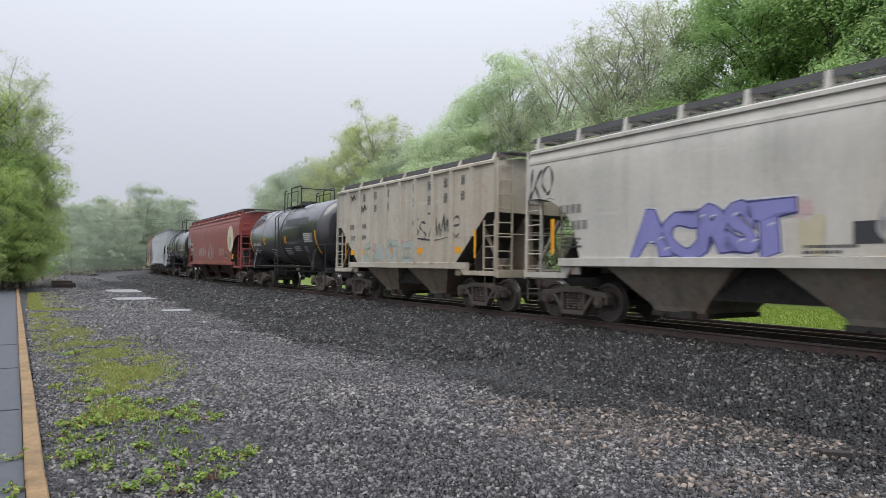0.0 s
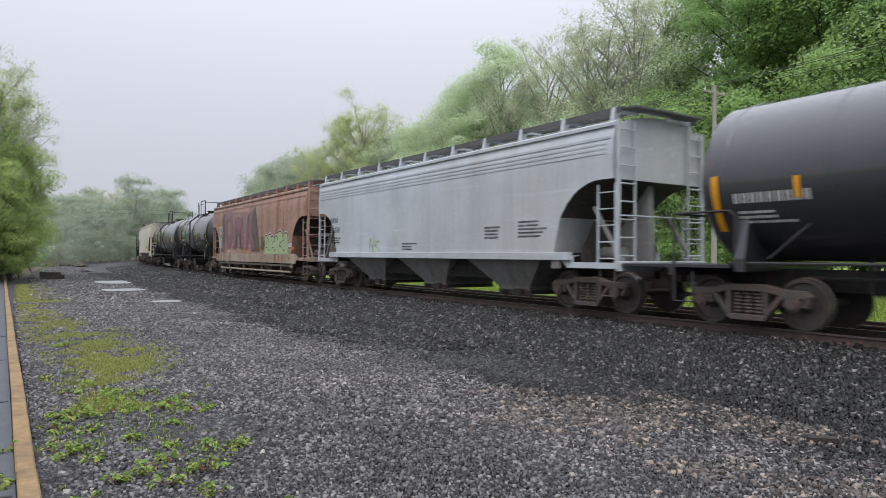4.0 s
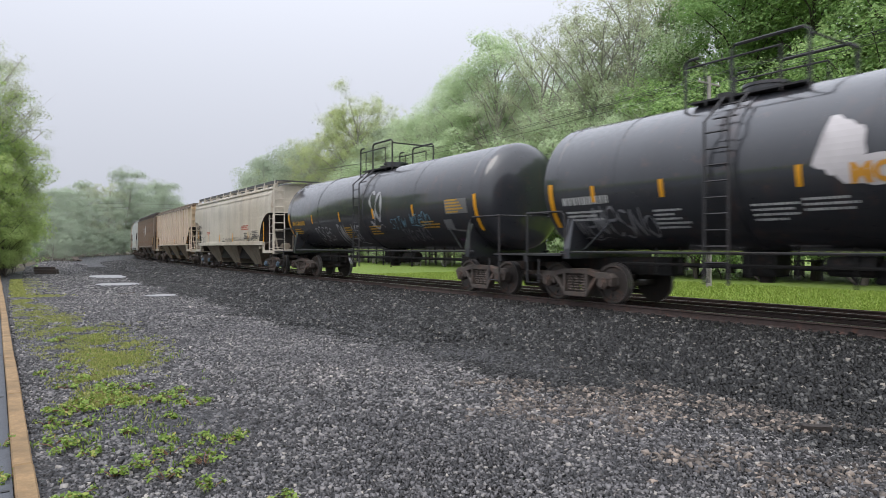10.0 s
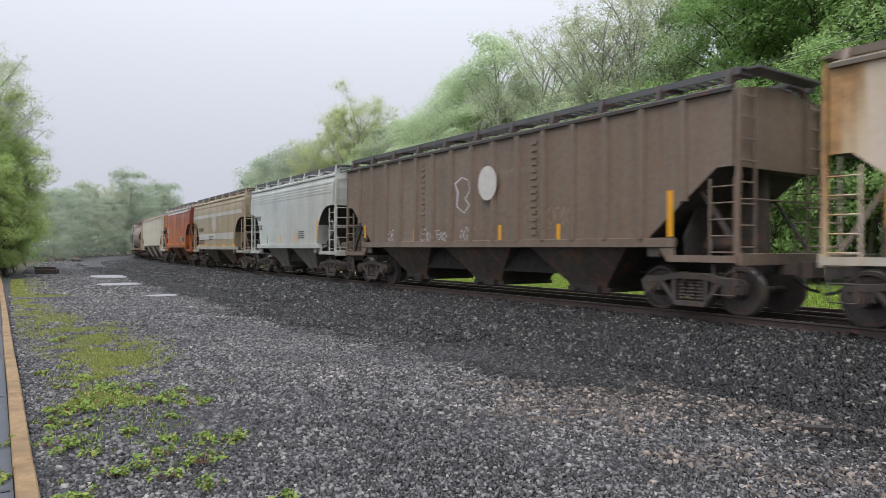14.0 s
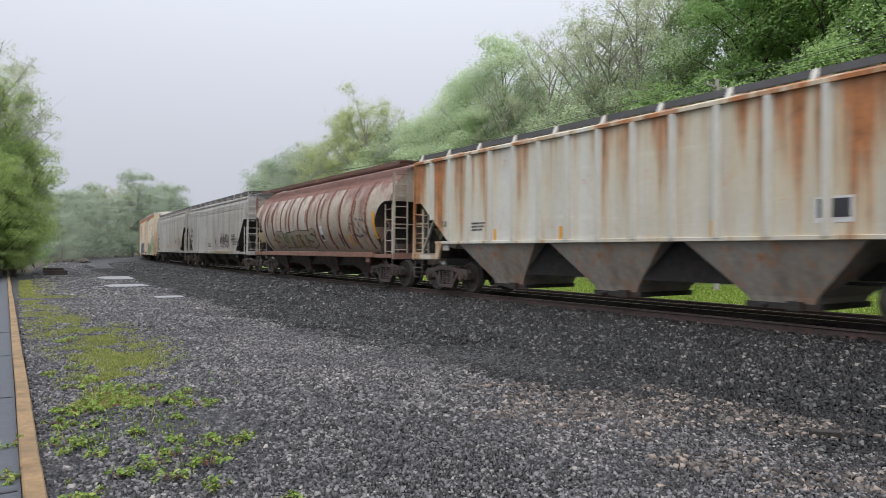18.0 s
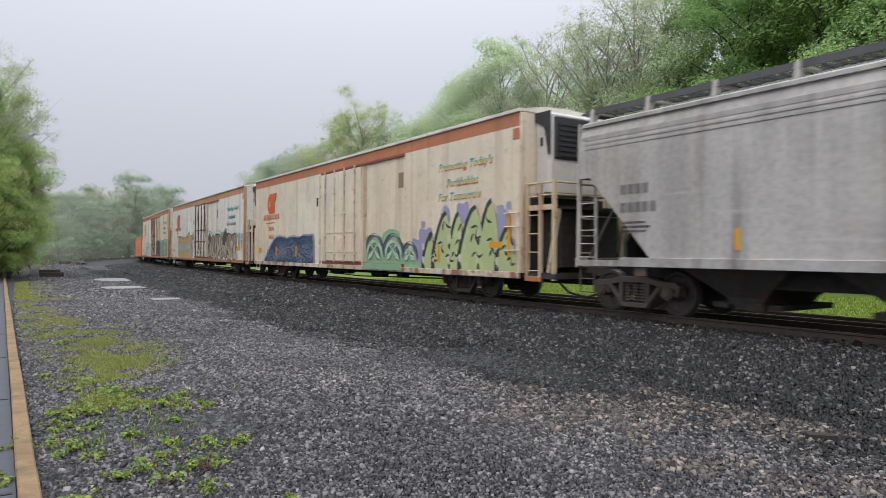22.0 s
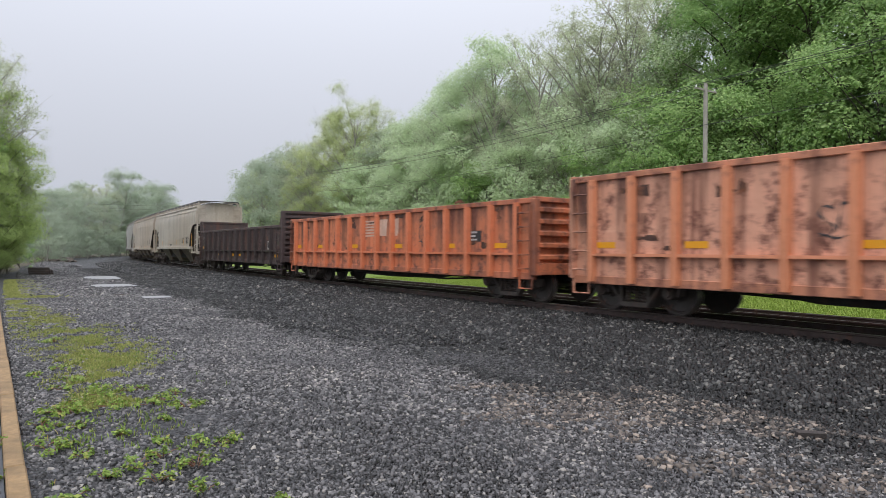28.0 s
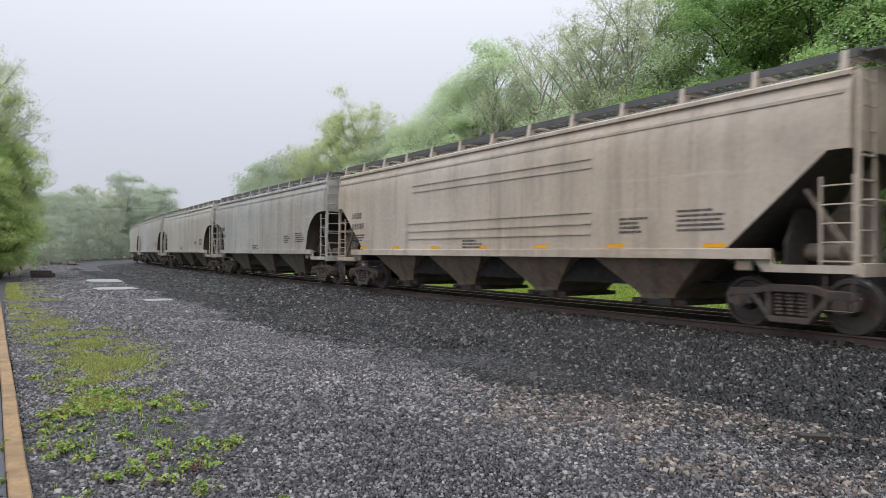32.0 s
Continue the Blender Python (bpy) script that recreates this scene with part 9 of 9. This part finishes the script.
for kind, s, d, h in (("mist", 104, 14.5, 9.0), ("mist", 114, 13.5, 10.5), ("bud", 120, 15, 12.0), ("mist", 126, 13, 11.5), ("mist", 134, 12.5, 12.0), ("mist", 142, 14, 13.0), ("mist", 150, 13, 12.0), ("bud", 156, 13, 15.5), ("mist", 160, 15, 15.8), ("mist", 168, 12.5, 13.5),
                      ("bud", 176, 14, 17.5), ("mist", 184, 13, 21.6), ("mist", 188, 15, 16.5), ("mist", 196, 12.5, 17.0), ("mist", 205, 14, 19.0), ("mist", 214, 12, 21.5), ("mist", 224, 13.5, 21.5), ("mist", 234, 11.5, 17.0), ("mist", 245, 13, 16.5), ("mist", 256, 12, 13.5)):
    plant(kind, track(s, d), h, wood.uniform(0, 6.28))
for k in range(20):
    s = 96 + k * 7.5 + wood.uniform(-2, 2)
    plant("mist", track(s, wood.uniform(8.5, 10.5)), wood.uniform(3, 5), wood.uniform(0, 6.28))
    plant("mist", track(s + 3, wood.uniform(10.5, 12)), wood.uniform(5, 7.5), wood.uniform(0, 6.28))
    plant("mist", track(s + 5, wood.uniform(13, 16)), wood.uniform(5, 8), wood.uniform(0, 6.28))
# the first of each kind stand in the wood behind the viewer's back
for k, ob in enumerate(KINDS.values()):
    p = track(-52 - 7 * k, -30)
    ob.matrix_basis = Matrix.Translation((p.x, p.y, GROUND - 0.16))

# ---- weeds and moss on the gravel ----
STEM = plain("reddish_weed_stem", (0.20, 0.10, 0.06), 0.7)


def weed(seed, s, d, r, h, leaf=0.034):
    """Reddish stems that spread from one root, each with a spray of small leaves at its end."""
    gen = np.random.default_rng(seed)
    k = max(6, int(r * r * 330))
    a, q = gen.uniform(0, 6.28, k), r * gen.uniform(0, 1, k) ** 0.6
    c = np.stack([np.cos(a) * q, np.sin(a) * q, gen.uniform(0.03, h, k) * (1 - 0.5 * q / r) + 0.01], 1)
    plant_at = thing("weed", "low leafy green weed with reddish stems in the gravel", "weed", "weeds in the gravel", Matrix.Translation(track(s, d, GROUND)))
    bm = bmesh.new()
    for p in c:
        pipe(bm, [(0, 0, -0.02), (p[0] * 0.5, p[1] * 0.5, p[2] * 0.75), tuple(p)], 0.0035, 4)
    tagged(part("stalk", bm, STEM, plant_at), kind="stuff")
    top = new("leaves", leaf_mesh("leaves", leaf_cloud(c, np.full(k, 0.05), 16, leaf, gen, (0, 0, -0.15)), LEAF_WEED))
    top.parent = plant_at


for k, (s, d, r, h) in enumerate(((12.0, 11.72, 0.27, 0.14), (12.7, 11.24, 0.22, 0.1), (12.1, 11.2, 0.2, 0.09), (12.0, 10.8, 0.25, 0.1), (9.7, 11.39, 0.17, 0.16), (9.5, 10.97, 0.18, 0.13), (10.8, 11.36, 0.13, 0.08), (11.3, 11.59, 0.15, 0.08),
                                  (10.0, 10.64, 0.13, 0.07), (10.1, 10.48, 0.11, 0.06), (11.7, 10.53, 0.2, 0.08), (10.8, 11.95, 0.12, 0.08), (9.6, 11.62, 0.1, 0.07), (9.3, 11.3, 0.14, 0.1), (8.9, 11.07, 0.14, 0.1), (12.9, 10.9, 0.2, 0.08),
                                  (13.4, 11.6, 0.16, 0.07), (12.4, 10.5, 0.16, 0.07), (11.2, 10.9, 0.09, 0.05), (10.4, 11.1, 0.1, 0.06), (10.3, 11.7, 0.12, 0.07), (14.6, 11.8, 0.15, 0.07), (9.9, 12.33, 0.12, 0.12), (10.9, 12.34, 0.14, 0.14),
                                  (9.2, 11.9, 0.16, 0.12), (8.8, 11.6, 0.12, 0.1), (10.6, 11.9, 0.2, 0.12), (11.5, 11.95, 0.18, 0.1), (9.9, 11.15, 0.16, 0.12), (10.2, 10.8, 0.14, 0.09), (12.3, 11.5, 0.2, 0.1), (13.2, 11.2, 0.2, 0.09), (14.0, 11.4, 0.18, 0.08), (15.0, 11.5, 0.15, 0.08), (18.2, 11.4, 0.25, 0.12), (8.4, 10.7, 0.1, 0.05))):
    weed(100 + k, s, d, r, h)


def blades(centres, height, width, per, gen):
    """Narrow leaning blades of grass standing round each centre."""
    n = len(centres) * per
    p = np.repeat(np.asarray(centres, float), per, 0) + gen.normal(0, 0.022, (n, 3)) * (1, 1, 0)
    a = gen.uniform(0, 6.283, n)
    side = np.stack([np.cos(a), np.sin(a), 0 * a], 1)
    lean = np.stack([-np.sin(a), np.cos(a), 0 * a], 1) * gen.uniform(-0.9, 0.9, n)[:, None]
    h = (height * gen.uniform(0.4, 1.2, n))[:, None]
    tip = p + (lean + (0, 0, 1)) * h
    mid = p + (lean * 0.35 + (0, 0, 0.6)) * h
    return np.stack([p, mid + side * width, tip, mid - side * width], 1).reshape(-1, 3)


def turf(name, seed, s0, s1, centre, half, count, blade, width, per, label, material):
    """Tufts along a winding strip, thinning out towards its sides and ends."""
    gen = np.random.default_rng(seed)
    rows = []
    while len(rows) < count:
        s = gen.uniform(s0, s1)
        d = centre(s) + half(s) * gen.normal(0, 0.5)
        if d > 12.03:
            continue
        p = track(s, d, GROUND)
        patch = noise.noise((p.x * 0.9, p.y * 0.9, 8.0)) + 0.6 * noise.noise((p.x * 3.1, p.y * 3.1, 2.0))
        if patch > gen.uniform(-0.25, 0.35):
            rows.append(tuple(p))
    ob = new(name, leaf_mesh(name, blades(rows, blade, width, per, gen), material))
    return tagged(ob, label, "grass", kind="stuff")


# the mown field behind the track, standing in tufts where it shows between the cars
gen = np.random.default_rng(77)
spots = [tuple(track(s, d, GROUND - 0.165)) for s, d in zip(gen.uniform(-4, 46, 26000), gen.uniform(-19, -7.2, 26000))]
FIELD_BLADE = islands("mown_grass_blades", [(0, (0.17, 0.25, 0.04)), (0.6, (0.28, 0.38, 0.075)), (1, (0.40, 0.47, 0.13))], 0.7, None, 0.2, 0.35)
tagged(new("field_grass", leaf_mesh("field_grass", blades(spots, 0.13, 0.016, 5, gen), FIELD_BLADE)), "bright green blades of mown grass behind the track", "grass", kind="stuff")


def strip(s):
    return 11.7 - 0.9 * math.exp(-((s - 17) / 5.5) ** 2)


turf("moss_grass", 31, 12.0, 30.0, strip, lambda s: 1.05 * max(0.2, 1 - abs(s - 20) / 13), 6400, 0.045, 0.007, 7, "thin yellow-green moss and grass on the gravel", LEAF_MOSS)
turf("moss_grass", 33, 9.5, 22.0, lambda s: strip(s) - 0.1, lambda s: 0.8, 520, 0.06, 0.006, 5, "thin green grass on the gravel", LEAF_WEED)
turf("moss_grass", 32, 31.0, 47.0, lambda s: 11.6, lambda s: 1.0, 4200, 0.05, 0.02, 6, "thin yellow-green moss and grass by the bushes", LEAF_MOSS)

# ---- utility pole with wires ----
WOODPOLE = plain("pale_weathered_pole", (0.34, 0.32, 0.29), 0.85, 0, 0.25, 9, 0.4)
WIRE = plain("dark_wire", (0.05, 0.05, 0.055), 0.6)
foot = Vector((13.05, 32.0, GROUND - 0.16))
pole = thing("utility_pole", "pale weathered wooden utility pole with a crossarm", "utility pole", m=Matrix.Translation(foot))
part("shaft", tube(bmesh.new(), (0, 0, -0.5), (0, 0, 10.25), 0.14, 12, 0.095), WOODPOLE, pole, smooth=True)
along = Vector((math.cos(2.162), math.sin(2.162), 0))
across = Vector((-along.y, along.x, 0))
part("crossarm", beam(bmesh.new(), across * -0.85 + Vector((0, 0, 9.9)), across * 0.85 + Vector((0, 0, 9.9)), 0.08, 0.09), WOODPOLE, pole)
for q in (-0.75, 0.0, 0.75):
    part("insulator", tube(bmesh.new(), across * q + Vector((0, 0, 9.94)), across * q + Vector((0, 0, 10.08)), 0.04, 8, 0.025), plain("white_porcelain", (0.7, 0.7, 0.7), 0.3), pole)
wires = thing("overhead_wires", "thin dark overhead wires strung along the wood", "wire")
for q, z, sag in ((-0.75, 10.08, 0.5), (0.0, 10.24, 0.55), (0.75, 10.08, 0.5), (0.1, 8.2, 0.6)):
    for way, lift in ((-1, 2.5), (1, 0.0)):
        a = foot + across * q + Vector((0, 0, z))
        b = a + along * way * 46 + Vector((0, 0, lift))
        pts = [a.lerp(b, u / 10) - Vector((0, 0, sag * 4 * (u / 10) * (1 - u / 10))) for u in range(11)]
        part("wire", pipe(bmesh.new(), pts, 0.012, 4), WIRE, wires)
far = thing("far_wires", "thin far wires across the end of the yard", "wire")
for z in (11.2, 10.4):
    a, b = Vector((-92, 128, z)), Vector((-22, 150, z + 0.6))
    pts = [a.lerp(b, u / 12) - Vector((0, 0, 1.2 * 4 * (u / 12) * (1 - u / 12))) for u in range(13)]
    part("wire", pipe(bmesh.new(), pts, 0.02, 4), WIRE, far)


def motions():
    """The whole train rolls along the track's line; every wheelset turns by the way rolled."""
    for car, f, r in TRAIN:
        rows = []
        for i in range(65):
            t = i / 2
            d = rolled(t)
            a, b = track(f + 1.4 - d), track(r - 1.4 - d)
            v = a - b
            rows.append((t, Matrix.Translation((a + b) / 2) @ Matrix.Rotation(math.atan2(v.y, v.x), 4, "Z")))
        walk(car, rows)
    lead, *rest = SPINNERS
    walk(lead, [(n / FPS, Matrix.Rotation(rolled(n / FPS) / WHEEL_R, 4, "Y")) for n in range(32 * FPS + 1)])
    for ws in rest:  # all wheels are alike and turn as the first does
        ws.rotation_mode = "QUATERNION"
        ws.animation_data_create()
        ws.animation_data.action = lead.animation_data.action
        ws.animation_data.action_slot = lead.animation_data.action_slot


motions()
